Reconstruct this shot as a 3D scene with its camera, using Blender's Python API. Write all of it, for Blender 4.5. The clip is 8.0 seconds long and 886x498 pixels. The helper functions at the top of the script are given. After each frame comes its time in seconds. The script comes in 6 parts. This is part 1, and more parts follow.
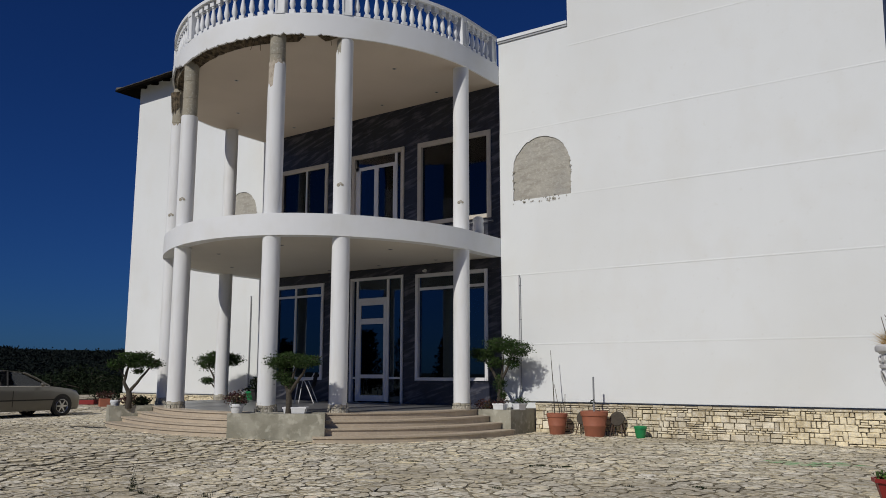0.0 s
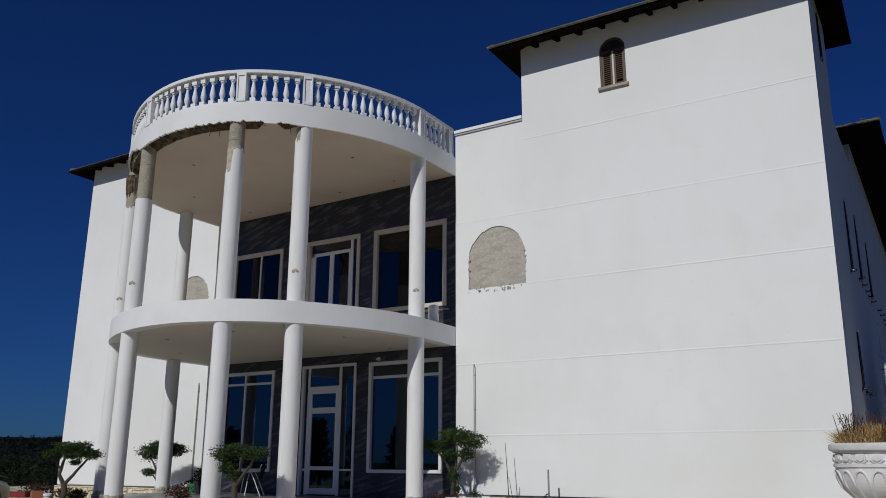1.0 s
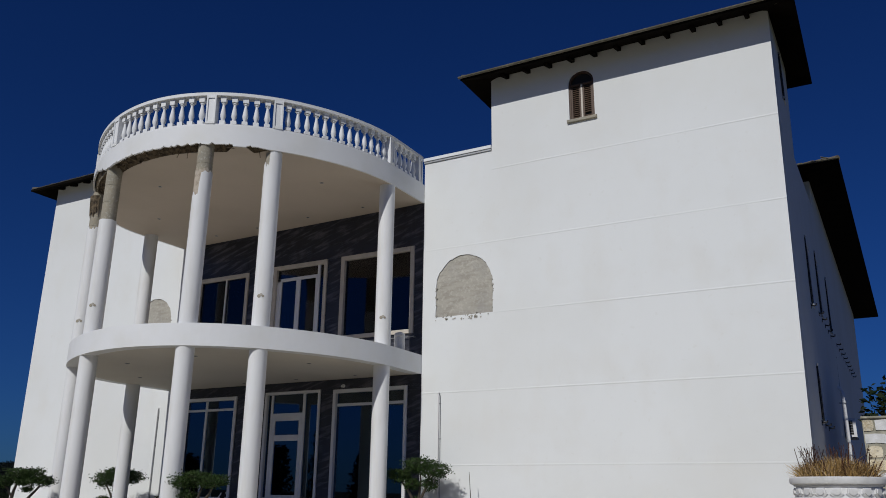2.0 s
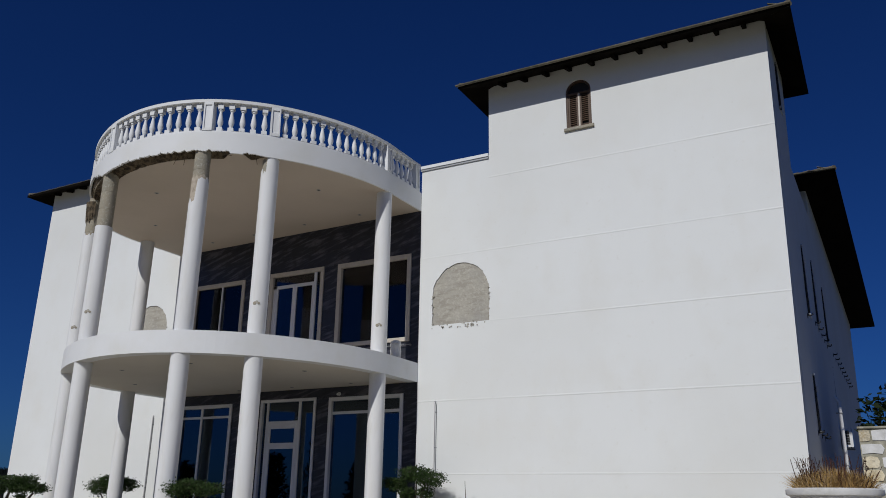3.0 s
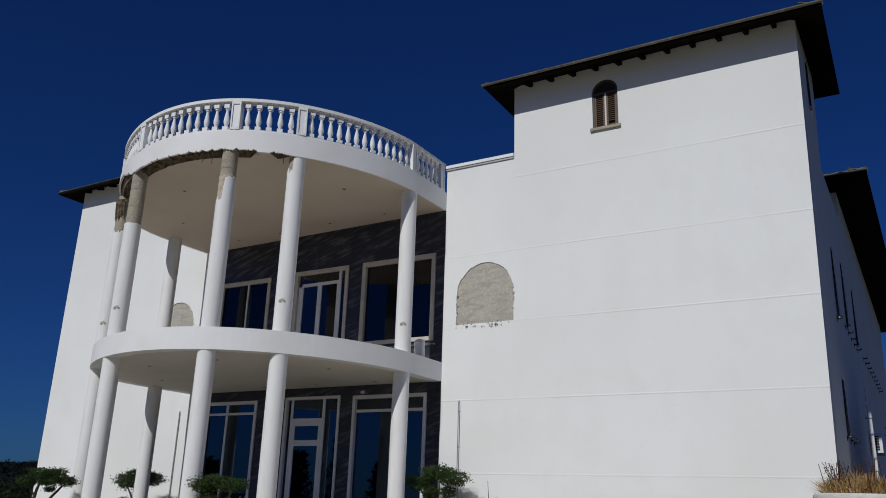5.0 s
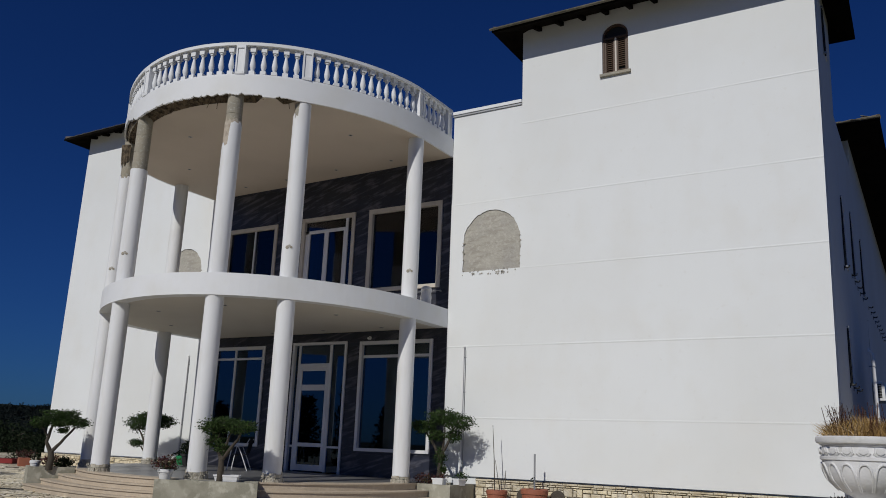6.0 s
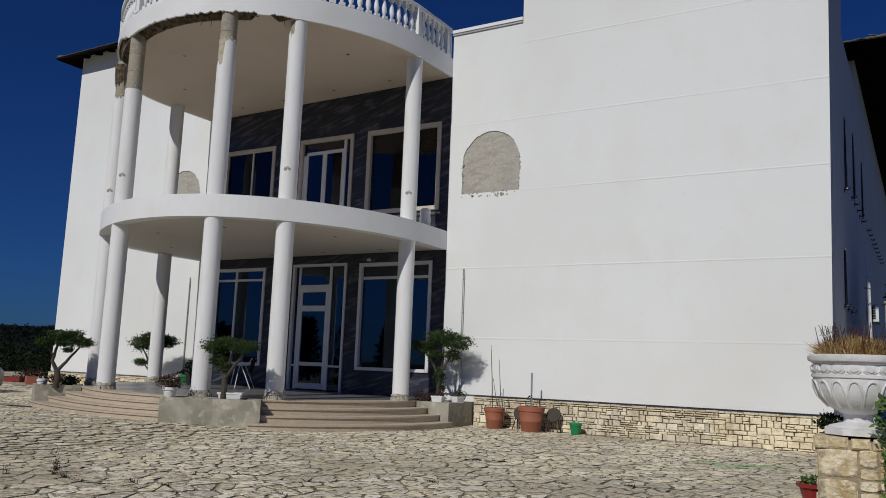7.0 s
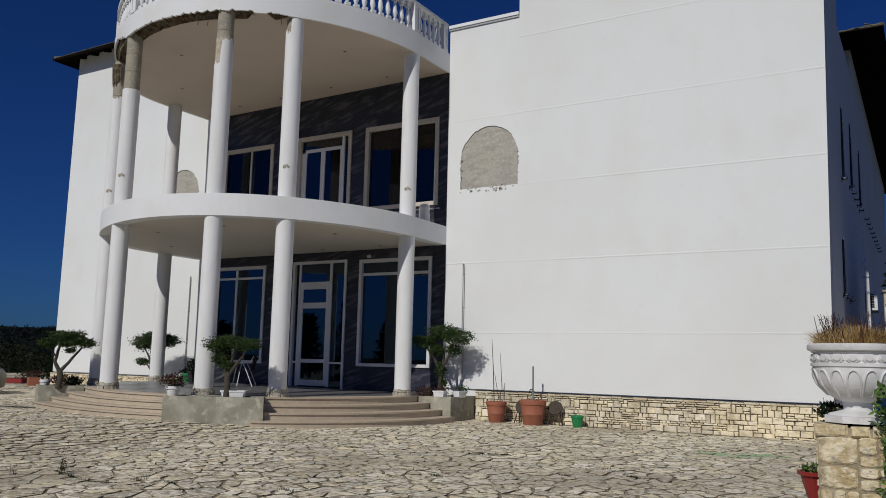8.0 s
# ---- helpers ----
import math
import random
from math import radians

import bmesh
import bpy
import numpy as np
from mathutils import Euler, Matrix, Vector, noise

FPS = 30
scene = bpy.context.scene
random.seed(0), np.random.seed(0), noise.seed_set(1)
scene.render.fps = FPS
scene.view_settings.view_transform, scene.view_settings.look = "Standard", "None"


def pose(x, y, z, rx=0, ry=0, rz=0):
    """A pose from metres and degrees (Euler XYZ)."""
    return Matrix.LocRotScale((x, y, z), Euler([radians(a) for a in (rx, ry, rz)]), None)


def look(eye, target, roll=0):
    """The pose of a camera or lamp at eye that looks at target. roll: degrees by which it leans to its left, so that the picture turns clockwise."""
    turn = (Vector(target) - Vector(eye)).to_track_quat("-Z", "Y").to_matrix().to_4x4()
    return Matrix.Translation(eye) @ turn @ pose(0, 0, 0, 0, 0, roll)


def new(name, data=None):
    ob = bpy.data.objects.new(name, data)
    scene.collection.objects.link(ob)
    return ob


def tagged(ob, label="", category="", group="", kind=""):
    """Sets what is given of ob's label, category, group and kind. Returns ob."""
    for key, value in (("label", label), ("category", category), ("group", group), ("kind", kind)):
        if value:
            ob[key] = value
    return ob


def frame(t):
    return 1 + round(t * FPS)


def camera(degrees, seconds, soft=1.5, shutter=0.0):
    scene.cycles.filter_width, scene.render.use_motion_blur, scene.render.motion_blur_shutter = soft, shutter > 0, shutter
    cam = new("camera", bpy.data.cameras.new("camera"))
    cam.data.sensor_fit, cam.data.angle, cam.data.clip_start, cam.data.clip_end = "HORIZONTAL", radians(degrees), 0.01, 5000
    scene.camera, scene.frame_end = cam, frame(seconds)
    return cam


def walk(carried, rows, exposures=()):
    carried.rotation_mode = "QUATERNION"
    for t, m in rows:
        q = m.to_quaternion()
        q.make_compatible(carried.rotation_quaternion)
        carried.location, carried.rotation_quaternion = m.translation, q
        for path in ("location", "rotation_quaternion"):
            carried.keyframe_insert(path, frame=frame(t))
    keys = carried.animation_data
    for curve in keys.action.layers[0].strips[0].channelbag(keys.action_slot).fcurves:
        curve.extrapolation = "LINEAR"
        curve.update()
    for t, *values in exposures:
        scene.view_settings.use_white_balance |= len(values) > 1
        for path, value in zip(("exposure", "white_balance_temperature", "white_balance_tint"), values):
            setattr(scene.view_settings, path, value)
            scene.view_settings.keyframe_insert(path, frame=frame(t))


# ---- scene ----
cam = camera(58.0, 8.0, soft=0.9)
walk(cam, [
    (0.0, look((10.886, -18.606, 1.472), (5.2879, -10.4646, 3.0150), 0.01)),
    (0.1, look((10.886, -18.610, 1.477), (5.2588, -10.5043, 3.1005), 0.03)),
    (0.2, look((10.886, -18.614, 1.481), (5.3135, -10.5307, 3.3824), 0.05)),
    (0.3, look((10.886, -18.617, 1.486), (5.3160, -10.5781, 3.5704), 0.07)),
    (0.4, look((10.886, -18.621, 1.490), (5.3622, -10.5876, 3.7150), 0.09)),
    (0.5, look((10.885, -18.625, 1.495), (5.4215, -10.5923, 3.8644), 0.11)),
    (0.6, look((10.881, -18.622, 1.502), (5.4866, -10.5504, 3.9025), 0.12)),
    (0.8, look((10.871, -18.615, 1.518), (5.6561, -10.4514, 4.0027), 0.14)),
    (1.0, look((10.861, -18.607, 1.534), (5.8568, -10.3468, 4.1271), 0.17)),
    (1.2, look((10.857, -18.607, 1.534), (5.9782, -10.2791, 4.1496), 0.18)),
    (1.5, look((10.852, -18.607, 1.535), (6.1364, -10.2291, 4.2881), 0.20)),
    (3.0, look((10.853, -18.581, 1.550), (6.2899, -10.2108, 4.5697), 0.83)),
    (3.5, look((10.839, -18.557, 1.540), (6.1731, -10.2467, 4.5690), 1.43)),
    (4.0, look((10.846, -18.601, 1.549), (6.1325, -10.3159, 4.5720), 1.59)),
    (5.5, look((10.850, -18.584, 1.540), (5.9598, -10.3852, 4.5179), 2.01)),
    (5.7, look((10.845, -18.575, 1.529), (5.9471, -10.3301, 4.3630), 2.06)),
    (5.8, look((10.842, -18.571, 1.524), (5.9309, -10.2936, 4.2380), 2.09)),
    (5.9, look((10.839, -18.567, 1.518), (5.9049, -10.2500, 4.0648), 2.11)),
    (6.0, look((10.836, -18.562, 1.513), (5.8649, -10.2207, 3.9003), 2.14)),
    (6.1, look((10.836, -18.558, 1.510), (5.8581, -10.1463, 3.6224), 2.13)),
    (6.2, look((10.835, -18.554, 1.507), (5.8464, -10.1110, 3.4634), 2.13)),
    (6.3, look((10.835, -18.550, 1.504), (5.8388, -10.0865, 3.3524), 2.12)),
    (6.5, look((10.834, -18.541, 1.498), (5.8085, -10.0586, 3.1700), 2.11)),
    (7.0, look((10.836, -18.545, 1.497), (5.8073, -10.0223, 2.9381), 2.14)),
    (7.5, look((10.839, -18.555, 1.495), (5.8148, -10.0204, 2.8792), 1.87)),
    (8.0, look((10.845, -18.611, 1.496), (5.8281, -10.0717, 2.8757), 1.27)),
], exposures=[(0.0, -0.02, 6480, 10), (0.6, -0.03, 6420, 10), (1.5, -0.06, 6270, 10), (5.5, -0.06, 6270, 10), (6.4, -0.03, 6440, 10), (8.0, -0.03, 6460, 10)])

# world and sun
SUN_EL, SUN_AZ = radians(37.0), radians(0.75)
world = bpy.data.worlds.new("sky")
scene.world = world
world.use_nodes = True
wn = world.node_tree.nodes
wl = world.node_tree.links
sky = wn.new("ShaderNodeTexSky")
sky.sky_type = "NISHITA"
sky.sun_disc = False
sky.sun_elevation = SUN_EL
sky.sun_rotation = radians(180.0) + SUN_AZ
sky.altitude = 200.0
sky.air_density = 1.0
sky.dust_density = 0.4
sky.ozone_density = 3.0
deep = wn.new("ShaderNodeMix")
deep.data_type, deep.blend_type = "RGBA", "MULTIPLY"
deep.inputs["Factor"].default_value = 1.0
deep.inputs["B"].default_value = (0.085, 0.235, 0.60, 1)
wl.new(sky.outputs["Color"], deep.inputs["A"])
wl.new(deep.outputs["Result"], wn["Background"].inputs["Color"])
wn["Background"].inputs["Strength"].default_value = 0.05

sun_data = bpy.data.lights.new("sun", "SUN")
sun_data.energy = 2.7
sun_data.angle = radians(0.5)
sun_data.color = (1.0, 0.962, 0.885)
sun = new("sun", sun_data)
sun.matrix_world = look((-math.sin(SUN_AZ) * 40, -math.cos(SUN_AZ) * 40, math.tan(SUN_EL) * 40), (0, 0, 0))


# ---- materials ----
def mat(name, color, rough=0.6, spots=(), bump=0.0, bump_scale=60.0, metal=0.0, vary=0.0, island=False, coords="Object", spec=0.5):
    """A surface with a base colour, layers of noise (scale, detail, low, high, colour, amount) and fine relief."""
    m = bpy.data.materials.new(name)
    m.use_nodes = True
    n, l = m.node_tree.nodes, m.node_tree.links
    b = n["Principled BSDF"]
    b.inputs["Roughness"].default_value = rough
    b.inputs["Metallic"].default_value = metal
    b.inputs["Specular IOR Level"].default_value = spec
    tc = n.new("ShaderNodeNewGeometry") if coords == "Position" else n.new("ShaderNodeTexCoord")
    rgb = n.new("ShaderNodeRGB")
    rgb.outputs[0].default_value = (*color, 1)
    out = rgb.outputs[0]
    if vary:
        if island:
            src = n.new("ShaderNodeNewGeometry").outputs["Random Per Island"]
        else:
            src = n.new("ShaderNodeObjectInfo").outputs["Random"]
        mr = n.new("ShaderNodeMapRange")
        mr.inputs["To Min"].default_value = 1.0 - vary
        mr.inputs["To Max"].default_value = 1.0 + vary
        l.new(src, mr.inputs["Value"])
        hs = n.new("ShaderNodeHueSaturation")
        l.new(mr.outputs[0], hs.inputs["Value"])
        # a second, unrelated draw greys some pieces
        mul, fr, sat = n.new("ShaderNodeMath"), n.new("ShaderNodeMath"), n.new("ShaderNodeMapRange")
        mul.operation, fr.operation = "MULTIPLY", "FRACT"
        mul.inputs[1].default_value = 7.31
        sat.inputs["To Min"].default_value = 1.0 - vary
        sat.inputs["To Max"].default_value = 1.0 + 0.6 * vary
        l.new(src, mul.inputs[0])
        l.new(mul.outputs[0], fr.inputs[0])
        l.new(fr.outputs[0], sat.inputs["Value"])
        l.new(sat.outputs[0], hs.inputs["Saturation"])
        l.new(out, hs.inputs["Color"])
        out = hs.outputs[0]
    for scale, detail, low, high, col, amount in spots:
        nz = n.new("ShaderNodeTexNoise")
        if isinstance(scale, tuple):
            mp = n.new("ShaderNodeMapping")
            mp.inputs["Scale"].default_value = scale[:3]
            if len(scale) > 3:
                mp.vector_type = "TEXTURE"
                mp.inputs["Scale"].default_value = [1 / q for q in scale[:3]]
                mp.inputs["Rotation"].default_value = (0, radians(scale[3]), 0)
            l.new(tc.outputs[coords], mp.inputs["Vector"])
            l.new(mp.outputs[0], nz.inputs["Vector"])
            nz.inputs["Scale"].default_value = 1.0
        else:
            l.new(tc.outputs[coords], nz.inputs["Vector"])
            nz.inputs["Scale"].default_value = scale
        nz.inputs["Detail"].default_value = detail
        r = n.new("ShaderNodeMapRange")
        r.inputs["From Min"].default_value = low
        r.inputs["From Max"].default_value = high
        r.inputs["To Max"].default_value = amount
        l.new(nz.outputs["Fac"], r.inputs["Value"])
        mx = n.new("ShaderNodeMix")
        mx.data_type = "RGBA"
        l.new(r.outputs[0], mx.inputs["Factor"])
        l.new(out, mx.inputs["A"])
        mx.inputs["B"].default_value = (*col, 1)
        out = mx.outputs["Result"]
    l.new(out, b.inputs["Base Color"])
    if bump:
        nz = n.new("ShaderNodeTexNoise")
        nz.inputs["Scale"].default_value = bump_scale
        nz.inputs["Detail"].default_value = 6.0
        l.new(tc.outputs[coords], nz.inputs["Vector"])
        bp = n.new("ShaderNodeBump")
        bp.inputs["Strength"].default_value = bump
        bp.inputs["Distance"].default_value = 0.02
        l.new(nz.outputs["Fac"], bp.inputs["Height"])
        l.new(bp.outputs[0], b.inputs["Normal"])
    return m


PLASTER = mat("white_plaster", (0.765, 0.785, 0.79), 0.85,
              [(0.22, 5, 0.44, 0.72, (0.70, 0.71, 0.695), 0.8), ((1.1, 1.1, 0.8), 5, 0.5, 0.74, (0.715, 0.715, 0.69), 0.5), ((2.4, 2.4, 0.35), 4, 0.55, 0.8, (0.69, 0.70, 0.68), 0.15),
               (7.0, 6, 0.62, 0.8, (0.64, 0.63, 0.59), 0.3)], 0.12, 90.0, spec=0.2)
WHITE = mat("white_paint", (0.77, 0.785, 0.80), 0.6, [(1.3, 5, 0.45, 0.75, (0.70, 0.70, 0.67), 0.6)], 0.08, 120.0, spec=0.3)
COLPAINT = mat("column_paint", (0.76, 0.77, 0.78), 0.7, [((6, 6, 0.8), 5, 0.5, 0.8, (0.62, 0.60, 0.55), 0.5)], 0.15, 70.0, spec=0.25)
# warm ground bounce is mixed into both ceiling colours, stronger on the upper
SOFFIT = mat("bounce_tinted_ceiling", (0.555, 0.48, 0.405), 0.85, [(0.5, 4, 0.4, 0.75, (0.46, 0.40, 0.33), 0.6)], 0.06, 80.0, spec=0.2)
LOWSOFFIT = mat("pale_bounce_tinted_ceiling", (0.66, 0.625, 0.565), 0.85, [(0.5, 4, 0.4, 0.75, (0.57, 0.53, 0.47), 0.6)], 0.06, 80.0, spec=0.2)
CONCRETE = mat("bare_concrete", (0.36, 0.325, 0.255), 0.9, [(3.0, 6, 0.4, 0.65, (0.27, 0.26, 0.22), 0.8), (18.0, 5, 0.55, 0.7, (0.52, 0.50, 0.44), 0.6)], 0.7, 30.0, spec=0.2)
PATCH = mat("rough_render_patch", (0.42, 0.40, 0.35), 0.95, [((2.0, 2.0, 9.0), 5, 0.45, 0.65, (0.31, 0.29, 0.25), 0.7), (12.0, 6, 0.5, 0.7, (0.53, 0.51, 0.46), 0.7), (1.4, 3, 0.5, 0.7, (0.34, 0.33, 0.31), 0.6)], 0.8, 24.0, spec=0.2)
UNDERCOAT = mat("pale_mortar_undercoat", (0.50, 0.44, 0.36), 0.95, [(9.0, 6, 0.45, 0.62, (0.33, 0.28, 0.22), 0.85), (3.0, 4, 0.5, 0.62, (0.62, 0.59, 0.53), 0.7)], 0.9, 22.0, spec=0.15)
RUBBLE = mat("broken_mortar", (0.155, 0.12, 0.08), 0.95, [(9.0, 6, 0.4, 0.62, (0.04, 0.032, 0.024), 0.9), (22.0, 4, 0.58, 0.72, (0.26, 0.22, 0.17), 0.6)], 1.0, 18.0, spec=0.2)
PLANTER = mat("grey_cement_render", (0.36, 0.345, 0.28), 0.9, [(2.6, 9, 0.45, 0.60, (0.24, 0.23, 0.18), 0.8), (6.0, 9, 0.54, 0.66, (0.52, 0.50, 0.42), 0.65)], 0.35, 40.0, spec=0.2)
SLATE = mat("dark_slate_tile", (0.018, 0.021, 0.036), 0.45, [((1.3, 1.3, 9.0, -16.0), 4, 0.50, 0.64, (0.105, 0.105, 0.128), 0.85), (5.0, 6, 0.5, 0.7, (0.012, 0.012, 0.017), 0.6)], 0.25, 25.0, vary=0.18, coords="Position")
FRAME = mat("white_window_frame", (0.72, 0.72, 0.74), 0.35, [(3.0, 3, 0.5, 0.8, (0.62, 0.62, 0.63), 0.4)])
TRIM = mat("beige_stone_trim", (0.58, 0.53, 0.46), 0.6, [(6.0, 5, 0.45, 0.7, (0.48, 0.43, 0.36), 0.6)], 0.15, 60.0)
STEP = mat("beige_step_stone", (0.49, 0.41, 0.31), 0.6, [(2.0, 5, 0.42, 0.68, (0.42, 0.35, 0.265), 0.7), (14.0, 6, 0.5, 0.7, (0.59, 0.52, 0.42), 0.5)], 0.12, 70.0)
FLOORTILE = mat("porch_tile", (0.155, 0.155, 0.16), 0.35, [(1.2, 4, 0.4, 0.7, (0.11, 0.11, 0.115), 0.6)], 0.04, 40.0)
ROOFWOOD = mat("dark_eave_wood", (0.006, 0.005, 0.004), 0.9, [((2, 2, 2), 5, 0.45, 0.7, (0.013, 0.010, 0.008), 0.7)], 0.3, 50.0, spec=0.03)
ROOFTILE = mat("weathered_roof_tile", (0.13, 0.11, 0.085), 0.9, [(2.5, 5, 0.4, 0.65, (0.10, 0.10, 0.075), 0.8), (9.0, 5, 0.5, 0.7, (0.27, 0.25, 0.19), 0.6)], 0.4, 30.0, vary=0.2)
GUTTER = mat("weathered_gutter", (0.17, 0.15, 0.115), 0.7, [(1.2, 5, 0.42, 0.64, (0.09, 0.085, 0.06), 0.8), (8.0, 5, 0.5, 0.7, (0.27, 0.26, 0.20), 0.6)], 0.2, 40.0, metal=0.2)
METALGREY = mat("grey_pipe_metal", (0.36, 0.37, 0.38), 0.45, [(8, 4, 0.5, 0.75, (0.26, 0.25, 0.24), 0.5)], metal=0.6)
PIPEWHITE = mat("white_plastic_pipe", (0.78, 0.78, 0.78), 0.4, [(6, 3, 0.5, 0.8, (0.66, 0.65, 0.62), 0.4)])
# room walls near black: the indoor shade is in this colour
DARK = mat("shade_black_interior", (0.015, 0.017, 0.022), 0.9, [(1.0, 3, 0.4, 0.7, (0.010, 0.011, 0.014), 0.6)])
BLACK = mat("black_void", (0.012, 0.012, 0.012), 0.7)
SHUTTER = mat("brown_shutter_wood", (0.085, 0.050, 0.031), 0.6, [((20, 20, 2), 4, 0.4, 0.7, (0.07, 0.04, 0.025), 0.7)], 0.3, 40.0)
STONE = mat("cream_ashlar_stone", (0.73, 0.65, 0.475), 0.85, [(4.0, 6, 0.42, 0.66, (0.46, 0.375, 0.23), 0.8), (22.0, 5, 0.5, 0.7, (0.76, 0.71, 0.60), 0.7), (9.0, 6, 0.58, 0.7, (0.28, 0.25, 0.20), 0.6)], 1.0, 22.0, vary=0.25, coords="Position")
PILLARSTONE = mat("yellowish_rubble_stone", (0.66, 0.56, 0.36), 0.88, [(7.0, 7, 0.42, 0.62, (0.42, 0.315, 0.16), 0.85), (24.0, 6, 0.48, 0.64, (0.76, 0.70, 0.56), 0.8), (12.0, 7, 0.56, 0.66, (0.24, 0.19, 0.12), 0.7)], 1.0, 30.0, vary=0.22, coords="Position", spec=0.15)
FOOTSTONE = mat("cement_smeared_stone", (0.50, 0.46, 0.375), 0.9, [(8.0, 7, 0.42, 0.62, (0.30, 0.27, 0.21), 0.8), (26.0, 6, 0.5, 0.66, (0.66, 0.63, 0.56), 0.7)], 1.0, 30.0, vary=0.2, island=True, coords="Position", spec=0.15)
OCHRE = mat("ochre_ashlar_stone", (0.52, 0.36, 0.15), 0.85, [(6.0, 6, 0.42, 0.66, (0.38, 0.21, 0.06), 0.7)], 0.6, 30.0, vary=0.2)
PILLARMORTAR = mat("sandy_mortar", (0.36, 0.30, 0.205), 0.95, [(5.0, 6, 0.42, 0.62, (0.22, 0.18, 0.12), 0.8), (26.0, 5, 0.5, 0.7, (0.47, 0.41, 0.30), 0.6)], 0.9, 30.0, spec=0.15)
MORTAR = mat("grey_mortar", (0.13, 0.11, 0.078), 0.95, [(12.0, 5, 0.4, 0.7, (0.08, 0.07, 0.05), 0.7)], 0.5, 60.0)
FLAG = mat("pale_flagstone", (0.74, 0.655, 0.475), 0.82, [(2.2, 6, 0.42, 0.66, (0.56, 0.475, 0.33), 0.75), (14.0, 8, 0.49, 0.60, (0.87, 0.82, 0.69), 0.85), (0.30, 4, 0.50, 0.68, (0.40, 0.35, 0.26), 0.65), (11.0, 9, 0.53, 0.60, (0.27, 0.235, 0.165), 0.85)], 0.9, 20.0, vary=0.46, spec=0.2, coords="Position")
FLAGS = mat("pale_flagstone_field", (0.74, 0.655, 0.475), 0.82, [(2.2, 6, 0.42, 0.66, (0.56, 0.475, 0.33), 0.75), (14.0, 8, 0.49, 0.60, (0.87, 0.82, 0.69), 0.85), (0.30, 4, 0.50, 0.68, (0.40, 0.35, 0.26), 0.65), (11.0, 9, 0.53, 0.60, (0.27, 0.235, 0.165), 0.85)], 0.9, 20.0, vary=0.46, spec=0.2, island=True, coords="Position")
BED = mat("dirt_joint", (0.31, 0.27, 0.19), 0.95, [(0.5, 5, 0.46, 0.62, (0.10, 0.088, 0.062), 0.8), (4.0, 6, 0.5, 0.62, (0.08, 0.072, 0.05), 0.7), (14.0, 5, 0.5, 0.7, (0.40, 0.35, 0.25), 0.6)], 0.6, 30.0, spec=0.15)
EARTH = mat("dry_earth", (0.13, 0.11, 0.07), 0.95, [(0.05, 5, 0.4, 0.6, (0.05, 0.06, 0.025), 0.9), (0.6, 6, 0.45, 0.65, (0.09, 0.085, 0.05), 0.8)], 0.4, 8.0)
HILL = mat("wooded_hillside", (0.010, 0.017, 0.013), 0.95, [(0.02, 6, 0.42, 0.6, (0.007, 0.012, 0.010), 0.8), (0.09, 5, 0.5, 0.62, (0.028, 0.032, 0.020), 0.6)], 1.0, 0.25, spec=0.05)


def leafmat(name, a, b):
    return mat(name, a, 0.7, [(2.5, 4, 0.4, 0.65, b, 0.8)], vary=0.35, island=True, spec=0.12)


OLIVE = leafmat("olive_leaf", (0.028, 0.056, 0.014), (0.052, 0.086, 0.025))
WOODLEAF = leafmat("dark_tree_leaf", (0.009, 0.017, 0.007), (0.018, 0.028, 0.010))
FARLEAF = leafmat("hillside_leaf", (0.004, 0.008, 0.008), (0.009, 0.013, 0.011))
IVY = leafmat("bright_green_leaf", (0.075, 0.14, 0.028), (0.11, 0.19, 0.05))
REDLEAF = leafmat("purple_leaf", (0.085, 0.025, 0.03), (0.05, 0.06, 0.025))
STRAW = leafmat("dry_straw", (0.50, 0.34, 0.14), (0.34, 0.21, 0.08))
DRYSTALK = leafmat("dead_stalk", (0.055, 0.022, 0.016), (0.10, 0.05, 0.028))
BARK = mat("grey_brown_bark", (0.066, 0.055, 0.042), 0.9, [((14, 14, 3), 5, 0.4, 0.65, (0.05, 0.04, 0.03), 0.8)], 0.8, 30.0)
TERRA = mat("terracotta_plastic", (0.33, 0.115, 0.065), 0.6, [(7, 5, 0.45, 0.7, (0.27, 0.10, 0.06), 0.6)], 0.08, 60.0)
GREENP = mat("green_plastic", (0.012, 0.22, 0.07), 0.4, [(9, 3, 0.5, 0.75, (0.01, 0.17, 0.055), 0.5)])
REDP = mat("red_plastic", (0.24, 0.02, 0.018), 0.45, [(9, 3, 0.5, 0.75, (0.18, 0.018, 0.016), 0.5)])
WHITEP = mat("white_plastic", (0.72, 0.73, 0.74), 0.45, [(6, 4, 0.5, 0.75, (0.6, 0.59, 0.56), 0.5)])
URN = mat("white_cast_stone", (0.74, 0.74, 0.745), 0.75, [(3.5, 6, 0.42, 0.66, (0.50, 0.50, 0.48), 0.75), (25.0, 5, 0.5, 0.7, (0.72, 0.72, 0.71), 0.5)], 0.14, 60.0, spec=0.3)
SOIL = mat("potting_soil", (0.05, 0.038, 0.026), 0.95, [(14, 5, 0.4, 0.7, (0.03, 0.022, 0.016), 0.7)], 0.8, 40.0)
CARPAINT = mat("silver_car_paint", (0.15, 0.142, 0.122), 0.35, [(2.0, 3, 0.4, 0.8, (0.12, 0.113, 0.10), 0.5)], metal=0.35)
RUBBER = mat("black_rubber", (0.018, 0.018, 0.019), 0.8, [(20, 4, 0.5, 0.7, (0.03, 0.03, 0.03), 0.5)])
ALLOY = mat("alloy_rim", (0.55, 0.55, 0.56), 0.3, [(9, 3, 0.5, 0.75, (0.45, 0.45, 0.45), 0.4)], metal=0.9)
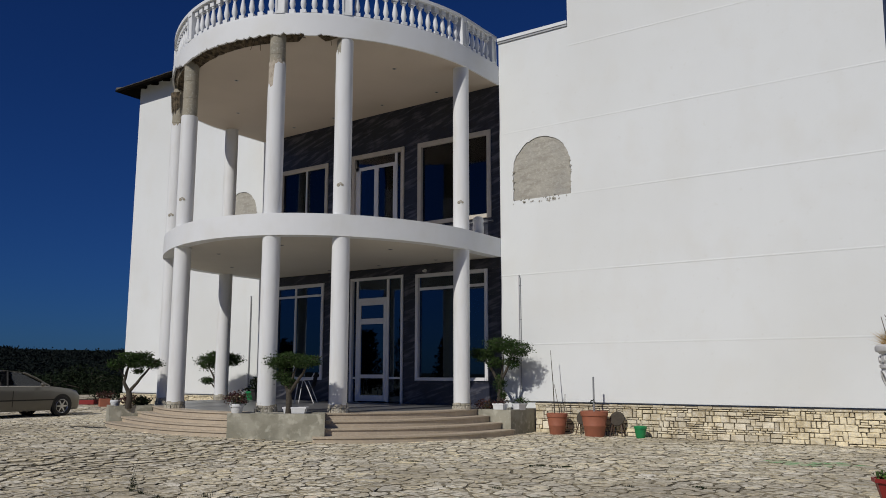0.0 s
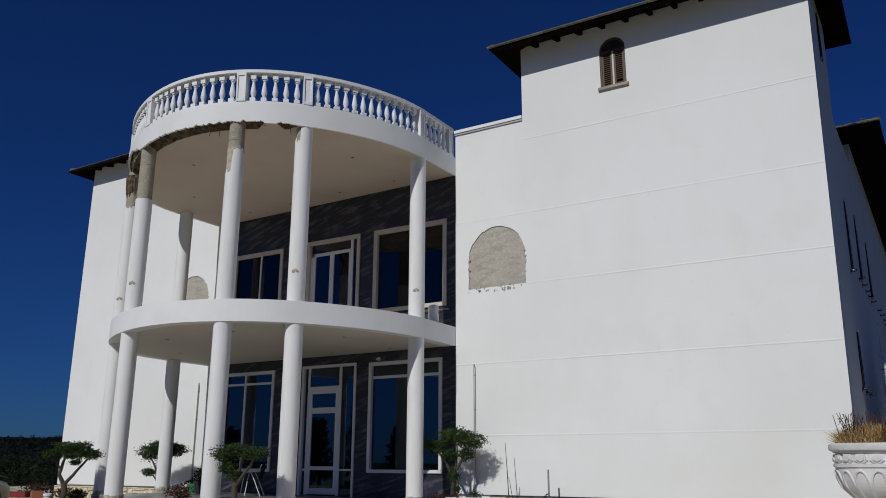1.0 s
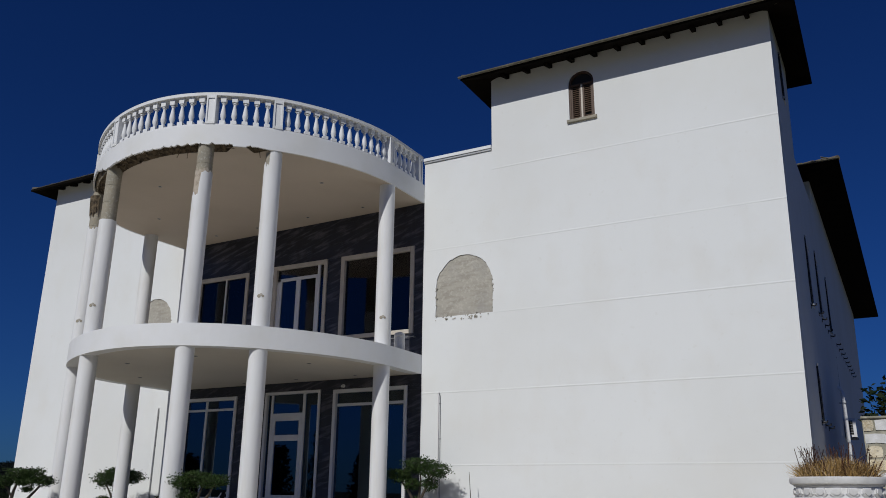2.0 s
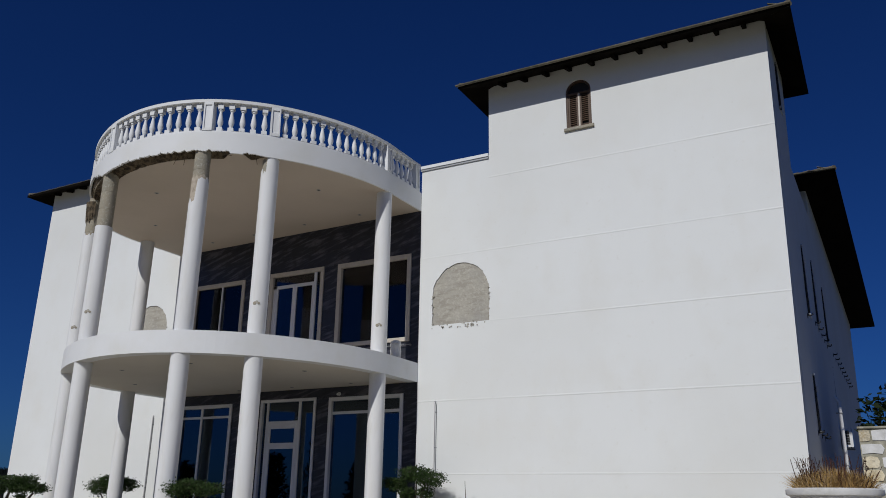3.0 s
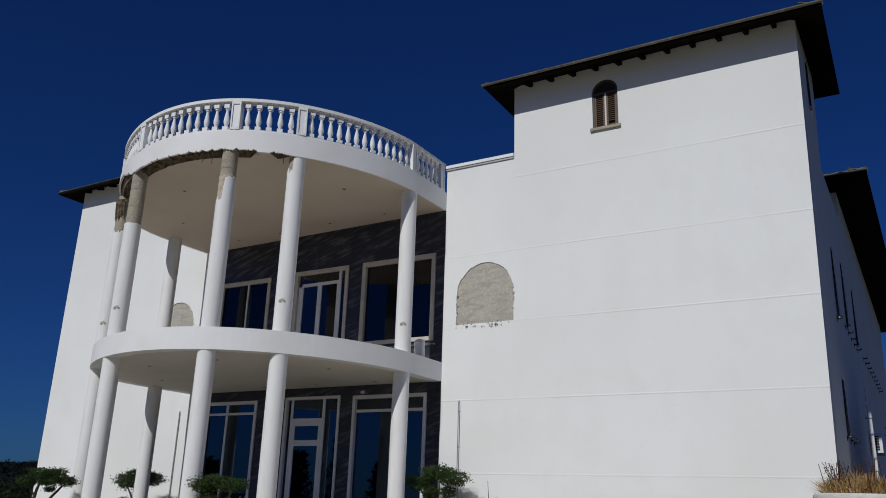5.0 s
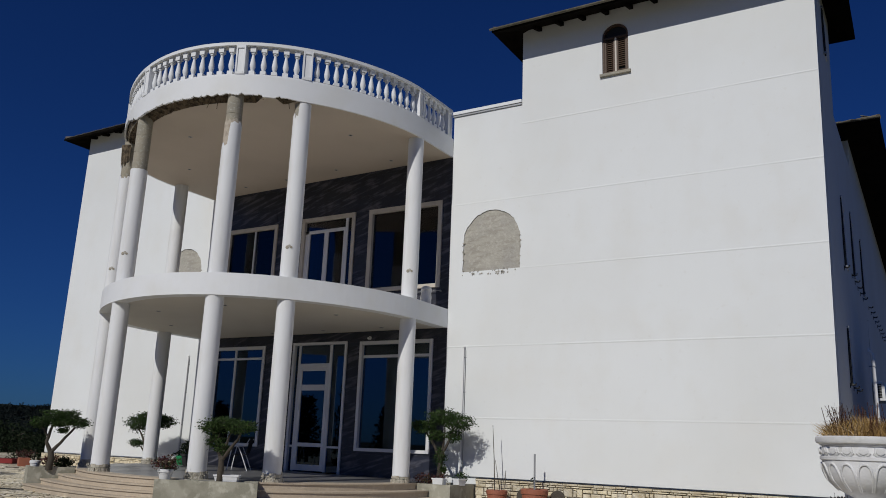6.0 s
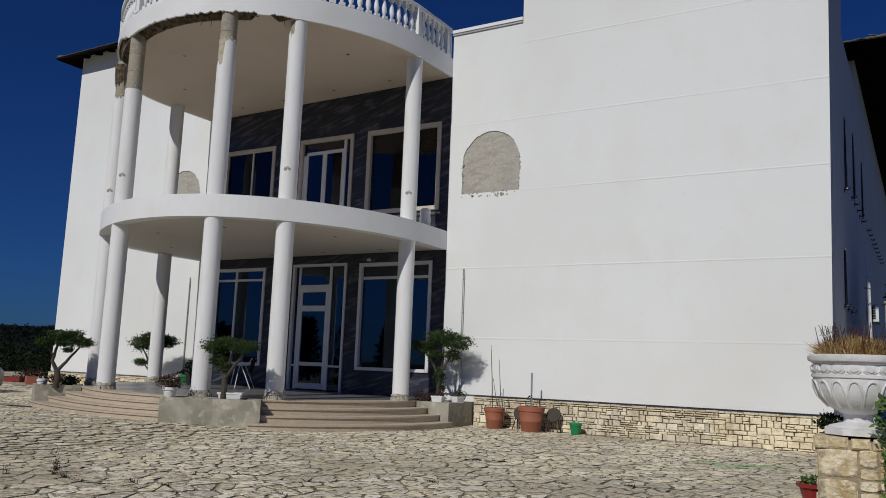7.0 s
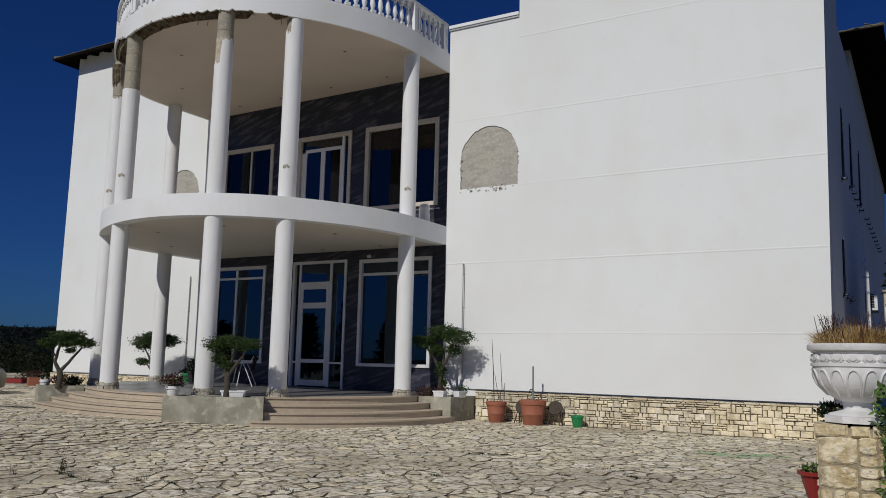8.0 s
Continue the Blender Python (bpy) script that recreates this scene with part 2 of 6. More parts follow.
GREENSTAIN = mat("green_paint_stain", (0.15, 0.36, 0.14), 0.8, [(6.0, 7, 0.40, 0.56, (0.56, 0.53, 0.38), 0.95)], 0.3, 30.0, coords="Position")


def glass(name, tint, see, mirror=(0.9, 0.93, 1.0)):
    """A pane: tinted transmission and a tinted mirror, weighted by Fresnel at a chosen IOR."""
    m = bpy.data.materials.new(name)
    m.use_nodes = True
    n, l = m.node_tree.nodes, m.node_tree.links
    n.remove(n["Principled BSDF"])
    tr = n.new("ShaderNodeBsdfTransparent")
    tr.inputs["Color"].default_value = (*tint, 1)
    gl = n.new("ShaderNodeBsdfGlossy")
    gl.inputs["Roughness"].default_value = 0.015
    gl.inputs["Color"].default_value = (*mirror, 1)
    fr = n.new("ShaderNodeFresnel")
    fr.inputs["IOR"].default_value = see
    mx = n.new("ShaderNodeMixShader")
    l.new(fr.outputs[0], mx.inputs[0])
    l.new(tr.outputs[0], mx.inputs[1])
    l.new(gl.outputs[0], mx.inputs[2])
    l.new(mx.outputs[0], n["Material Output"].inputs["Surface"])
    return m


# the blue mirror colour tints warm reflections towards blue
GLASS = glass("blue_mirror_glass", (0.22, 0.27, 0.40), 1.92, (0.62, 0.80, 1.0))
# copy of the window glass with darker reflections set for the upper storey
UPGLASS = glass("dim_reflection_glass", (0.45, 0.44, 0.46), 1.46)
CARGLASS = glass("car_glass", (0.25, 0.27, 0.28), 1.6)


# ---- mesh tools ----
class Geo:
    """Collects vertices and faces of one mesh."""

    def __init__(self):
        self.v, self.f = [], []

    def add(self, verts, faces):
        o = len(self.v)
        self.v += [tuple(p) for p in verts]
        self.f += [tuple(i + o for i in f) for f in faces]
        return self

    def box(self, x0, x1, y0, y1, z0, z1, c=0.0):
        """A box; c: a chamfer round the front (low y) face."""
        if c:
            back = [(x0, y1, z0), (x1, y1, z0), (x1, y1, z1), (x0, y1, z1)]
            mid = [(x0, y0 + c, z0), (x1, y0 + c, z0), (x1, y0 + c, z1), (x0, y0 + c, z1)]
            fr = [(x0 + c, y0, z0 + c), (x1 - c, y0, z0 + c), (x1 - c, y0, z1 - c), (x0 + c, y0, z1 - c)]
            f = [(3, 2, 1, 0), (8, 9, 10, 11)]
            for i in range(4):
                j = (i + 1) % 4
                f += [(i, j, j + 4, i + 4), (i + 4, j + 4, j + 8, i + 8)]
            return self.add(back + mid + fr, f)
        v = [(x, y, z) for x in (x0, x1) for y in (y0, y1) for z in (z0, z1)]
        return self.add(v, [(0, 1, 3, 2), (4, 6, 7, 5), (0, 4, 5, 1), (2, 3, 7, 6), (0, 2, 6, 4), (1, 5, 7, 3)])

    def lathe(self, profile, seg=24, at=(0, 0, 0), caps=True):
        n = len(profile)
        v = [(at[0] + r * math.cos(2 * math.pi * k / seg), at[1] + r * math.sin(2 * math.pi * k / seg), at[2] + z)
             for k in range(seg) for r, z in profile]
        f = [(k * n + i, ((k + 1) % seg) * n + i, ((k + 1) % seg) * n + i + 1, k * n + i + 1) for k in range(seg) for i in range(n - 1)]
        if caps:
            f += [tuple(k * n for k in reversed(range(seg))), tuple(k * n + n - 1 for k in range(seg))]
        return self.add(v, f)

    def tube(self, path, radii, seg=8):
        pts = [Vector(p) for p in path]
        if not isinstance(radii, (list, tuple)):
            radii = [radii] * len(pts)
        v, up = [], Vector((0.31, 0.17, 0.93)).normalized()
        for i, p in enumerate(pts):
            d = (pts[min(i + 1, len(pts) - 1)] - pts[max(i - 1, 0)]).normalized()
            a = d.cross(up)
            if a.length < 1e-3:
                a = d.cross(Vector((1, 0, 0)))
            a.normalize()
            b = d.cross(a)
            v += [p + (a * math.cos(2 * math.pi * k / seg) + b * math.sin(2 * math.pi * k / seg)) * radii[i] for k in range(seg)]
        f = [(i * seg + k, i * seg + (k + 1) % seg, (i + 1) * seg + (k + 1) % seg, (i + 1) * seg + k) for i in range(len(pts) - 1) for k in range(seg)]
        f += [tuple(reversed(range(seg))), tuple((len(pts) - 1) * seg + k for k in range(seg))]
        return self.add(v, f)

    def slab(self, outline, z0, z1):
        """An upright prism over a plan outline."""
        n = len(outline)
        v = [(x, y, z0) for x, y in outline] + [(x, y, z1) for x, y in outline]
        f = [tuple(range(n - 1, -1, -1)), tuple(range(n, 2 * n))] + [(i, (i + 1) % n, (i + 1) % n + n, i + n) for i in range(n)]
        return self.add(v, f)

    def panel(self, outline, y0, y1):
        """A plate facing -y over an outline in x and z."""
        n = len(outline)
        v = [(x, y0, z) for x, z in outline] + [(x, y1, z) for x, z in outline]
        f = [tuple(range(n)), tuple(range(2 * n - 1, n - 1, -1))] + [((i + 1) % n, i, i + n, (i + 1) % n + n) for i in range(n)]
        return self.add(v, f)

    def band(self, inner, outer, z0, z1):
        """A wall between two open plan lines of the same count."""
        n = len(inner)
        v = []
        for (a, b), (c, d) in zip(inner, outer):
            v += [(a, b, z0), (c, d, z0), (c, d, z1), (a, b, z1)]
        f = []
        for i in range(n - 1):
            p, q = 4 * i, 4 * i + 4
            f += [(p + k, p + (k + 1) % 4, q + (k + 1) % 4, q + k) for k in range(4)]
        f += [(3, 2, 1, 0), (4 * n - 4, 4 * n - 3, 4 * n - 2, 4 * n - 1)]
        return self.add(v, f)

    def mesh(self, name, material, smooth=0.0, second=None, marks=()):
        me = bpy.data.meshes.new(name)
        me.from_pydata(self.v, [], self.f)
        bm = bmesh.new()
        bm.from_mesh(me)
        if len(bm.faces) < 60000:
            bmesh.ops.recalc_face_normals(bm, faces=bm.faces)
        bm.to_mesh(me)
        bm.free()
        me.materials.append(material)
        if second:
            me.materials.append(second)
            me.polygons.foreach_set("material_index", list(marks))
        if smooth:
            me.shade_smooth()
            me.set_sharp_from_angle(angle=radians(smooth))
        return me


def part(name, geo, material, parent, label="", smooth=0.0, m=None):
    """One mesh object under a thing or a part. geo: a Geo, or a mesh to share."""
    ob = new(name, geo if isinstance(geo, bpy.types.Mesh) else geo.mesh(name, material, smooth))
    ob.parent = parent
    if m is not None:
        ob.matrix_basis = m
    return tagged(ob, label)


def thing(name, label, category, at=(0, 0, 0), turn=0.0, kind="", group=""):
    ob = new(name)
    ob.empty_display_size = 0.2
    ob.matrix_basis = pose(*at, 0, 0, turn)
    return tagged(ob, label, category, group, kind)


def whole(name, geo, material, label, category, kind="", group="", smooth=0.0, at=(0, 0, 0), turn=0.0):
    """A thing that is one mesh."""
    ob = new(name, geo.mesh(name, material, smooth))
    ob.matrix_basis = pose(*at, 0, 0, turn)
    return tagged(ob, label, category, group, kind)


# ---- the plan ----
CX, CY, R0 = -4.72, -1.62, 4.72        # the round porch
PORCH, SLAB0, SLAB1, SOFF, TOP = 0.60, 4.61, 5.12, 9.50, 10.035
WR, WL, TL = 9.42, -16.76, 2.14        # right corner, left corner, left side of the tower
EAVE = 12.90
FALL_DEG = 0.42                         # the yard and porch rise gently towards the left
FALL = math.tan(radians(FALL_DEG))


def rad(th):
    """The porch's slightly lopsided plan: its radius at an angle in degrees."""
    return R0 + 0.18 * math.cos(radians(3 * (th + 65))) * abs(math.sin(radians(th)))


def around(th, off=0.0):
    r = rad(th) + off
    return CX + r * math.cos(radians(th)), CY + r * math.sin(radians(th))


def ring(off, step=2.5, a0=0.0, a1=-180.0, legs=True, back=0.0):
    n = max(2, int(abs(a1 - a0) / step) + 1)
    pts = [around(a0 + (a1 - a0) * i / (n - 1), off) for i in range(n)]
    if legs:
        pts = [(pts[0][0], back), *pts, (pts[-1][0], back)]
    return pts


# ---- ground ----
g = Geo()
xs = [-900, -300, -120, -60, -40, -25, 0, 25, 60, 120, 300, 900]
ys = [-600, -200, -80, -40, -25, 0, 30, 60, 120, 300, 900, 1500]
vv = []
for x in xs:
    for y in ys:
        d = max(0.0, -28 - x)
        vv.append((x, y, -0.035 - 0.035 * min(d, 60) - (0.0 if y < 40 else min(3.0, (y - 40) * 0.03))))
g.add(vv, [(i * 12 + j, i * 12 + 12 + j, i * 12 + 13 + j, i * 12 + j + 1) for i in range(11) for j in range(11)])
whole("ground", g, EARTH, "dry earth and scrub stretching out to the wooded hills", "ground", "structure")

# hills far off
for k, (dist, high, seed, lab) in enumerate(((420, 33, 3.0, "low dark wooded hill beyond the yard"), (800, 44, 9.0, "farther wooded ridge on the skyline"))):
    g = Geo()
    n, rows = 160, 7
    vv = []
    for i in range(n + 1):
        a = radians(60 + 230 * i / n)
        for j in range(rows):
            s = j / (rows - 1)
            d = dist * (0.72 + 0.55 * s)
            h = high * math.sin(min(1.0, s * 1.25) * math.pi / 2) * (0.62 + 0.38 * noise.noise((math.cos(a) * 5, math.sin(a) * 5, seed)))
            h += 2.0 * s * noise.noise((math.cos(a) * 60, math.sin(a) * 60, seed + s)) + 1.3 * s * noise.noise((math.cos(a) * 190, math.sin(a) * 190, seed))
            low = 1.0 if a < radians(186) else max(0.22, 1.0 - (a - radians(186)) * 6)
            vv.append((d * math.cos(a), d * math.sin(a), h * low - 4))
    g.add(vv, [(i * rows + j, (i + 1) * rows + j, (i + 1) * rows + j + 1, i * rows + j + 1) for i in range(n) for j in range(rows - 1)])
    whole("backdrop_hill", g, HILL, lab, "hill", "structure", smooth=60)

def bands(x0, x1, z0, z1, holes):
    """The rectangles that a wall keeps round its openings."""
    xs = sorted({x0, x1, *(h[0] for h in holes), *(h[1] for h in holes)})
    zs = sorted({z0, z1, *(h[2] for h in holes), *(h[3] for h in holes)})
    for a, b in zip(xs, xs[1:]):
        for c, d in zip(zs, zs[1:]):
            if b > x0 and a < x1 and d > z0 and c < z1 and not any(h[0] < (a + b) / 2 < h[1] and h[2] < (c + d) / 2 < h[3] for h in holes):
                yield max(a, x0), min(b, x1), max(c, z0), min(d, z1)


# ---- front wall, right wing ----
JOINTS = [0.78, 2.24, 4.09, 6.11, 8.05, 10.15]


def ragged(pts, amount, seed):
    return [(x + amount * noise.noise((x * 9, z * 9, seed)), z + amount * noise.noise((x * 9, z * 9, seed + 7))) for x, z in pts]


def arch(x0, x1, z0, z1, n=18, rise=None):
    """An arched outline from its lower right round to its lower left."""
    r = (x1 - x0) / 2
    h = rise or r
    return [(x1, z0)] + [((x0 + x1) / 2 + r * math.cos(math.pi * i / n), z1 - h + h * math.sin(math.pi * i / n)) for i in range(n + 1)] + [(x0, z0)]


def densify(pts, step=0.07):
    out = []
    for (a, b), (c, d) in zip(pts, pts[1:]):
        k = max(1, int(math.hypot(c - a, d - b) / step))
        out += [(a + (c - a) * i / k, b + (d - b) * i / k) for i in range(k)]
    return out + [pts[-1]]


def wing(name, x0, x1, tower0, tower1, label, patch, gap=0.0):
    """A rendered front wall with its courses as panels, and an unrendered arched patch."""
    w = thing(name, label, "wall", kind="structure")
    body = Geo()
    if patch[0] < 0:
        body.box(x0, x1, 0.035, 0.40, -0.04, 10.70)
        body.box(tower0, tower1, 0.035, 0.40, 10.70, EAVE + 0.25)
    else:
        body.box(x0, x1, 0.06, 0.40, -0.04, 10.70)
        wx0, wx1 = 4.44, 5.14
        body.box(tower0, wx0, 0.06, 0.40, 10.70, EAVE + 0.25)
        body.box(wx1, tower1, 0.06, 0.40, 10.70, EAVE + 0.25)
        body.box(wx0, wx1, 0.06, 0.40, 10.70, 11.10)
        body.box(wx0, wx1, 0.06, 0.40, 12.52, EAVE + 0.25)
    part("wall_core", body, PLASTER, w)
    px0, px1, pz1 = patch
    cols = [(x0, tower0), (tower0, tower1)] if patch[0] > 0 else [(x0, tower1), (tower1, x1)]
    for a, b in cols:
        for i, z in enumerate(JOINTS):
            top = JOINTS[i + 1] if i + 1 < len(JOINTS) else (EAVE + 0.2 if (a, b) == (tower0, tower1) or (patch[0] < 0 and a == x0) else 10.70)
            p = Geo()
            proud = 0.0
            lo, hi, zl, zh = a, b, z + gap, top - gap
            if abs(z - 6.11) < 0.01 and a <= px0 and px1 <= b:
                cut = ragged(densify(arch(px0, px1, zl, pz1)), 0.032, 3.0)
                cut[0], cut[-1] = (px1, zl), (px0, zl)
                p.panel([(lo, zl)] + [(px0, zl)] + cut[::-1][1:] + [(hi, zl), (hi, zh), (lo, zh)], proud, 0.06)
            elif z == JOINTS[-1] and patch[0] > 0 and a == tower0:
                wx0, wx1 = 4.44, 5.14
                hole = arch(wx0, wx1, 11.10, 12.50)
                half = len(hole) // 2
                mid = (wx0 + wx1) / 2
                p.panel([(mid, zl), (hi, zl), (hi, zh), (mid, zh)] + hole[:half + 1][::-1] + [(mid, 11.10)], proud, 0.06)
                p.panel([(lo, zl), (mid, zl), (mid, 11.10)] + hole[half:][::-1] + [(mid, zh), (lo, zh)], proud, 0.06)
            else:
                p.panel([(lo, zl), (hi, zl), (hi, zh), (lo, zh)], proud, 0.06)
            part("panel", p, PLASTER, w)
    # the slight ridges of render along the course joints
    if patch[0] > 0:
        for z in JOINTS[1:]:
            a = px1 + 0.02 if abs(z - 6.11) < 0.01 else (tower0 if z > 10 else x0)
            while a < x1 - 0.02:
                b = min(x1 - 0.003, a + random.uniform(0.9, 2.4))
                k = random.uniform(0.003, 0.0075)
                part("joint_ridge", Geo().add([(a, -0.001, z + 0.022), (b, -0.001, z + 0.022), (b, -k, z - 0.006), (a, -k, z - 0.006), (a, -0.001, z - 0.032), (b, -0.001, z - 0.032)],
                                              [(0, 1, 2, 3), (3, 2, 5, 4), (0, 3, 4), (1, 5, 2)]), PLASTER, w)
                a = b
    fill = Geo().panel(arch(px0 - 0.03, px1 + 0.03, 6.10, pz1 + 0.03), 0.028, 0.07)
    part("bare_patch", fill, PATCH, w, "unrendered grey arched patch of a bricked-up window")
    return w


def lean(z):
    """How far the right corner of the house stands out of plumb at a height."""
    return 0.0175 * z - 0.06


right_wing = wing("wall_1", 0.0, WR, TL, WR, "large white rendered front wall of the right wing", (0.42, 2.132, 7.79))
left_wing = wing("wall_2", WL, -9.31, WL, -11.6, "white rendered front wall of the left wing", (-11.30, -9.70, 7.78), 0.0)

for ob in right_wing.children:
    for vert in ob.data.vertices:
        if vert.co.x > WR - 0.01:
            vert.co.x += lean(vert.co.z)

# crumbs of render round the bare patches
for w, (a, b) in ((right_wing, (0.42, 2.132)), (left_wing, (-11.30, -9.70))):
    g = Geo()
    for i in range(46):
        x, z = a + (b - a) * random.random(), 6.11 + random.uniform(-0.10, 0.03)
        if i % 3 == 0:
            x, z = random.choice((a, b)) + random.uniform(-0.02, 0.02), random.uniform(6.1, 7.0)
        s = random.uniform(0.012, 0.035)
        g.panel(ragged([(x - s, z), (x - s * 0.2, z - s * random.uniform(0.6, 1.8)), (x + s, z - s * 0.3), (x + s * 0.5, z + s * 0.6)], 0.02, i), -0.014, 0.02)
    tagged(part("render_crumbs", g, PATCH, w), "torn render edge", kind="stuff")

# coping of the low parapet
cop = thing("parapet_coping", "white coping with a dark metal drip edge on the parapet", "coping", kind="structure")
part("cap", Geo().box(-0.02, TL - 0.004, -0.06, 0.46, 10.76, 10.85), WHITE, cop)
part("drip_edge", Geo().box(-0.02, TL - 0.004, -0.035, 0.44, 10.70, 10.757), METALGREY, cop)

# ---- sides, back and flat roofs ----
def side(y):
    return WR + 0.013 * y


SPLAY = -math.degrees(math.atan(0.013))
SIDE_OPEN = [(3.0, 4.0, 3.36, 4.55), (3.5, 4.5, 6.35, 8.0), (6.2, 7.3, 6.6, 8.3), (9.6, 10.6, 6.7, 8.3), (1.5, 2.2, 11.3, 12.35)]
wall_side = thing("wall_3", "white rendered side wall of the house in its own shade", "wall", at=(WR, 0, 0), turn=SPLAY, kind="structure")
g = Geo()


def side_bands(y0, y1, z0, z1):
    return bands(y0, y1, z0, z1, SIDE_OPEN)


for y0, y1, z0, z1 in [*side_bands(0.405, 3.1, -0.04, 13.1), *side_bands(3.1, 7.5, -0.04, 10.20), *side_bands(7.5, 29.5, -0.04, 11.40)]:
    g.box(-0.35, 0.0, y0, y1, z0, z1)
g.v = [(x + lean(z), y, z) for x, y, z in g.v]
part("wall_core", g, PLASTER, wall_side)
g = Geo().box(WL, WL + 0.35, 0.40, 27, -0.04, 11.3).box(WL, side(27.0), 27, 27.35, -0.04, 11.3)
g.box(TL, TL + 0.35, 0.40, 2.8, 10.0, 13.1).box(TL, WR - 0.20, 2.8, 3.09, 10.0, 13.1).box(1.7, WR - 0.20, 7.6, 7.9, 10.0, 11.35).box(-11.95, -11.6, 0.40, 5.0, 10.0, 13.1).box(WL, -11.6, 5.0, 5.3, 10.0, 13.1)
whole("wall_4", g, PLASTER, "white rendered rear and tower walls of the house", "wall", "structure")
whole("flat_roof", Geo().box(WL + 0.35, WR - 0.35, 0.40, 27, 9.95, 10.12), CONCRETE, "flat concrete terrace roof behind the balustrade", "roof", "structure")


def hip_roof(name, x0, x1, y0, y1, zwall, over, slope, label, tails, gutter=True):
    """A hipped tile roof with an overhanging boarded eave."""
    t = thing(name, label, "roof", kind="structure")
    a, b, c, d = x0 - over, x1 + over, y0 - over, y1 + over
    zl = zwall - over * slope
    h = min(b - a, d - c) / 2
    zr = zl + h * slope
    if b - a > d - c:
        r0, r1 = (a + h, (c + d) / 2), (b - h, (c + d) / 2)
    else:
        r0, r1 = ((a + b) / 2, c + h), ((a + b) / 2, d - h)

    def shell(dz0, dz1):
        v = []
        for dz in (dz0, dz1):
            v += [(a, c, zl + dz), (b, c, zl + dz), (b, d, zl + dz), (a, d, zl + dz), (*r0, zr + dz), (*r1, zr + dz)]
        if b - a > d - c:
            tops = [(0, 1, 5, 4), (1, 2, 5), (2, 3, 4, 5), (3, 0, 4)]
        else:
            tops = [(0, 1, 4), (1, 2, 5, 4), (2, 3, 5), (3, 0, 4, 5)]
        f = [tuple(i + 6 for i in q) for q in tops] + [q[::-1] for q in tops] + [(i, (i + 1) % 4, (i + 1) % 4 + 6, i + 6) for i in range(4)]
        return Geo().add(v, f)

    # boards, tails and fascia share one near-black colour
    part("eave_boards", shell(0.0, 0.048), ROOFWOOD, t, "near-black wooden eave boards")
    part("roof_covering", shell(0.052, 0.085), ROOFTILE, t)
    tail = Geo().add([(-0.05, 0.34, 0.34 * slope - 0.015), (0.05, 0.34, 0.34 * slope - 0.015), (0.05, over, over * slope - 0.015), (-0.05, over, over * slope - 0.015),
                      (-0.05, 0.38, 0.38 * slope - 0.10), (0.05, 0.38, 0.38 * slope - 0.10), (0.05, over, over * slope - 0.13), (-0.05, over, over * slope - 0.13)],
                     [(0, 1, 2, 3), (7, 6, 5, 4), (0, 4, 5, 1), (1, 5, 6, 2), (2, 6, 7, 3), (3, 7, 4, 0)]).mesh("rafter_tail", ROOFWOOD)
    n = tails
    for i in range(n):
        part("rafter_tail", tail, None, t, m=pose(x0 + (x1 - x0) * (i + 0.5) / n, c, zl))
    # the first course of barrel tiles along the front and the right eave
    tv, tf = [], []
    for j, y in enumerate((-0.05, 0.38)):
        for k in range(7):
            th = math.pi * k / 6
            for r in (0.034, 0.026):
                tv.append((r * math.cos(th), y, r * math.sin(th) * 0.8 + slope * (y + 0.05)))
    for k in range(6):
        for u, w in ((2 * k, 2 * k + 2), (2 * k + 3, 2 * k + 1)):
            tf.append((u, w, w + 14, u + 14))
        tf.append((2 * k, 2 * k + 1, 2 * k + 3, 2 * k + 2))
    tile = Geo().add(tv, tf).mesh("barrel_tile", ROOFTILE, 50)
    n = int((b - a) / 0.13)
    for i in range(n):
        part("barrel_tile", tile, None, t, m=pose(a + (b - a) * (i + 0.5) / n, c, zl + 0.066 + random.uniform(-0.006, 0.010), 0, 0, random.uniform(-2, 2)))
    n = int((d - c) / 0.13)
    for i in range(min(n, 60)):
        part("barrel_tile", tile, None, t, m=pose(b - 0.10, c + (d - c) * (i + 0.5) / n, zl + 0.066 + random.uniform(-0.006, 0.010), 0, 0, 90 + random.uniform(-2, 2)))
    # hip tiles at the two front corners, and the gutter
    for cx, sx in ((a, 1), (b, -1)):
        for k in range(4):
            u = 0.02 + 0.36 * k
            hip = Geo().tube([(cx + sx * u, c + u, zl + 0.085 + u * slope), (cx + sx * (u + 0.40), c + u + 0.40, zl + 0.075 + (u + 0.40) * slope)], [0.085, 0.065], 10)
            part("hip_tile", hip, ROOFTILE, t, smooth=50)
    if gutter:
        gp = Geo()
        prof = [(math.cos(math.pi * q / 8) * 0.05, -math.sin(math.pi * q / 8) * 0.045) for q in range(9)]
        n = len(prof)
        vv = [(xx, c - 0.065 + p, zl + 0.075 + z) for xx in (a - 0.05, b + 0.02) for p, z in prof] + [(xx, c - 0.065 + p * 0.88, zl + 0.075 + z * 0.88) for xx in (a - 0.05, b + 0.02) for p, z in prof]
        ff = [(i, i + 1, n + i + 1, n + i) for i in range(n - 1)] + [(2 * n + i, 3 * n + i, 3 * n + i + 1, 2 * n + i + 1) for i in range(n - 1)]
        ff += [(0, n, 3 * n, 2 * n), (n - 1, 3 * n - 1, 4 * n - 1, 2 * n - 1)]
        gp.add(vv, ff)
        part("gutter", gp, GUTTER, t, "weathered half-round gutter", smooth=50)
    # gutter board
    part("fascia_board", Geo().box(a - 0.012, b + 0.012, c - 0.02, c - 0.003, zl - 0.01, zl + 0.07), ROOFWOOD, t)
    return t


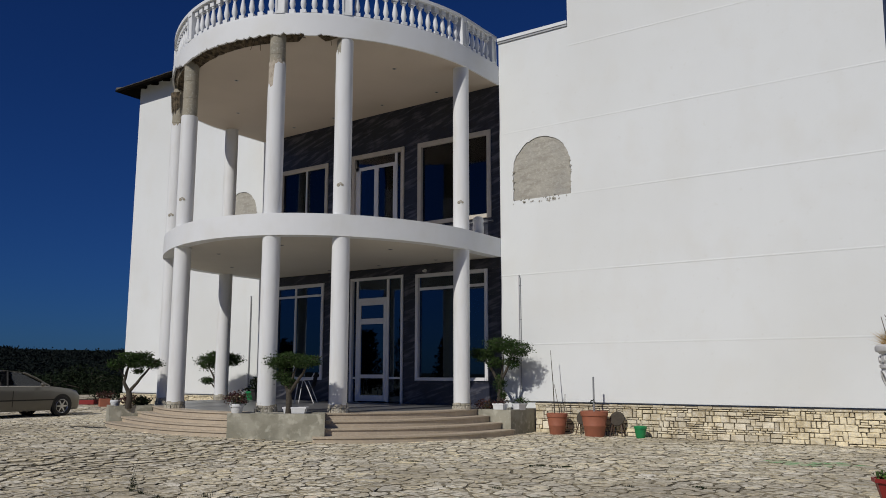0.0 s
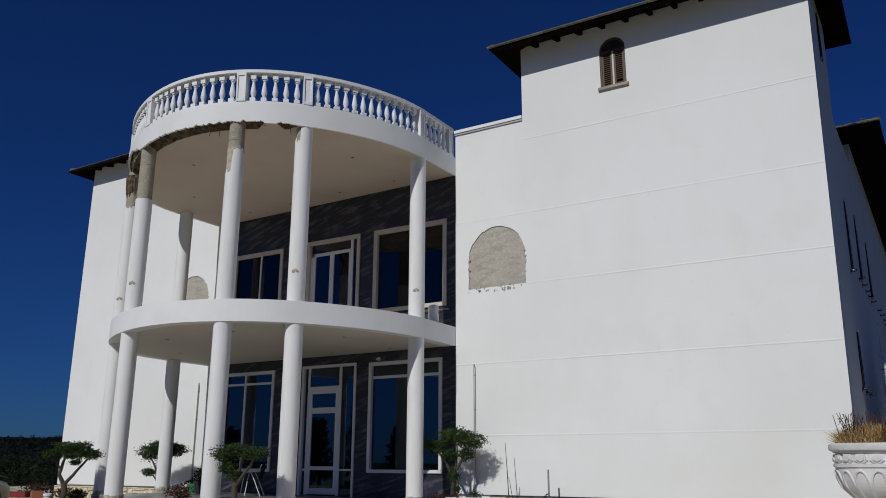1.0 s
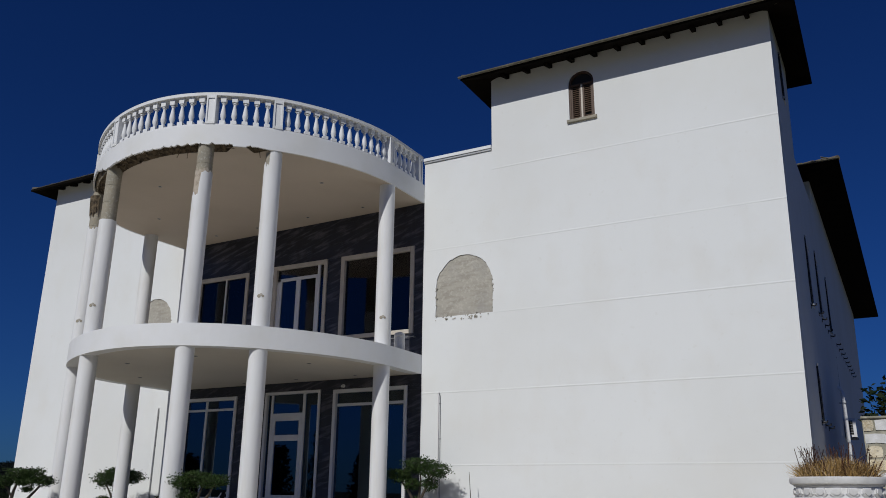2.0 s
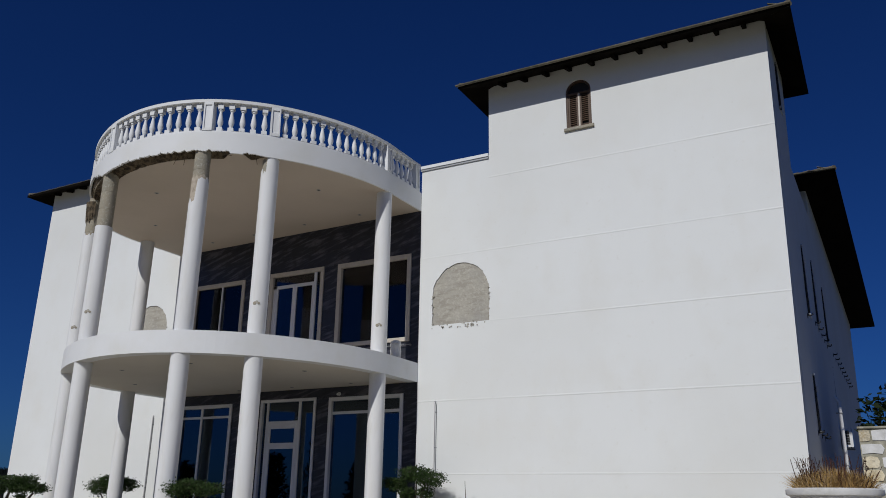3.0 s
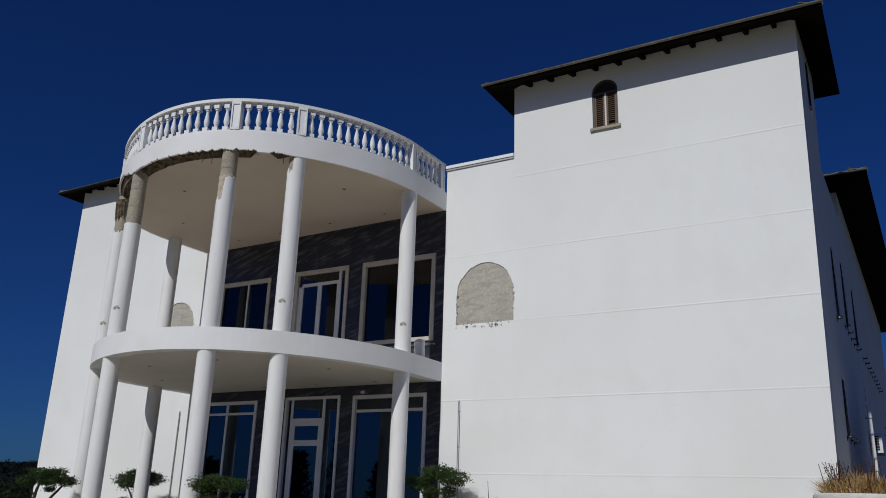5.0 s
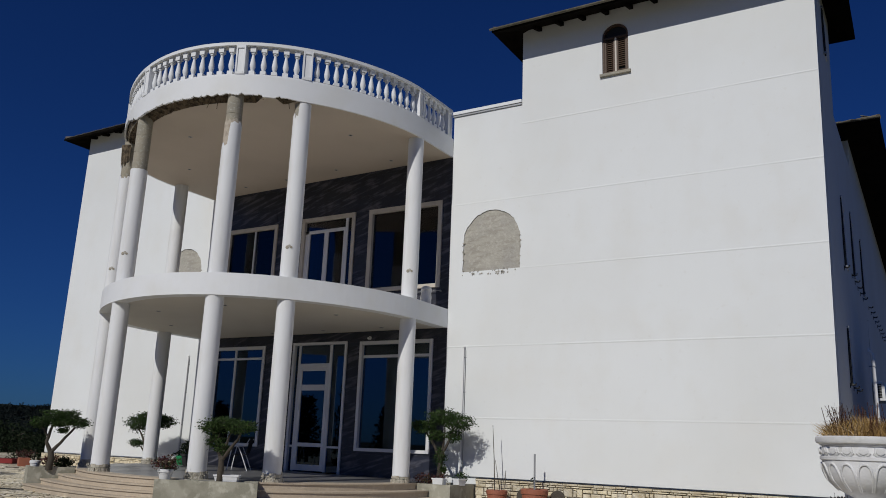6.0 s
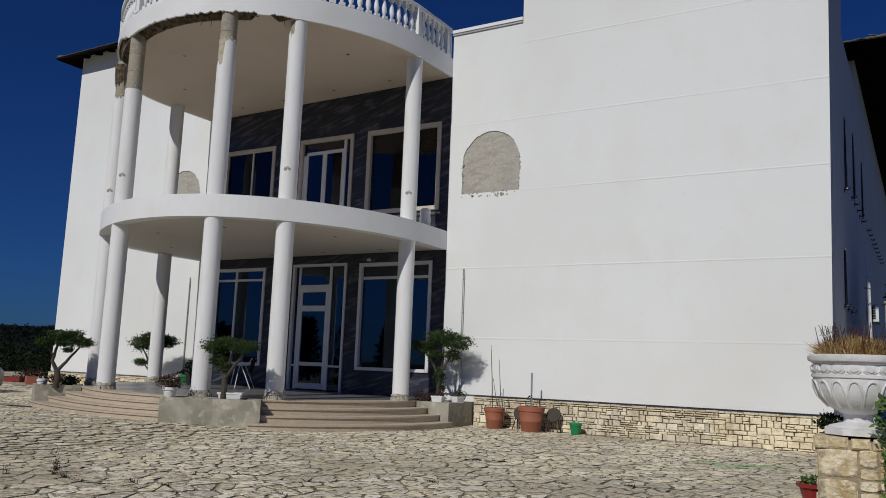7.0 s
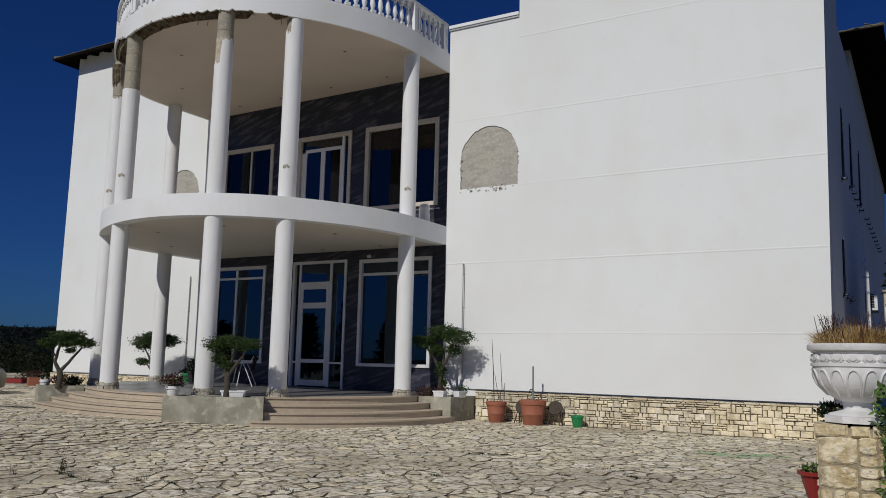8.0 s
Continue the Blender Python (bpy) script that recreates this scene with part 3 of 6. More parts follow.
hip_roof("roof_tower_right", TL + 0.20, WR + 0.02, 0.02, 3.17, EAVE + 0.03, 0.78, 0.36, "tiled hip roof with dark wooden eaves on the right tower", 11)
hip_roof("roof_tower_left", WL, -11.6, 0.08, 4.3, EAVE + 0.06, 0.72, 0.36, "tiled hip roof with dark wooden eaves on the left tower", 7, False)
rear = hip_roof("roof_rear", 1.56, 9.56, 7.2, 29.7, 11.47, 1.02, 0.36, "tiled rear roof with a deep dark eave", 4)
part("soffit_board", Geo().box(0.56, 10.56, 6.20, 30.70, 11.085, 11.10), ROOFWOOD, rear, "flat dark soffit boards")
rear.matrix_basis = Matrix.Translation((10.58, 6.18, 0)) @ pose(0, 0, 0, 0, 0, -1.29) @ Matrix.Translation((-10.58, -6.18, 0))

# ---- the dark middle wall with its openings ----
OPEN = [(-8.66, -6.48, 1.28, 4.31), (-5.36, -3.33, 0.62, 4.36), (-2.88, -0.43, 1.28, 4.33),
        (-8.60, -6.41, 5.75, 8.21), (-5.39, -3.33, 5.14, 8.26), (-2.82, -0.29, 5.75, 8.26)]
mid = thing("wall_5", "recessed entrance wall clad in dark veined slate tiles", "wall", kind="structure")


g = Geo()
for a, b, c, d in bands(-9.44, 0.0, -0.04, 9.95, OPEN):
    g.box(a, b, 0.052, 0.38, c, d)
part("wall_core", g, MORTAR, mid)
tw, tz = 1.18, 0.602
for lo, hi in ((PORCH, SLAB0), (SLAB1, SOFF)):
    rows = int((hi - lo) / tz) + 1
    for r in range(rows):
        z0, z1 = lo + r * tz, min(lo + (r + 1) * tz, hi)
        for c in range(9):
            x0 = -9.44 + (c - 0.5 * (r % 2)) * tw
            x1 = min(x0 + tw, 0.0)
            x0 = max(x0, -9.44)
            if x1 - x0 < 0.05 or z1 - z0 < 0.05:
                continue
            g = Geo()
            for a, b, e, f in bands(x0, x1, z0, z1, OPEN):
                if b - a > 0.02 and f - e > 0.02:
                    g.box(a + 0.0012, b - 0.0012, 0.018, 0.050, e + 0.0012, f - 0.0012)
            if g.v:
                part("slate_tile", g, SLATE, mid)

# rooms behind the openings; their shade is put into near-black walls
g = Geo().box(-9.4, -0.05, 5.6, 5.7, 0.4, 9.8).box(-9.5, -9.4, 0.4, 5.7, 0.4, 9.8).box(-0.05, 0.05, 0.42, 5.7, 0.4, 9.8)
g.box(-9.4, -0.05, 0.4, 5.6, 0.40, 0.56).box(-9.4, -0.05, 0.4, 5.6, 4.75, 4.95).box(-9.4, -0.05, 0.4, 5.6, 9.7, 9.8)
whole("interior_room", g, DARK, "rooms behind the windows with their shade painted in as near black", "room", "structure")


def opening(name, label, hole, bars, trim_mat, trim=0.10, sill=True, glazing=GLASS):
    """A framed window or door: surround, frame with bars (x0, x1, z0, z1), and one pane to each field."""
    x0, x1, z0, z1 = hole
    w = thing(name, label, "door" if name.startswith("door") else "window", at=(x0, 0, z0), kind="structure")
    W, H = x1 - x0, z1 - z0
    g = Geo()
    g.box(0, trim, -0.022, 0.14, 0, H, 0.006).box(W - trim, W, -0.022, 0.14, 0, H, 0.006).box(trim + 0.002, W - trim - 0.002, -0.022, 0.14, H - trim, H, 0.006)
    if sill:
        g.box(trim + 0.002, W - trim - 0.002, -0.03, 0.14, 0, trim * 0.9, 0.006)
    part("window_frame", g, trim_mat, w)
    for a, b, c, d in bars:
        part("bar", Geo().box(a, b, 0.05, 0.115, c, d, 0.006), FRAME, w)
    pane = part("pane", Geo().box(trim * 0.6, W - trim * 0.6, 0.082, 0.090, 0.03, H - trim * 0.6), glazing, w, "dark reflecting glass")
    pane.visible_shadow = False
    return w


opening("window_1", "tall dark glazed window in a pale frame beside the entrance", OPEN[0], [(0.86, 0.94, 0.09, 2.93), (0.1, 0.86, 2.62, 2.69), (0.94, 2.08, 2.62, 2.69)], FRAME)
opening("window_2", "tall dark glazed window in a pale frame beside the entrance", OPEN[2], [(0.1, 2.35, 2.58, 2.66), (1.42, 1.50, 0.09, 2.95)], FRAME)
opening("window_3", "dark upper balcony window in a beige stone surround", OPEN[3], [(1.16, 1.21, 0.09, 2.38)], TRIM, 0.12, glazing=UPGLASS)
opening("window_4", "dark upper balcony window in a beige stone surround", OPEN[5], [], TRIM, 0.13, glazing=UPGLASS)
# entrance door: leaf with three lights, side lights and a top light
opening("door_1", "white glazed entrance door with side lights and a top light", OPEN[1],
        [(0.19, 0.27, 0.03, 3.66), (1.37, 1.46, 0.03, 3.66), (0.27, 1.37, 3.02, 3.12), (0.27, 0.38, 0.05, 3.02), (1.26, 1.37, 0.05, 3.02), (0.38, 1.26, 2.90, 3.02),
         (0.38, 1.26, 2.33, 2.50), (0.38, 1.26, 0.72, 0.83), (0.38, 1.26, 0.05, 0.22), (1.46, 1.96, 0.70, 0.76), (0.08, 0.19, 0.70, 0.76)], FRAME, 0.08, sill=False)
opening("door_2", "white double balcony door in a beige stone surround", OPEN[4],
        [(0.12, 0.26, 0.02, 2.72), (1.66, 1.76, 0.02, 3.02), (0.12, 1.66, 2.62, 2.72), (0.86, 1.02, 0.02, 2.62), (1.60, 1.66, 0.02, 2.62), (0.26, 0.30, 0.02, 2.62)], TRIM, 0.12, sill=False, glazing=UPGLASS)

# ---- porch, slabs, columns ----
porch = thing("porch", "round entrance porch paved in grey tile with curved beige stone steps", "porch", kind="structure")
porch.matrix_basis = pose(0, 0, 0, 0, FALL_DEG, 0)
part("platform", Geo().slab(ring(0.0), -0.04, PORCH - 0.03), PLANTER, porch)
part("porch_floor", Geo().slab(ring(0.02), PORCH - 0.028, PORCH), FLOORTILE, porch, "grey tiled porch floor")
for i, (off, z) in enumerate(((0.03, PORCH), (0.30, 0.45), (0.57, 0.30), (0.84, 0.15))):
    for a0, a1, k0, k1 in ((0, -48, 1.30, -0.30), (-70, -123.5, 0.55, 0.82)):
        legs = a0 == 0
        if legs and i == 3:
            a1 = -50.5
        z = z if legs else PORCH - (0.130, 0.127)[i > 2] * i

        def flight(o_, step_, b0, b1, legs_, k0=k0, k1=k1, off=off):
            w = 32
            return [around(b0 + (b1 - b0) * i / (w - 1), o_ + off * (k0 + k1 * (i / (w - 1)) ** 2 - 1)) for i in range(w)]

        o, n_ = flight(off, 2.0, a0, a1, False), flight(off - 0.40, 2.0, a0, a1, False)
        if legs:
            o, n_ = [(o[0][0], -1.33)] + o, [(n_[0][0], -1.33)] + n_
        zz = z + (0.004 if i == 0 else 0)
        part("riser", Geo().band(n_, o, -0.04, zz - 0.036), STEP, porch)
        o2, n2 = flight(off + 0.03, 2.0, a0, a1, False), flight(off - 0.38, 2.0, a0, a1, False)
        if legs:
            o2, n2 = [(o2[0][0], -1.33)] + o2, [(n2[0][0], -1.33)] + n2
        part("tread", Geo().band(n2, o2, zz - 0.035, zz), STEP, porch)

slab = thing("balcony_slab", "curved white balcony slab round the entrance", "balcony", kind="structure")
part("slab_edge", Geo().band(ring(-0.30), ring(0.0), SLAB0, SLAB1), WHITE, slab)
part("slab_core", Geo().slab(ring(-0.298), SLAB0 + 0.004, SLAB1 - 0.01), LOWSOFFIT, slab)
SAG = Matrix.Translation((0, 0, SOFF)) @ pose(0, 0, 0, 0.57, -0.60, 0) @ Matrix.Translation((0, 0, -SOFF))


def sag(x, y):
    return 0.0105 * x + 0.0100 * y


top = thing("roof_slab", "curved white upper slab with broken plaster along its lower edge", "balcony", kind="structure")
top.matrix_basis = SAG


def broken(t):
    """How fully the edge has come away at an angle: 0 whole, 1 broken."""
    if not -158 < t < -46 or -56.3 < t < -52.6:
        return 0.0
    return max(0.0, min(1.0, (t + 158) / 14, (-46 - t) / 5, abs(t + 56.3) / 2.5, abs(t + 52.6) / 2.5))


plate = [(around(0, -0.049)[0], 0.0)]
for i in range(361):
    t = -0.5 * i
    plate.append(around(t, -0.049 - broken(t) * (0.34 + 0.03 * noise.noise((t * 0.5, 1.0, 3.0)) + 0.012 * noise.noise((t * 2.5, 1.0, 3.0)))))
plate.append((around(-180, -0.049)[0], 0.0))
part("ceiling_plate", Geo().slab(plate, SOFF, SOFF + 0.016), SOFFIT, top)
# core and skin of the fascia; the skin has come away low down along the front left
n = 900
v, f = [], []
ths = np.linspace(0, -180, n)
skin = [(0.0, y, 0.0) for y in np.linspace(0, CY, 12)[:-1]] + [(*around(t), t) for t in ths] + [(-9.44, y, -180.0) for y in np.linspace(CY, 0, 12)[1:]]
for x, y, t in skin:
    bite = 0.0
    if -158 < t < -46:
        fade = min(1.0, (t + 158) / 18, (-46 - t) / 6)
        bite = fade * (0.015 + 0.26 * min(1.0, max(0.0, (-105 - t) / 12)) + 0.05 * noise.noise((t * 0.13, 1.0, 2.0)) + 0.06 * noise.noise((t * 0.7, 5.0, 2.0)))
        bite += fade * (0.045 * noise.noise((t * 1.6, 3.0, 1.0)) + 0.020 * noise.noise((t * 5.0, 8.0, 1.0)) + 0.010 * noise.noise((t * 13.0, 4.0, 6.0)))
        bite = max(0.0, bite) + 0.03 * fade
        if -56.3 < t < -52.6:
            bite *= 0.1
    cx, cy = (CX, CY) if -180 < t < 0 else (CX, y)
    dx, dy = x - cx, y - cy
    L = math.hypot(dx, dy)
    ix, iy = x - dx / L * 0.05, y - dy / L * 0.05
    v += [(ix, iy, SOFF - 0.004 + bite), (x, y, SOFF - 0.004 + bite), (x, y, TOP), (ix, iy, TOP)]
k = len(skin)
f = [(4 * i + a, 4 * i + (a + 1) % 4, 4 * i + 4 + (a + 1) % 4, 4 * i + 4 + a) for i in range(k - 1) for a in range(4)]
part("fascia", Geo().add(v, f + [(3, 2, 1, 0), (4 * k - 4, 4 * k - 3, 4 * k - 2, 4 * k - 1)]), WHITE, top, smooth=40)
v = []
for x, y, t in skin:
    cx, cy = (CX, CY) if -180 < t < 0 else (CX, y)
    dx, dy = x - cx, y - cy
    L = math.hypot(dx, dy)
    for j in range(8):
        z = SOFF + 0.004 + (0.042 * j if j < 4 else 0.16 + 0.11 * (j - 3))
        d = 0.058 + broken(t) * (0.33 * max(0.0, 1 - j / 3.5) + 0.055 * (0.5 + 0.5 * noise.noise((x * 5, y * 5, z * 7))) * (j > 0))
        v.append((x - dx / L * d, y - dy / L * d, z))
f = [(8 * i + a, 8 * i + 8 + a, 8 * i + 9 + a, 8 * i + a + 1) for i in range(k - 1) for a in range(7)]
part("broken_core", Geo().add(v, f), RUBBLE, top, "crumbling exposed mortar")
lumps = Geo()
rnd = random.Random(19)
for i in range(700):
    t = rnd.uniform(-152, -50)
    if -56.5 < t < -52.5:
        continue
    k = rnd.random()
    x, y = around(t, -0.06 - 0.30 * k)
    z = SOFF + 0.02 + 0.15 * (1 - k) * rnd.uniform(0.6, 1.1)
    s = rnd.uniform(0.010, 0.038)
    q = [Vector((x, y, z)) + Vector((rnd.uniform(-1, 1), rnd.uniform(-1, 1), rnd.uniform(-1, 1))).normalized() * s * rnd.uniform(0.7, 1.4) for _ in range(4)]
    lumps.add(q, [(0, 1, 2), (0, 3, 1), (1, 3, 2), (0, 2, 3)])
tagged(part("mortar_lumps", lumps, RUBBLE, top), "loose lumps of broken mortar", kind="stuff")
part("slab_deck", Geo().slab(ring(-0.12), SOFF + 0.125, TOP - 0.02), CONCRETE, top)

COLS = [0.0, -44.6, -64.5, -104.5, -134.0, -180.0]
CR = 0.208


def column(th, low):
    x, y = around(th, -CR - 0.015)
    lift = -x * FALL if low else 0.0
    c = thing("column", "", "column", at=(x, y, PORCH + lift if low else SLAB1), group="lower porch columns" if low else "upper balcony columns")
    h = (SLAB0 if low else SOFF) - (PORCH if low else SLAB1) - lift + (0.0 if low else sag(x, y) + 0.004)
    if low:
        tagged(c, "round white porch column on a stone-clad foot")
        part("shaft", Geo().lathe([(CR, 0.15), (CR, h - 0.001)], 32), COLPAINT, c, smooth=40)
        g = Geo()
        for r in range(2):
            k = 12 - 3 * r
            for i in range(k):
                a0 = 2 * math.pi * (i + 0.4 * r + random.uniform(0.0, 0.10)) / k
                a1 = 2 * math.pi * (i + 0.4 * r + random.uniform(0.86, 1.0)) / k
                z0, z1 = 0.10 * r, 0.10 + random.uniform(-0.03, 0.0) + r * random.uniform(0.02, 0.13)
                ro = CR + random.uniform(0.005, 0.05 - 0.02 * r)
                q = [((CR - 0.02) * math.cos(a0), (CR - 0.02) * math.sin(a0)), (ro * math.cos(a0), ro * math.sin(a0)),
                     (ro * 1.02 * math.cos((a0 + a1) / 2), ro * 1.02 * math.sin((a0 + a1) / 2)), (ro * math.cos(a1), ro * math.sin(a1)), ((CR - 0.02) * math.cos(a1), (CR - 0.02) * math.sin(a1))]
                g.slab(q, z0, z1)
        part("stone_foot", g, FOOTSTONE, c, "rough grey-cream stone cladding")
        part("foot_core", Geo().lathe([(CR + 0.012, 0.0), (CR - 0.002, 0.149)], 24), PLANTER, c)
    else:
        bare = {-104.5: 1.34, -64.5: 0.95, -44.6: 0.30}.get(th, 0.0)
        if th == -134.0:
            bare = 0.95
        tagged(c, "round white column with its plaster fallen away to bare concrete at the top" if bare else "round white upper column")
        prof = 72
        v, f = [], []
        for kx in range(prof):
            a = 2 * math.pi * kx / prof
            cut = h - 0.001
            if bare:
                if th == -104.5:
                    cut = h - bare + 0.012 * noise.noise((math.cos(a) * 6, math.sin(a) * 6, th))
                elif th == -64.5:
                    # a deeper tongue has fallen off on one side
                    deep_ = min(1.0, max(0.0, (math.cos(a - radians(-112)) - 0.66) / 0.06))
                    cut = h - 0.66 - 0.56 * deep_ + 0.10 * noise.noise((math.cos(a) * 3, math.sin(a) * 3, th)) + 0.05 * noise.noise((math.cos(a) * 9, math.sin(a) * 9, th))
                else:
                    cut = h - bare + 0.22 * noise.noise((math.cos(a) * 1.3, math.sin(a) * 1.3, th)) + 0.12 * noise.noise((math.cos(a) * 5, math.sin(a) * 5, th))
                if th == -44.6 and math.cos(a - radians(-150)) < 0.2:
                    cut = h - 0.001
                cut = min(cut, h - 0.001)
            v += [(CR * math.cos(a), CR * math.sin(a), 0.0), (CR * math.cos(a), CR * math.sin(a), cut), ((CR - 0.03) * math.cos(a), (CR - 0.03) * math.sin(a), cut - 0.005)]
        for kx in range(prof):
            j = (kx + 1) % prof
            f += [(3 * kx, 3 * j, 3 * j + 1, 3 * kx + 1), (3 * kx + 1, 3 * j + 1, 3 * j + 2, 3 * kx + 2)]
        part("shaft", Geo().add(v, f), COLPAINT, c, smooth=40)
        if bare:
            rings = [(CR - 0.022, 0.02)]
            for zj in (h - 0.88, h - 0.42):
                rings += [(CR - 0.021, zj - 0.012), (CR - 0.030, zj), (CR - 0.021, zj + 0.012)]
            part("bare_core", Geo().lathe(rings + [(CR - 0.020, h + (0.12 if th < -60 else -0.001))], 32), CONCRETE, c, "bare grey concrete core", smooth=12)
        if th == -64.5:
            # the undercoat of pale mortar
            coat, nn = [], 48
            for kx in range(nn):
                a = 2 * math.pi * kx / nn
                zc = h - 0.58 + 0.12 * noise.noise((math.cos(a) * 4, math.sin(a) * 4, 3.0))
                for r_, z_ in ((CR - 0.009, 0.05), (CR - 0.009, zc), (CR - 0.03, zc - 0.01)):
                    coat.append((r_ * math.cos(a), r_ * math.sin(a), z_))
            part("mortar_coat", Geo().add(coat, [(3 * kx + q, 3 * ((kx + 1) % nn) + q, 3 * ((kx + 1) % nn) + q + 1, 3 * kx + q + 1) for kx in range(nn) for q in (0, 1)]), UNDERCOAT, c, "pale undercoat of mortar", smooth=40)
        if th == -134.0:
            # dark torn mesh and mortar hanging down the shaft
            rag, nn = [], 22
            for kx in range(nn):
                a = radians(-215 + 175 * kx / (nn - 1))
                low_ = h - 0.40 - 0.5 * abs(noise.noise((kx * 0.45, 2.0, 7.0))) - 0.25 * noise.noise((kx * 1.7, 5.0, 7.0))
                for r_, z_ in ((CR + 0.004, low_), (CR + 0.03 + 0.03 * noise.noise((kx * 0.9, 1.0, 1.0)), (low_ + h) / 2), (CR + 0.05, h - 0.002), (CR + 0.002, h - 0.002)):
                    rag.append((r_ * math.cos(a), r_ * math.sin(a), z_))
            part("torn_lining", Geo().add(rag, [(4 * kx + q, 4 * kx + 4 + q, 4 * kx + 5 + q, 4 * kx + 1 + q) for kx in range(nn - 1) for q in range(3)]), RUBBLE, c, "dark torn mesh and mortar")
        for a in ((-75,) if th in (-104.5, 0.0, -44.6, -134.0) else ()):
            a = radians(a + 15)
            for q in range(3):
                aq, zq = a + 0.22 * (q - 1), 0.70 + 0.03 * (q % 2)
                part("anchor_scar", Geo().lathe([(0.0, 0.0), (0.045 - 0.008 * q, 0.0), (0.030, 0.008), (0.0, 0.010)], 9, caps=False), PATCH if q == 1 else CONCRETE, c, m=Matrix.Translation((CR * math.cos(aq), CR * math.sin(aq), zq)) @ pose(0, 0, 0, 90, 0, 90 + math.degrees(aq)))
    return c


for th in COLS:
    column(th, True)
    column(th, False)

# ---- balustrade ----
bal = thing("balustrade", "white turned-baluster railing round the roof terrace", "balustrade", kind="structure")
bal.matrix_basis = SAG
part("rail", Geo().band(ring(-0.27, back=-0.02), ring(-0.02, back=-0.02), 10.84, 10.92), WHITE, bal)
part("kerb", Geo().band(ring(-0.27, back=-0.02), ring(-0.03, back=-0.02), TOP + 0.002, TOP + 0.05), WHITE, bal)
hb = 10.838 - (TOP + 0.05)
bprof = [(0.055, 0.10), (0.036, 0.115), (0.042, 0.135), (0.068, 0.21), (0.070, 0.25), (0.050, 0.37), (0.034, 0.45), (0.033, 0.485), (0.052, 0.50), (0.052, 0.52), (0.036, 0.535)]
tall = hb / 0.658
bg = Geo().lathe([(r, z * tall) for r, z in bprof], 14)
bg.box(-0.068, 0.068, -0.068, 0.068, 0, 0.10 * tall).box(-0.066, 0.066, -0.066, 0.066, 0.536 * tall, hb)
bmesh_shared = bg.mesh("baluster", WHITE, 35)


def pedestal(x, y, turn):
    g = Geo().box(-0.115, 0.115, -0.11, 0.13, 0, hb)
    for q in ((-0.115, -0.08), (0.08, 0.115)):
        g.box(q[0], q[1], -0.135, -0.111, 0, hb)
    g.box(-0.078, 0.078, -0.135, -0.111, 0, 0.07).box(-0.078, 0.078, -0.135, -0.111, hb - 0.07, hb)
    part("pedestal", g, WHITE, bal, m=pose(x, y, TOP + 0.05, 0, 0, turn))


PEDS = [-1.0, -44.1, -63.3, -101.0, -136.0, -179.0]
for th in PEDS:
    pedestal(*around(th, -0.145), th + 90)
pedestal(-0.16, -0.17, 90)
pedestal(-9.28, -0.17, -90)
for (a, b), n in zip(zip(PEDS, PEDS[1:]), (13, 5, 11, 11, 13)):
    for i in range(n):
        th = a + (b - a) * (i + 1) / (n + 1)
        part("baluster", bmesh_shared, None, bal, m=pose(*around(th, -0.145), TOP + 0.05, 0, 0, th + 90))
for i in range(5):
    for x in (-0.145, -9.295):
        part("baluster", bmesh_shared, None, bal, m=pose(x, -0.17 + (CY + 0.17) * (i + 1) / 6, TOP + 0.05))


# ---- paving ----
def yard(x):
    """The yard's level: a slight rise to the left, flat under the right wing."""
    s = min(1.0, max(0.0, -x / 3.0), max(0.0, (x + 15.0) / 5.0))
    return (-x * FALL if x < 0 else 0.0) + 0.080 * s * s * (3 - 2 * s)


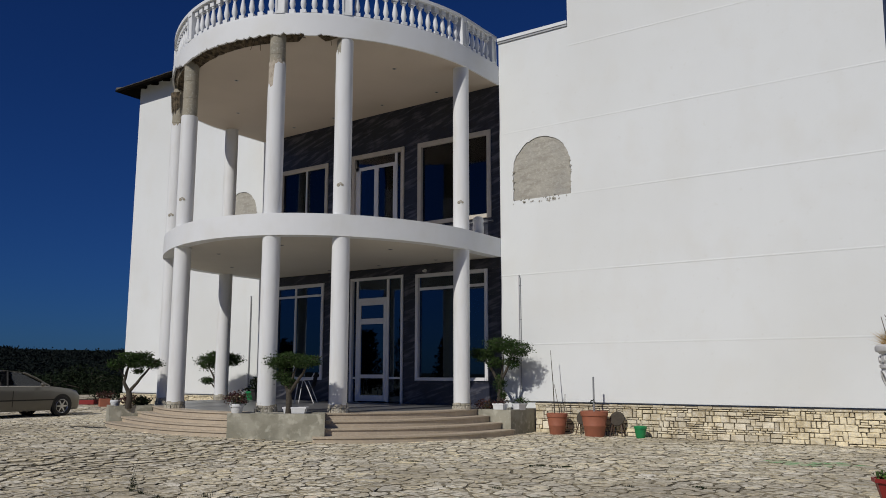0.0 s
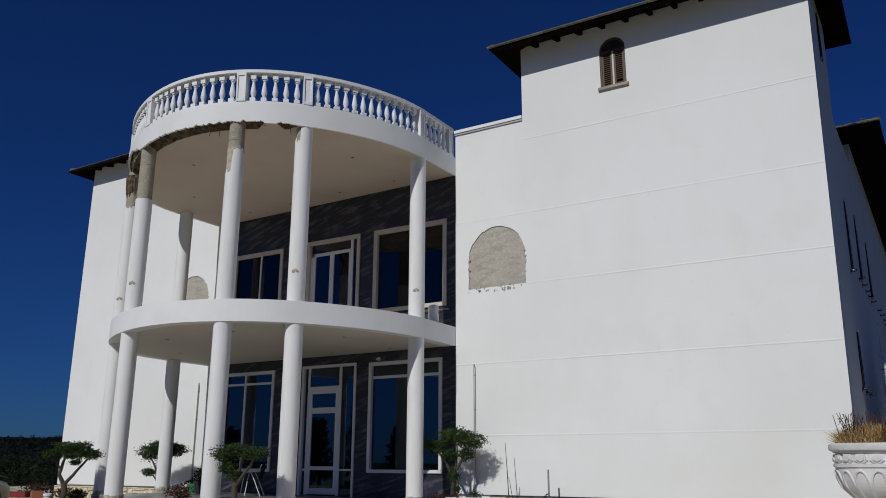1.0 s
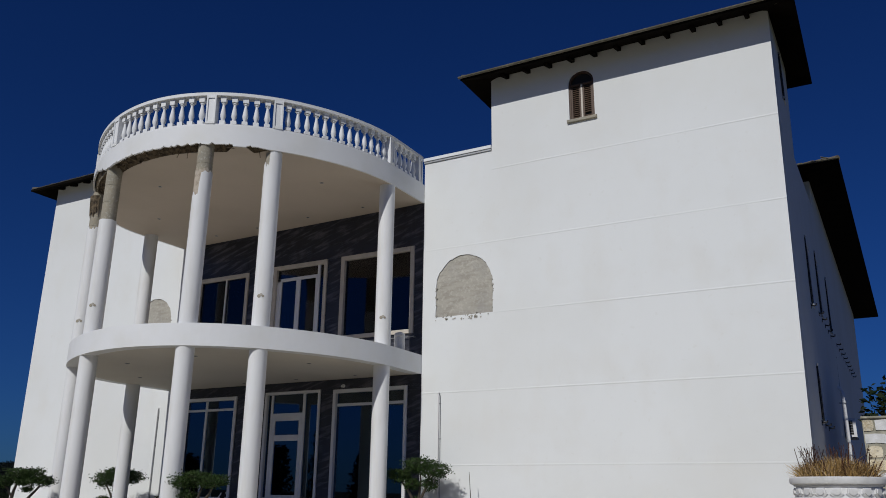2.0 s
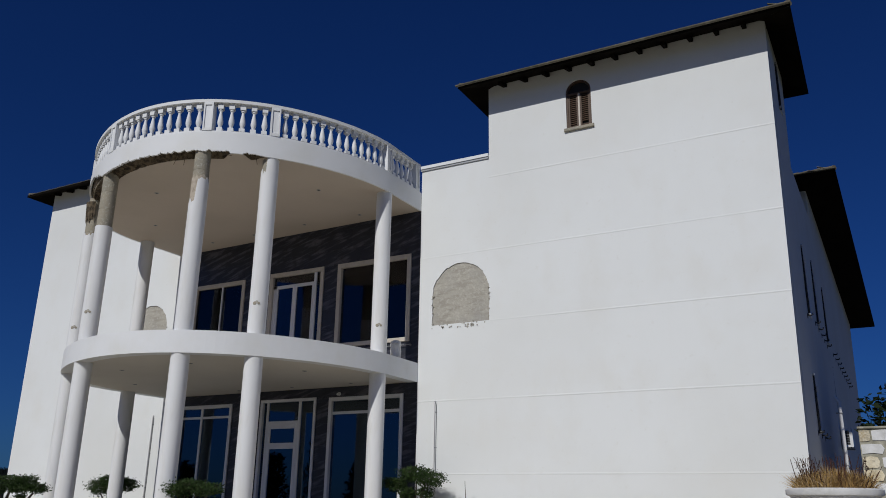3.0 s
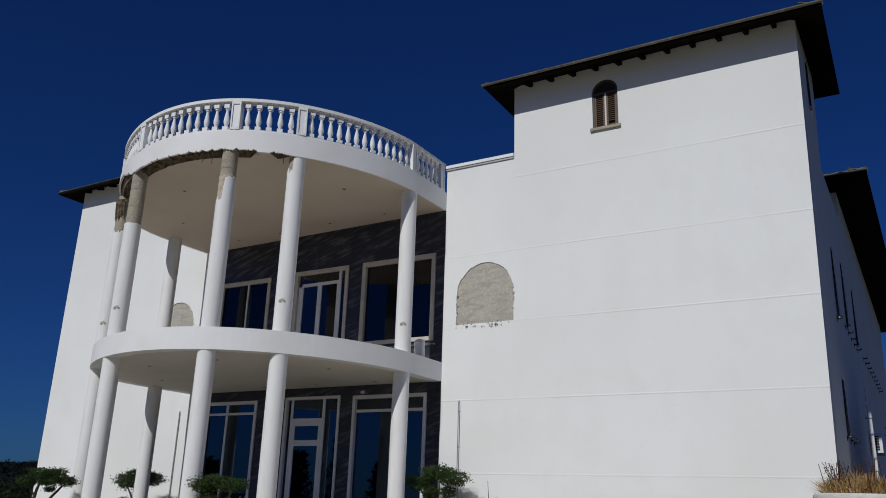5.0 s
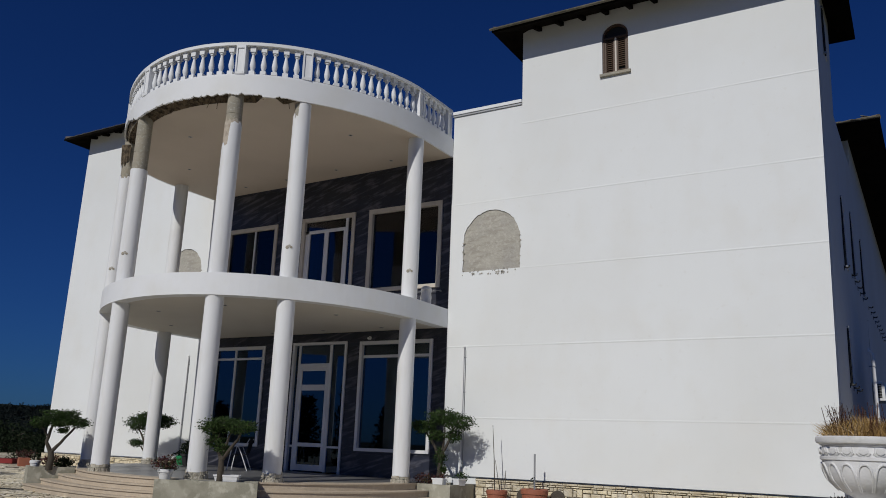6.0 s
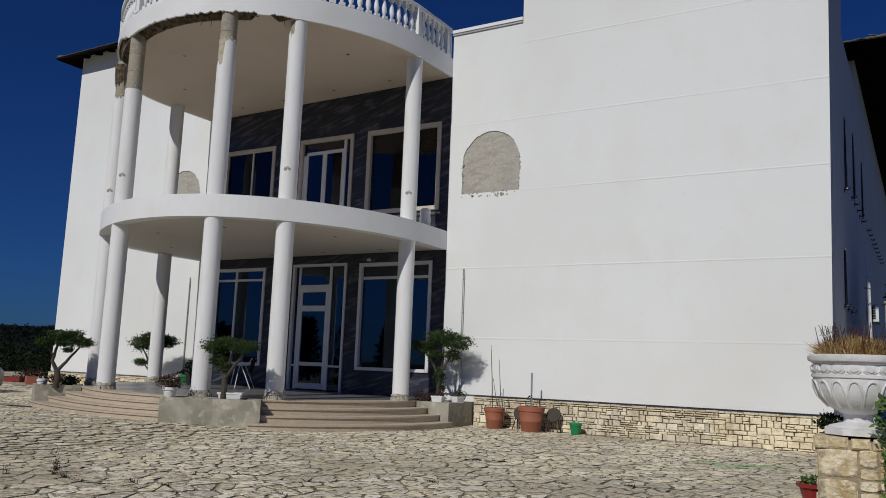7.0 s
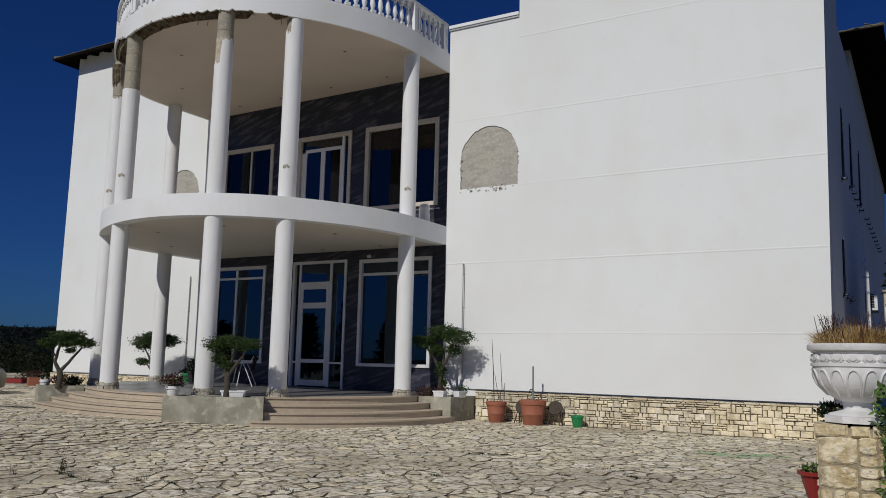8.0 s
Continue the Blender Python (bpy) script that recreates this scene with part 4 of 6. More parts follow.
def stones(x0, x1, y0, y1, size, seed, squash=1.0):
    """Irregular flags: the cells of jittered points, each clipped by its neighbours' midlines."""
    rnd = random.Random(seed)
    nx, ny = int((x1 - x0) / size), int((y1 - y0) / (size * squash))
    pts = {}
    for i in range(-2, nx + 2):
        for j in range(-2, ny + 2):
            pts[i, j] = (x0 + (i + 0.5 + rnd.uniform(-0.46, 0.46)) * size, y0 + (j + 0.5 + rnd.uniform(-0.46, 0.46)) * size * squash)
    # dropping some of the points leaves room for larger flags
    for key in list(pts):
        qx, qy = pts[key]
        if rnd.random() < 0.16 + 0.5 * max(0.0, min(0.8, 0.35 + noise.noise((qx * 0.9, qy * 0.9, 4.4)))):
            del pts[key]
    for i, j in [(i, j) for i in range(nx) for j in range(ny) if (i, j) in pts]:
        px, py = pts[i, j]
        poly = [(px - size * 2.2, py - size * 2.2), (px + size * 2.2, py - size * 2.2), (px + size * 2.2, py + size * 2.2), (px - size * 2.2, py + size * 2.2)]
        for a in range(-3, 4):
            for b in range(-3, 4):
                q = pts.get((i + a, j + b))
                if q is None or (a == 0 and b == 0):
                    continue
                dx, dy = q[0] - px, q[1] - py
                d = math.hypot(dx, dy)
                joint = 0.011 + 0.008 * math.sin((px + q[0]) * 9 + (py + q[1]) * 7)
                lim = d / 2 - joint
                out = []
                for k in range(len(poly)):
                    (ax, ay), (bx, by) = poly[k], poly[(k + 1) % len(poly)]
                    sa, sb = ((ax - px) * dx + (ay - py) * dy) / d - lim, ((bx - px) * dx + (by - py) * dy) / d - lim
                    if sa <= 0:
                        out.append((ax, ay))
                    if sa * sb < 0:
                        t = sa / (sa - sb)
                        out.append((ax + (bx - ax) * t, ay + (by - ay) * t))
                poly = out
                if not poly:
                    break
            if not poly:
                break
        if len(poly) > 2:
            # chipped, wavering edges
            worn = []
            for k in range(len(poly)):
                (ax, ay), (bx_, by_) = poly[k], poly[(k + 1) % len(poly)]
                side_ = math.hypot(bx_ - ax, by_ - ay)
                if side_ < 0.03:
                    worn.append((ax, ay))
                    continue
                # each corner is rounded off, each long side is chipped once or twice
                cuts = [rnd.uniform(0.10, 0.24), rnd.uniform(0.76, 0.90)]
                if side_ > 0.09:
                    cuts.insert(1, rnd.uniform(0.4, 0.6))
                for t in cuts:
                    w = rnd.uniform(0.90, 1.04) if 0.3 < t < 0.7 else rnd.uniform(0.90, 1.0)
                    worn.append((px + (ax + (bx_ - ax) * t - px) * w, py + (ay + (by_ - ay) * t - py) * w))
            poly = worn
            yield px, py, poly, rnd


def flag(poly, cx, cy, z0, h, rnd):
    """One flag with a softened upper edge, about its own centre."""
    n = len(poly)
    tilt = (rnd.uniform(-0.012, 0.012), rnd.uniform(-0.012, 0.012))
    low = [(x - cx, y - cy, -0.04) for x, y in poly]
    mid_ = [(x - cx, y - cy, h - 0.003 + z0) for x, y in poly]
    up = [((x - cx) * 0.965, (y - cy) * 0.965, h + z0 + tilt[0] * (x - cx) + tilt[1] * (y - cy)) for x, y in poly]
    f = [tuple(range(2 * n, 3 * n))]
    for k in range(n):
        j = (k + 1) % n
        f += [(k, j, j + n, k + n), (k + n, j + n, j + 2 * n, k + 2 * n)]
    return low + mid_ + up, f, [0] + [1, 0] * n


pave = thing("pavement", "wide yard paved with irregular pale flagstones and dirty joints", "pavement", kind="structure")
g = Geo()
bx = [-34, -20, -15, -13.5, -12.5, -11.5, -10, -4, -3, -2, -1, 0, 11.1, 16]
by = [-22.3, -10, 0, 8, 20]
g.add([(x, y, yard(x) - 0.003) for x in bx for y in by], [(i * 5 + j, i * 5 + 5 + j, i * 5 + 6 + j, i * 5 + j + 1) for i in range(13) for j in range(4) if i < 12 or j == 0])
part("bedding", g, BED, pave, "dirt and moss in the joints")


def blocked(x, y):
    if y > -0.12 and WL - 0.1 < x < WR + 0.1:
        return True
    if x < 1.15 and math.hypot(x - CX, y - CY) < 5.25 or (-10 < x < 0.9 and -1.7 < y < 0):
        return True
    # unseen ground at the right stays dark earth, to cut bounce on the side wall
    return 10.1 < x < 10.8 and -12.0 < y < -11.3 or (x > 11.0 and y > -10.1)


rest, sides = Geo(), []
near = 0
cells = []
cells += [c for c in stones(-2.0, 15.5, -22.0, 0.6, 0.200, 5, 0.95)]
cells += [c for c in stones(-13.0, -2.0, -22.0, 0.6, 0.195, 6, 0.95)]
cells += [c for c in stones(-33.0, -13.0, -18.0, 18.0, 0.62, 7, 0.9)]
singles = []
for px, py, poly, rnd in cells:
    if blocked(px, py):
        continue
    h = rnd.uniform(0.004, 0.016)
    v, f, mk = flag(poly, px, py, 0.0, h, rnd)
    if 4.4 < px < 9.6 and -11.6 < py < -8.2 and near < 300:
        near += 1
        singles.append((v, f, mk, px, py, FLAG))
    elif ((px - 8.3) / 0.75) ** 2 + ((py + 3.95) / 0.5) ** 2 < 1.0 + rnd.uniform(-0.7, 0.5):
        singles.append((v, f, mk, px, py, GREENSTAIN))
    else:
        z = yard(px)
        rest.add([(a + px, b + py, c + z) for a, b, c in v], f)
        sides += mk
me = bpy.data.meshes.new("flagstones")
me.from_pydata(rest.v, [], rest.f)
me.materials.append(FLAGS)
me.materials.append(BED)
me.polygons.foreach_set("material_index", sides)
field_ob = new("flagstones", me)
field_ob.parent = pave
tagged(field_ob, "farther flagstones of the yard", kind="stuff")

# ---- stone plinth along the walls ----
def ashlar(x0, x1, z0, z1, seed, u=0.049):
    """Rectangles of mixed size that fill a strip, like small squared rubble."""
    rnd = random.Random(seed)
    nx, nz = int((x1 - x0) / u), max(1, round((z1 - z0) / u))
    uz = (z1 - z0) / nz
    used = [[False] * nz for _ in range(nx)]
    for i in range(nx):
        for j in range(nz):
            if used[i][j]:
                continue
            w, h = rnd.choice(((4, 2), (5, 2), (3, 2), (2, 4), (5, 3), (3, 3), (2, 2), (4, 3), (2, 5), (3, 4), (6, 3), (2, 3), (5, 4), (3, 1), (4, 1)))
            w, h = min(w, nx - i), min(h, nz - j)
            while w > 1 and any(used[i + a][j] for a in range(w)):
                w -= 1
            while h > 1 and any(used[i + a][j + b] for a in range(w) for b in range(h)):
                h -= 1
            for a in range(w):
                for b in range(h):
                    used[i + a][j + b] = True
            yield x0 + i * u, x0 + (i + w) * u, z0 + j * uz, z0 + (j + h) * uz, rnd


def plinth(name, x0, x1, label, seed, single):
    p = thing(name, label, "plinth", kind="structure")
    z0 = yard(x0)
    part("mortar_bed", Geo().box(x0, x1, -0.055, -0.002, z0 - 0.03, 0.745), MORTAR, p)
    part("top_flashing", Geo().box(x0, x1, -0.022, -0.004, 0.746, 0.753), BLACK, p, "dark bitumen strip along the top")
    a, rr, course = x0, random.Random(seed + 5), Geo()
    while a < x1 - 0.05:
        b = min(x1, a + rr.uniform(0.12, 0.42))
        course.box(a + 0.004, b - 0.004, -0.10 - rr.uniform(0, 0.02), -0.058, 0.692 + rr.uniform(-0.004, 0.006), 0.742 - rr.uniform(0, 0.016), 0.008)
        a = b
    tagged(part("top_course", course, STONE, p), "thin capping stones", kind="stuff")
    count, joined = 0, Geo()
    for a, b, c, d, rnd in ashlar(x0 + 0.005, x1 - 0.005, z0, 0.687, seed):
        y = -0.085 - rnd.uniform(0.0, 0.022)
        gg = Geo().box(a + 0.008 - (a + b) / 2, b - 0.008 - (a + b) / 2, y, -0.05, c + 0.007, d - 0.007, 0.011)
        gg.v = [(x + 0.018 * noise.noise((x * 30 + a * 9, z * 30, 1.0)), yy + (0.006 * noise.noise((x * 20 + a * 7, z * 20, 4.0)) if yy < -0.06 else 0), z + 0.018 * noise.noise((x * 30 + a, z * 30, 9.0))) for x, yy, z in gg.v]
        if single and count < 300:
            count += 1
            big = a > 7.2 and c < 0.4 and (b - a) * (d - c) > 0.02 and rnd.random() < 0.06
            part("stone", gg, OCHRE if big else STONE, p, m=pose((a + b) / 2, 0, 0))
        else:
            joined.add([(x + (a + b) / 2, yy, z) for x, yy, z in gg.v], gg.f)
    if joined.v:
        o = part("stones", joined, STONE, p)
        tagged(o, "joined small squared stones", kind="stuff")
    return p


plinth("plinth_1", 1.02, WR + 0.04, "squared cream and ochre stone plinth under the white wall", 21, True)
plinth("plinth_2", WL, -9.46, "cream stone plinth under the left white wall", 22, False)

# ---- leaves, trees ----
def leaf_cloud(g, c, r, n, size, rnd, flat=0.0, shell=0.55):
    """Small folded leaves in an uneven ellipsoid, denser towards its skin."""
    for _ in range(n):
        while True:
            d = Vector((rnd.uniform(-1, 1), rnd.uniform(-1, 1), rnd.uniform(-1, 1)))
            if 0.05 < d.length < 1:
                break
        k = (d.length ** shell) / d.length
        lump = 0.82 + 0.55 * noise.noise((d.x * 2.4 + c[0] * 3, d.y * 2.4 + c[1] * 3, d.z * 2.4 + c[2]))
        if rnd.random() < 0.16:
            k *= rnd.uniform(1.05, 1.35)
        p = Vector((c[0] + d.x * k * r[0] * lump, c[1] + d.y * k * r[1] * lump, c[2] + d.z * k * r[2] * lump))
        a = Vector((rnd.gauss(0, 1), rnd.gauss(0, 1), rnd.gauss(0, 0.6) + 0.25)).normalized()
        b = a.cross(Vector((rnd.gauss(0, 1), rnd.gauss(0, 1), rnd.gauss(0, 1)))).normalized()
        s = size * rnd.uniform(0.6, 1.35)
        w = s * 0.25
        nrm = a.cross(b) * w * 0.35
        g.add([p, p + a * s * 0.5 + b * w + nrm, p + a * s, p + a * s * 0.5 - b * w + nrm], [(0, 1, 2), (0, 2, 3)])


def olive_tree(at, limbs, pads, seed, label, leaf=0.045, dense=1.0, group=""):
    t = thing("olive_tree", label, "tree", at=at, group=group)
    g = Geo()
    for path, r0, r1 in limbs:
        pts = [Vector(p) for p in path]
        fine = []
        for a, b in zip(pts, pts[1:]):
            fine += [a.lerp(b, k / 3) + Vector((noise.noise(a * 3 + Vector((k, seed, 0))), noise.noise(b * 3 + Vector((k, 0, seed))), 0)) * 0.018 for k in range(3)]
        fine.append(pts[-1])
        g.tube(fine, [r0 + (r1 - r0) * i / (len(fine) - 1) for i in range(len(fine))], 8)
    part("trunk", g, BARK, t, smooth=60)
    rnd = random.Random(seed)
    g = Geo()
    tw = Geo()
    for c, r in pads:
        vol = (r[0] * r[1] + r[1] * r[2] + r[0] * r[2])
        leaf_cloud(g, c, r, int(7600 * vol * dense), leaf, rnd)
        for _ in range(10):
            q = (c[0] + rnd.uniform(-0.9, 0.9) * r[0], c[1] + rnd.uniform(-0.9, 0.9) * r[1], c[2] + rnd.uniform(-0.3, 1.1) * r[2])
            tw.tube([c, ((c[0] + q[0]) / 2, (c[1] + q[1]) / 2, (c[2] + q[2]) / 2 - 0.02), q], [0.012, 0.008, 0.003], 5)
    part("crown", g, OLIVE, t, "dull green olive leaves")
    tagged(part("twigs", tw, BARK, t), "thin bare twig ends", kind="stuff")
    return t


PG = "clipped olive trees round the porch"
# planters
def planter(name, outline, z1, label, wall=0.12):
    p = thing(name, label, "planter")
    n = len(outline)
    mx, my = sum(a for a, _ in outline) / n, sum(b for _, b in outline) / n
    inner = []
    for x, y in outline:
        d = math.hypot(x - mx, y - my)
        inner.append((x + (mx - x) / d * wall * 1.4, y + (my - y) / d * wall * 1.4))
    z0 = yard(mx) - 0.04
    v = [(x, y, z0) for x, y in outline] + [(x, y, z1) for x, y in outline] + [(x, y, z1) for x, y in inner] + [(x, y, z1 - 0.2) for x, y in inner]
    f = []
    for i in range(n):
        j = (i + 1) % n
        f += [(i, j, j + n, i + n), (i + n, j + n, j + 2 * n, i + 2 * n), (i + 2 * n, j + 2 * n, j + 3 * n, i + 3 * n)]
    part("trough", Geo().add(v, f), PLANTER, p)
    part("soil", Geo().slab(inner, z1 - 0.18, z1 - 0.05), SOIL, p, "dark planting soil")
    return p


planter("planter", [(-0.04, -1.32), (1.0, -1.32), (1.0, -0.02), (-0.04, -0.02)], 0.60, "grey rendered planter against the white wall beside the steps")
mida, midb = around(-70.5, 0.58), around(-48, 0.74)
midc, midd = around(-48, 0.03), around(-70.5, 0.03)
planter("planter", [mida, midb, midc, midd], PORCH + 0.03, "stained grey rendered planter between two flights of steps")
planter("planter", [around(-133, 1.22), around(-123.8, 1.10), around(-123.8, 0.06), around(-136, 0.06)], PORCH + 0.06, "grey rendered planter holding an old olive tree")

olive_tree((0.38, -0.80, 0.50), [([(0, 0, 0), (0.02, -0.02, 0.4), (0.03, 0, 0.75)], 0.075, 0.055), ([(0.02, 0, 0.7), (-0.2, -0.05, 1.1), (-0.48, -0.05, 1.42)], 0.045, 0.018),
                                ([(0.03, 0, 0.75), (0.22, 0.02, 1.1), (0.42, 0.0, 1.5)], 0.045, 0.018), ([(0.02, 0, 0.7), (0.05, 0.1, 1.1), (0.05, 0.12, 1.5)], 0.04, 0.016)],
           [((-0.46, -0.05, 1.46), (0.40, 0.36, 0.18)), ((0.48, 0.0, 1.58), (0.46, 0.40, 0.22)), ((0.05, 0.05, 1.70), (0.46, 0.40, 0.22)), ((-0.12, 0.0, 1.25), (0.26, 0.24, 0.16)),
            ((0.02, 0.0, 0.72), (0.17, 0.16, 0.24)), ((0.34, 0.1, 1.25), (0.24, 0.2, 0.16)), ((0.12, 0.0, 0.42), (0.12, 0.12, 0.12))], 31, "leafy clipped olive tree in the grey planter by the white wall", group=PG)
ox, oy = around(-56.5, 0.45)
olive_tree((ox, oy, 0.45), [([(0, 0, 0), (0.01, 0, 0.4), (0.0, 0, 0.62)], 0.075, 0.06), ([(0, 0, 0.6), (-0.18, 0, 0.9), (-0.34, 0, 1.2)], 0.045, 0.018),
                            ([(0, 0, 0.6), (0.25, 0.05, 0.92), (0.5, 0.05, 1.22)], 0.045, 0.018), ([(0, 0, 0.6), (0.03, 0.08, 0.95), (0.1, 0.1, 1.25)], 0.04, 0.016)],
           [((-0.32, 0.0, 1.26), (0.33, 0.30, 0.15)), ((0.40, 0.05, 1.28), (0.42, 0.32, 0.15)), ((0.02, 0.0, 1.36), (0.38, 0.32, 0.13)), ((-0.20, 0, 0.98), (0.24, 0.22, 0.15)), ((0.0, 0, 0.84), (0.17, 0.16, 0.12))],
           32, "broad clipped olive tree in the planter between the steps", group=PG)
ox, oy = -7.62, -5.97
olive_tree((ox, oy, 0.60), [([(0, 0, 0), (0.03, 0.02, 0.22), (-0.01, 0.0, 0.42)], 0.085, 0.07), ([(-0.01, 0, 0.40), (-0.07, -0.11, 0.66), (-0.02, -0.04, 1.04)], 0.055, 0.03),
                            ([(0, 0, 0.40), (0.10, 0.15, 0.64), (0.27, 0.38, 1.02)], 0.05, 0.026), ([(-0.05, -0.08, 0.74), (-0.12, -0.19, 0.95), (-0.19, -0.28, 1.06)], 0.03, 0.013)],
           [((-0.20, -0.28, 1.10), (0.25, 0.25, 0.14)), ((-0.02, -0.04, 1.27), (0.29, 0.29, 0.17)), ((0.17, 0.24, 1.28), (0.29, 0.29, 0.17)), ((0.33, 0.46, 1.12), (0.25, 0.25, 0.13)), ((0.13, 0.16, 0.93), (0.14, 0.14, 0.06)), ((0.08, 0.11, 1.12), (0.33, 0.33, 0.12))],
           33, "old clipped olive tree with a forked trunk in a planter", 0.052, 0.9, group=PG)
olive_tree((-10.05, -1.15, yard(-10.15) + 0.14), [([(0, 0, 0), (0.03, 0, 0.6), (-0.02, 0, 1.0)], 0.06, 0.045), ([(-0.02, 0, 0.95), (-0.2, 0, 1.2), (-0.4, 0, 1.45)], 0.04, 0.015), ([(0, 0, 0.95), (0.3, 0, 1.25), (0.7, 0, 1.5)], 0.04, 0.015),
                                 ([(0, 0, 0.7), (-0.18, 0, 0.85), (-0.35, 0, 0.92)], 0.03, 0.012)],
           [((-0.42, 0.0, 1.55), (0.42, 0.36, 0.26)), ((0.62, 0.0, 1.62), (0.52, 0.4, 0.22)), ((0.1, 0, 1.72), (0.5, 0.4, 0.2)), ((-0.40, 0, 0.95), (0.26, 0.22, 0.12)), ((0.2, 0, 1.25), (0.2, 0.2, 0.12))],
           34, "tiered clipped olive tree in a dark tub against the white wall", 0.05, group=PG)


# ---- pots ----
def pot(name, label, at, r, h, material, rim=0.035, fill=True, group="", bands_=True):
    p = thing(name, label, "flower pot" if fill else "bucket", at=at, group=group)
    prof = [(0.0, 0.0), (r * 0.66, 0.0), (r * 0.70, 0.02), (r * 0.80, h * 0.40)]
    if bands_:
        prof += [(r * 0.835, h * 0.42), (r * 0.845, h * 0.46), (r * 0.83, h * 0.48)]
    prof += [(r * 0.92, h - 0.10 * h / 0.5), (r * 0.985, h - 0.09 * h / 0.5), (r, h - 0.06), (r, h - 0.01), (r - 0.012, h), (r - rim, h - 0.005), (r * 0.86, h - 0.10), (0.0, h - 0.10)]
    part("body", Geo().lathe(prof, 36, caps=False), material, p, smooth=35)
    if fill:
        part("soil", Geo().lathe([(0.0, h - 0.075), (r * 0.85, h - 0.085)], 24, caps=False), SOIL, p, "dry dark soil")
    return p


p1 = pot("flower_pot", "terracotta pot with a thin cane standing by the stone plinth", (1.84, -0.50, 0.0), 0.26, 0.52, TERRA, group="terracotta pots")
p2 = pot("flower_pot", "large terracotta pot with a straight stake by the stone plinth", (2.86, -0.58, 0.0), 0.325, 0.60, TERRA, group="terracotta pots")
g = Geo().tube([(-0.06, 0, 0.4), (-0.10, 0.02, 1.2), (-0.16, 0.03, 2.05)], [0.014, 0.012, 0.006], 6).tube([(0.10, 0, 0.4), (0.02, 0, 0.8), (-0.07, 0.02, 1.22)], [0.010, 0.008, 0.005], 6).tube([(0.16, 0.1, 0.4), (0.18, 0.1, 0.98)], 0.008, 5)
part("canes", g, BARK, p1, "thin dry canes")
g = Geo().tube([(0, 0, 0.4), (0.0, 0, 1.40)], 0.022, 8)
part("stake", g, METALGREY, p2, "grey metal stake")
g = Geo()
leaf_cloud(g, (-0.02, -0.02, 0.80), (0.08, 0.06, 0.06), 30, 0.05, random.Random(3))
part("shoot", g, WOODLEAF, p2, "small withered shoot")
b1 = pot("bucket", "small bright green plastic bucket on the paving", (3.93, -0.42, 0.0), 0.148, 0.28, GREENP, rim=0.012, fill=False, bands_=False)
part("handle", Geo().tube([(0.15 * math.cos(a), 0.02, 0.26 - 0.13 * math.sin(a) * 0.4) for a in np.linspace(0, math.pi, 12)], 0.005, 6), METALGREY, b1)
b2 = pot("bucket", "green plastic bucket on the porch floor", (-8.72, -0.85, PORCH + 8.72 * FALL), 0.16, 0.26, GREENP, rim=0.012, fill=False, bands_=False)
tub = pot("plant_tub", "dark plastic tub holding the clipped olive tree", (-10.05, -1.15, yard(-10.15)), 0.30, 0.48, RUBBER, group="")


def stool(at, turn):
    s = thing("wooden_stand", "small folding wooden stand with a dark disc for its round shadow", "stand", at=at, turn=turn, group="wooden stands by the pots")
    # tilted dark disc that imitates the round shadow behind the legs
    part("seat", Geo().lathe([(0, -0.015), (0.17, -0.015), (0.18, 0.0), (0.17, 0.02), (0, 0.02)], 24, caps=False), BARK, s, m=pose(0, 0.0, 0.42, 68, 0, 0))
    for x in (-0.09, 0.09):
        part("leg", Geo().tube([(x, 0.02, 0.42), (x * 1.6, -0.16, 0.0)], 0.014, 6), SHUTTER, s)
        part("leg", Geo().tube([(x, 0.02, 0.42), (x * 1.6, 0.14, 0.0)], 0.014, 6), SHUTTER, s)
    return s


stool((2.45, -0.30, 0.0), 0)
stool((3.32, -0.30, 0.0), 8)


# ---- white troughs, small plants, chair ----
def trough(at, w, d, h, turn, label):
    t = thing("window_box", label, "planter box", at=at, turn=turn)
    g = Geo()
    v = []
    for z, k in ((0.0, 0.88), (h, 1.0), (h, 0.92), (h * 0.3, 0.84)):
        v += [(-w / 2 * k, -d / 2 * k, z), (w / 2 * k, -d / 2 * k, z), (w / 2 * k, d / 2 * k, z), (-w / 2 * k, d / 2 * k, z)]
    f = [(3, 2, 1, 0), (12, 13, 14, 15)]
    for a in range(3):
        f += [(4 * a + i, 4 * a + (i + 1) % 4, 4 * a + 4 + (i + 1) % 4, 4 * a + 4 + i) for i in range(4)]
    g.add(v, f)
    part("box", g, WHITEP, t)
    for s in (-1, 1):
        part("lip", Geo().box(-w / 2 - 0.012, w / 2 + 0.012, s * d / 2 - 0.008, s * d / 2 + 0.008, h - 0.03, h + 0.004), WHITEP, t)
    return t


def shrub(at, r, n, leaf, material, seed, label, turn=0.0):
    t = thing("shrub", label, "plant", at=at)
    g, st = Geo(), Geo()
    rnd = random.Random(seed)
    leaf_cloud(g, (0, 0, r[2]), r, n, leaf, rnd)
    for _ in range(7):
        st.tube([(0, 0, 0), (rnd.uniform(-0.4, 0.4) * r[0], rnd.uniform(-0.4, 0.4) * r[1], r[2]), (rnd.uniform(-0.8, 0.8) * r[0], rnd.uniform(-0.8, 0.8) * r[1], r[2] * 1.7)], [0.008, 0.006, 0.002], 5)
    part("leaves", g, material, t)
    part("stems", st, BARK, t)
    return t


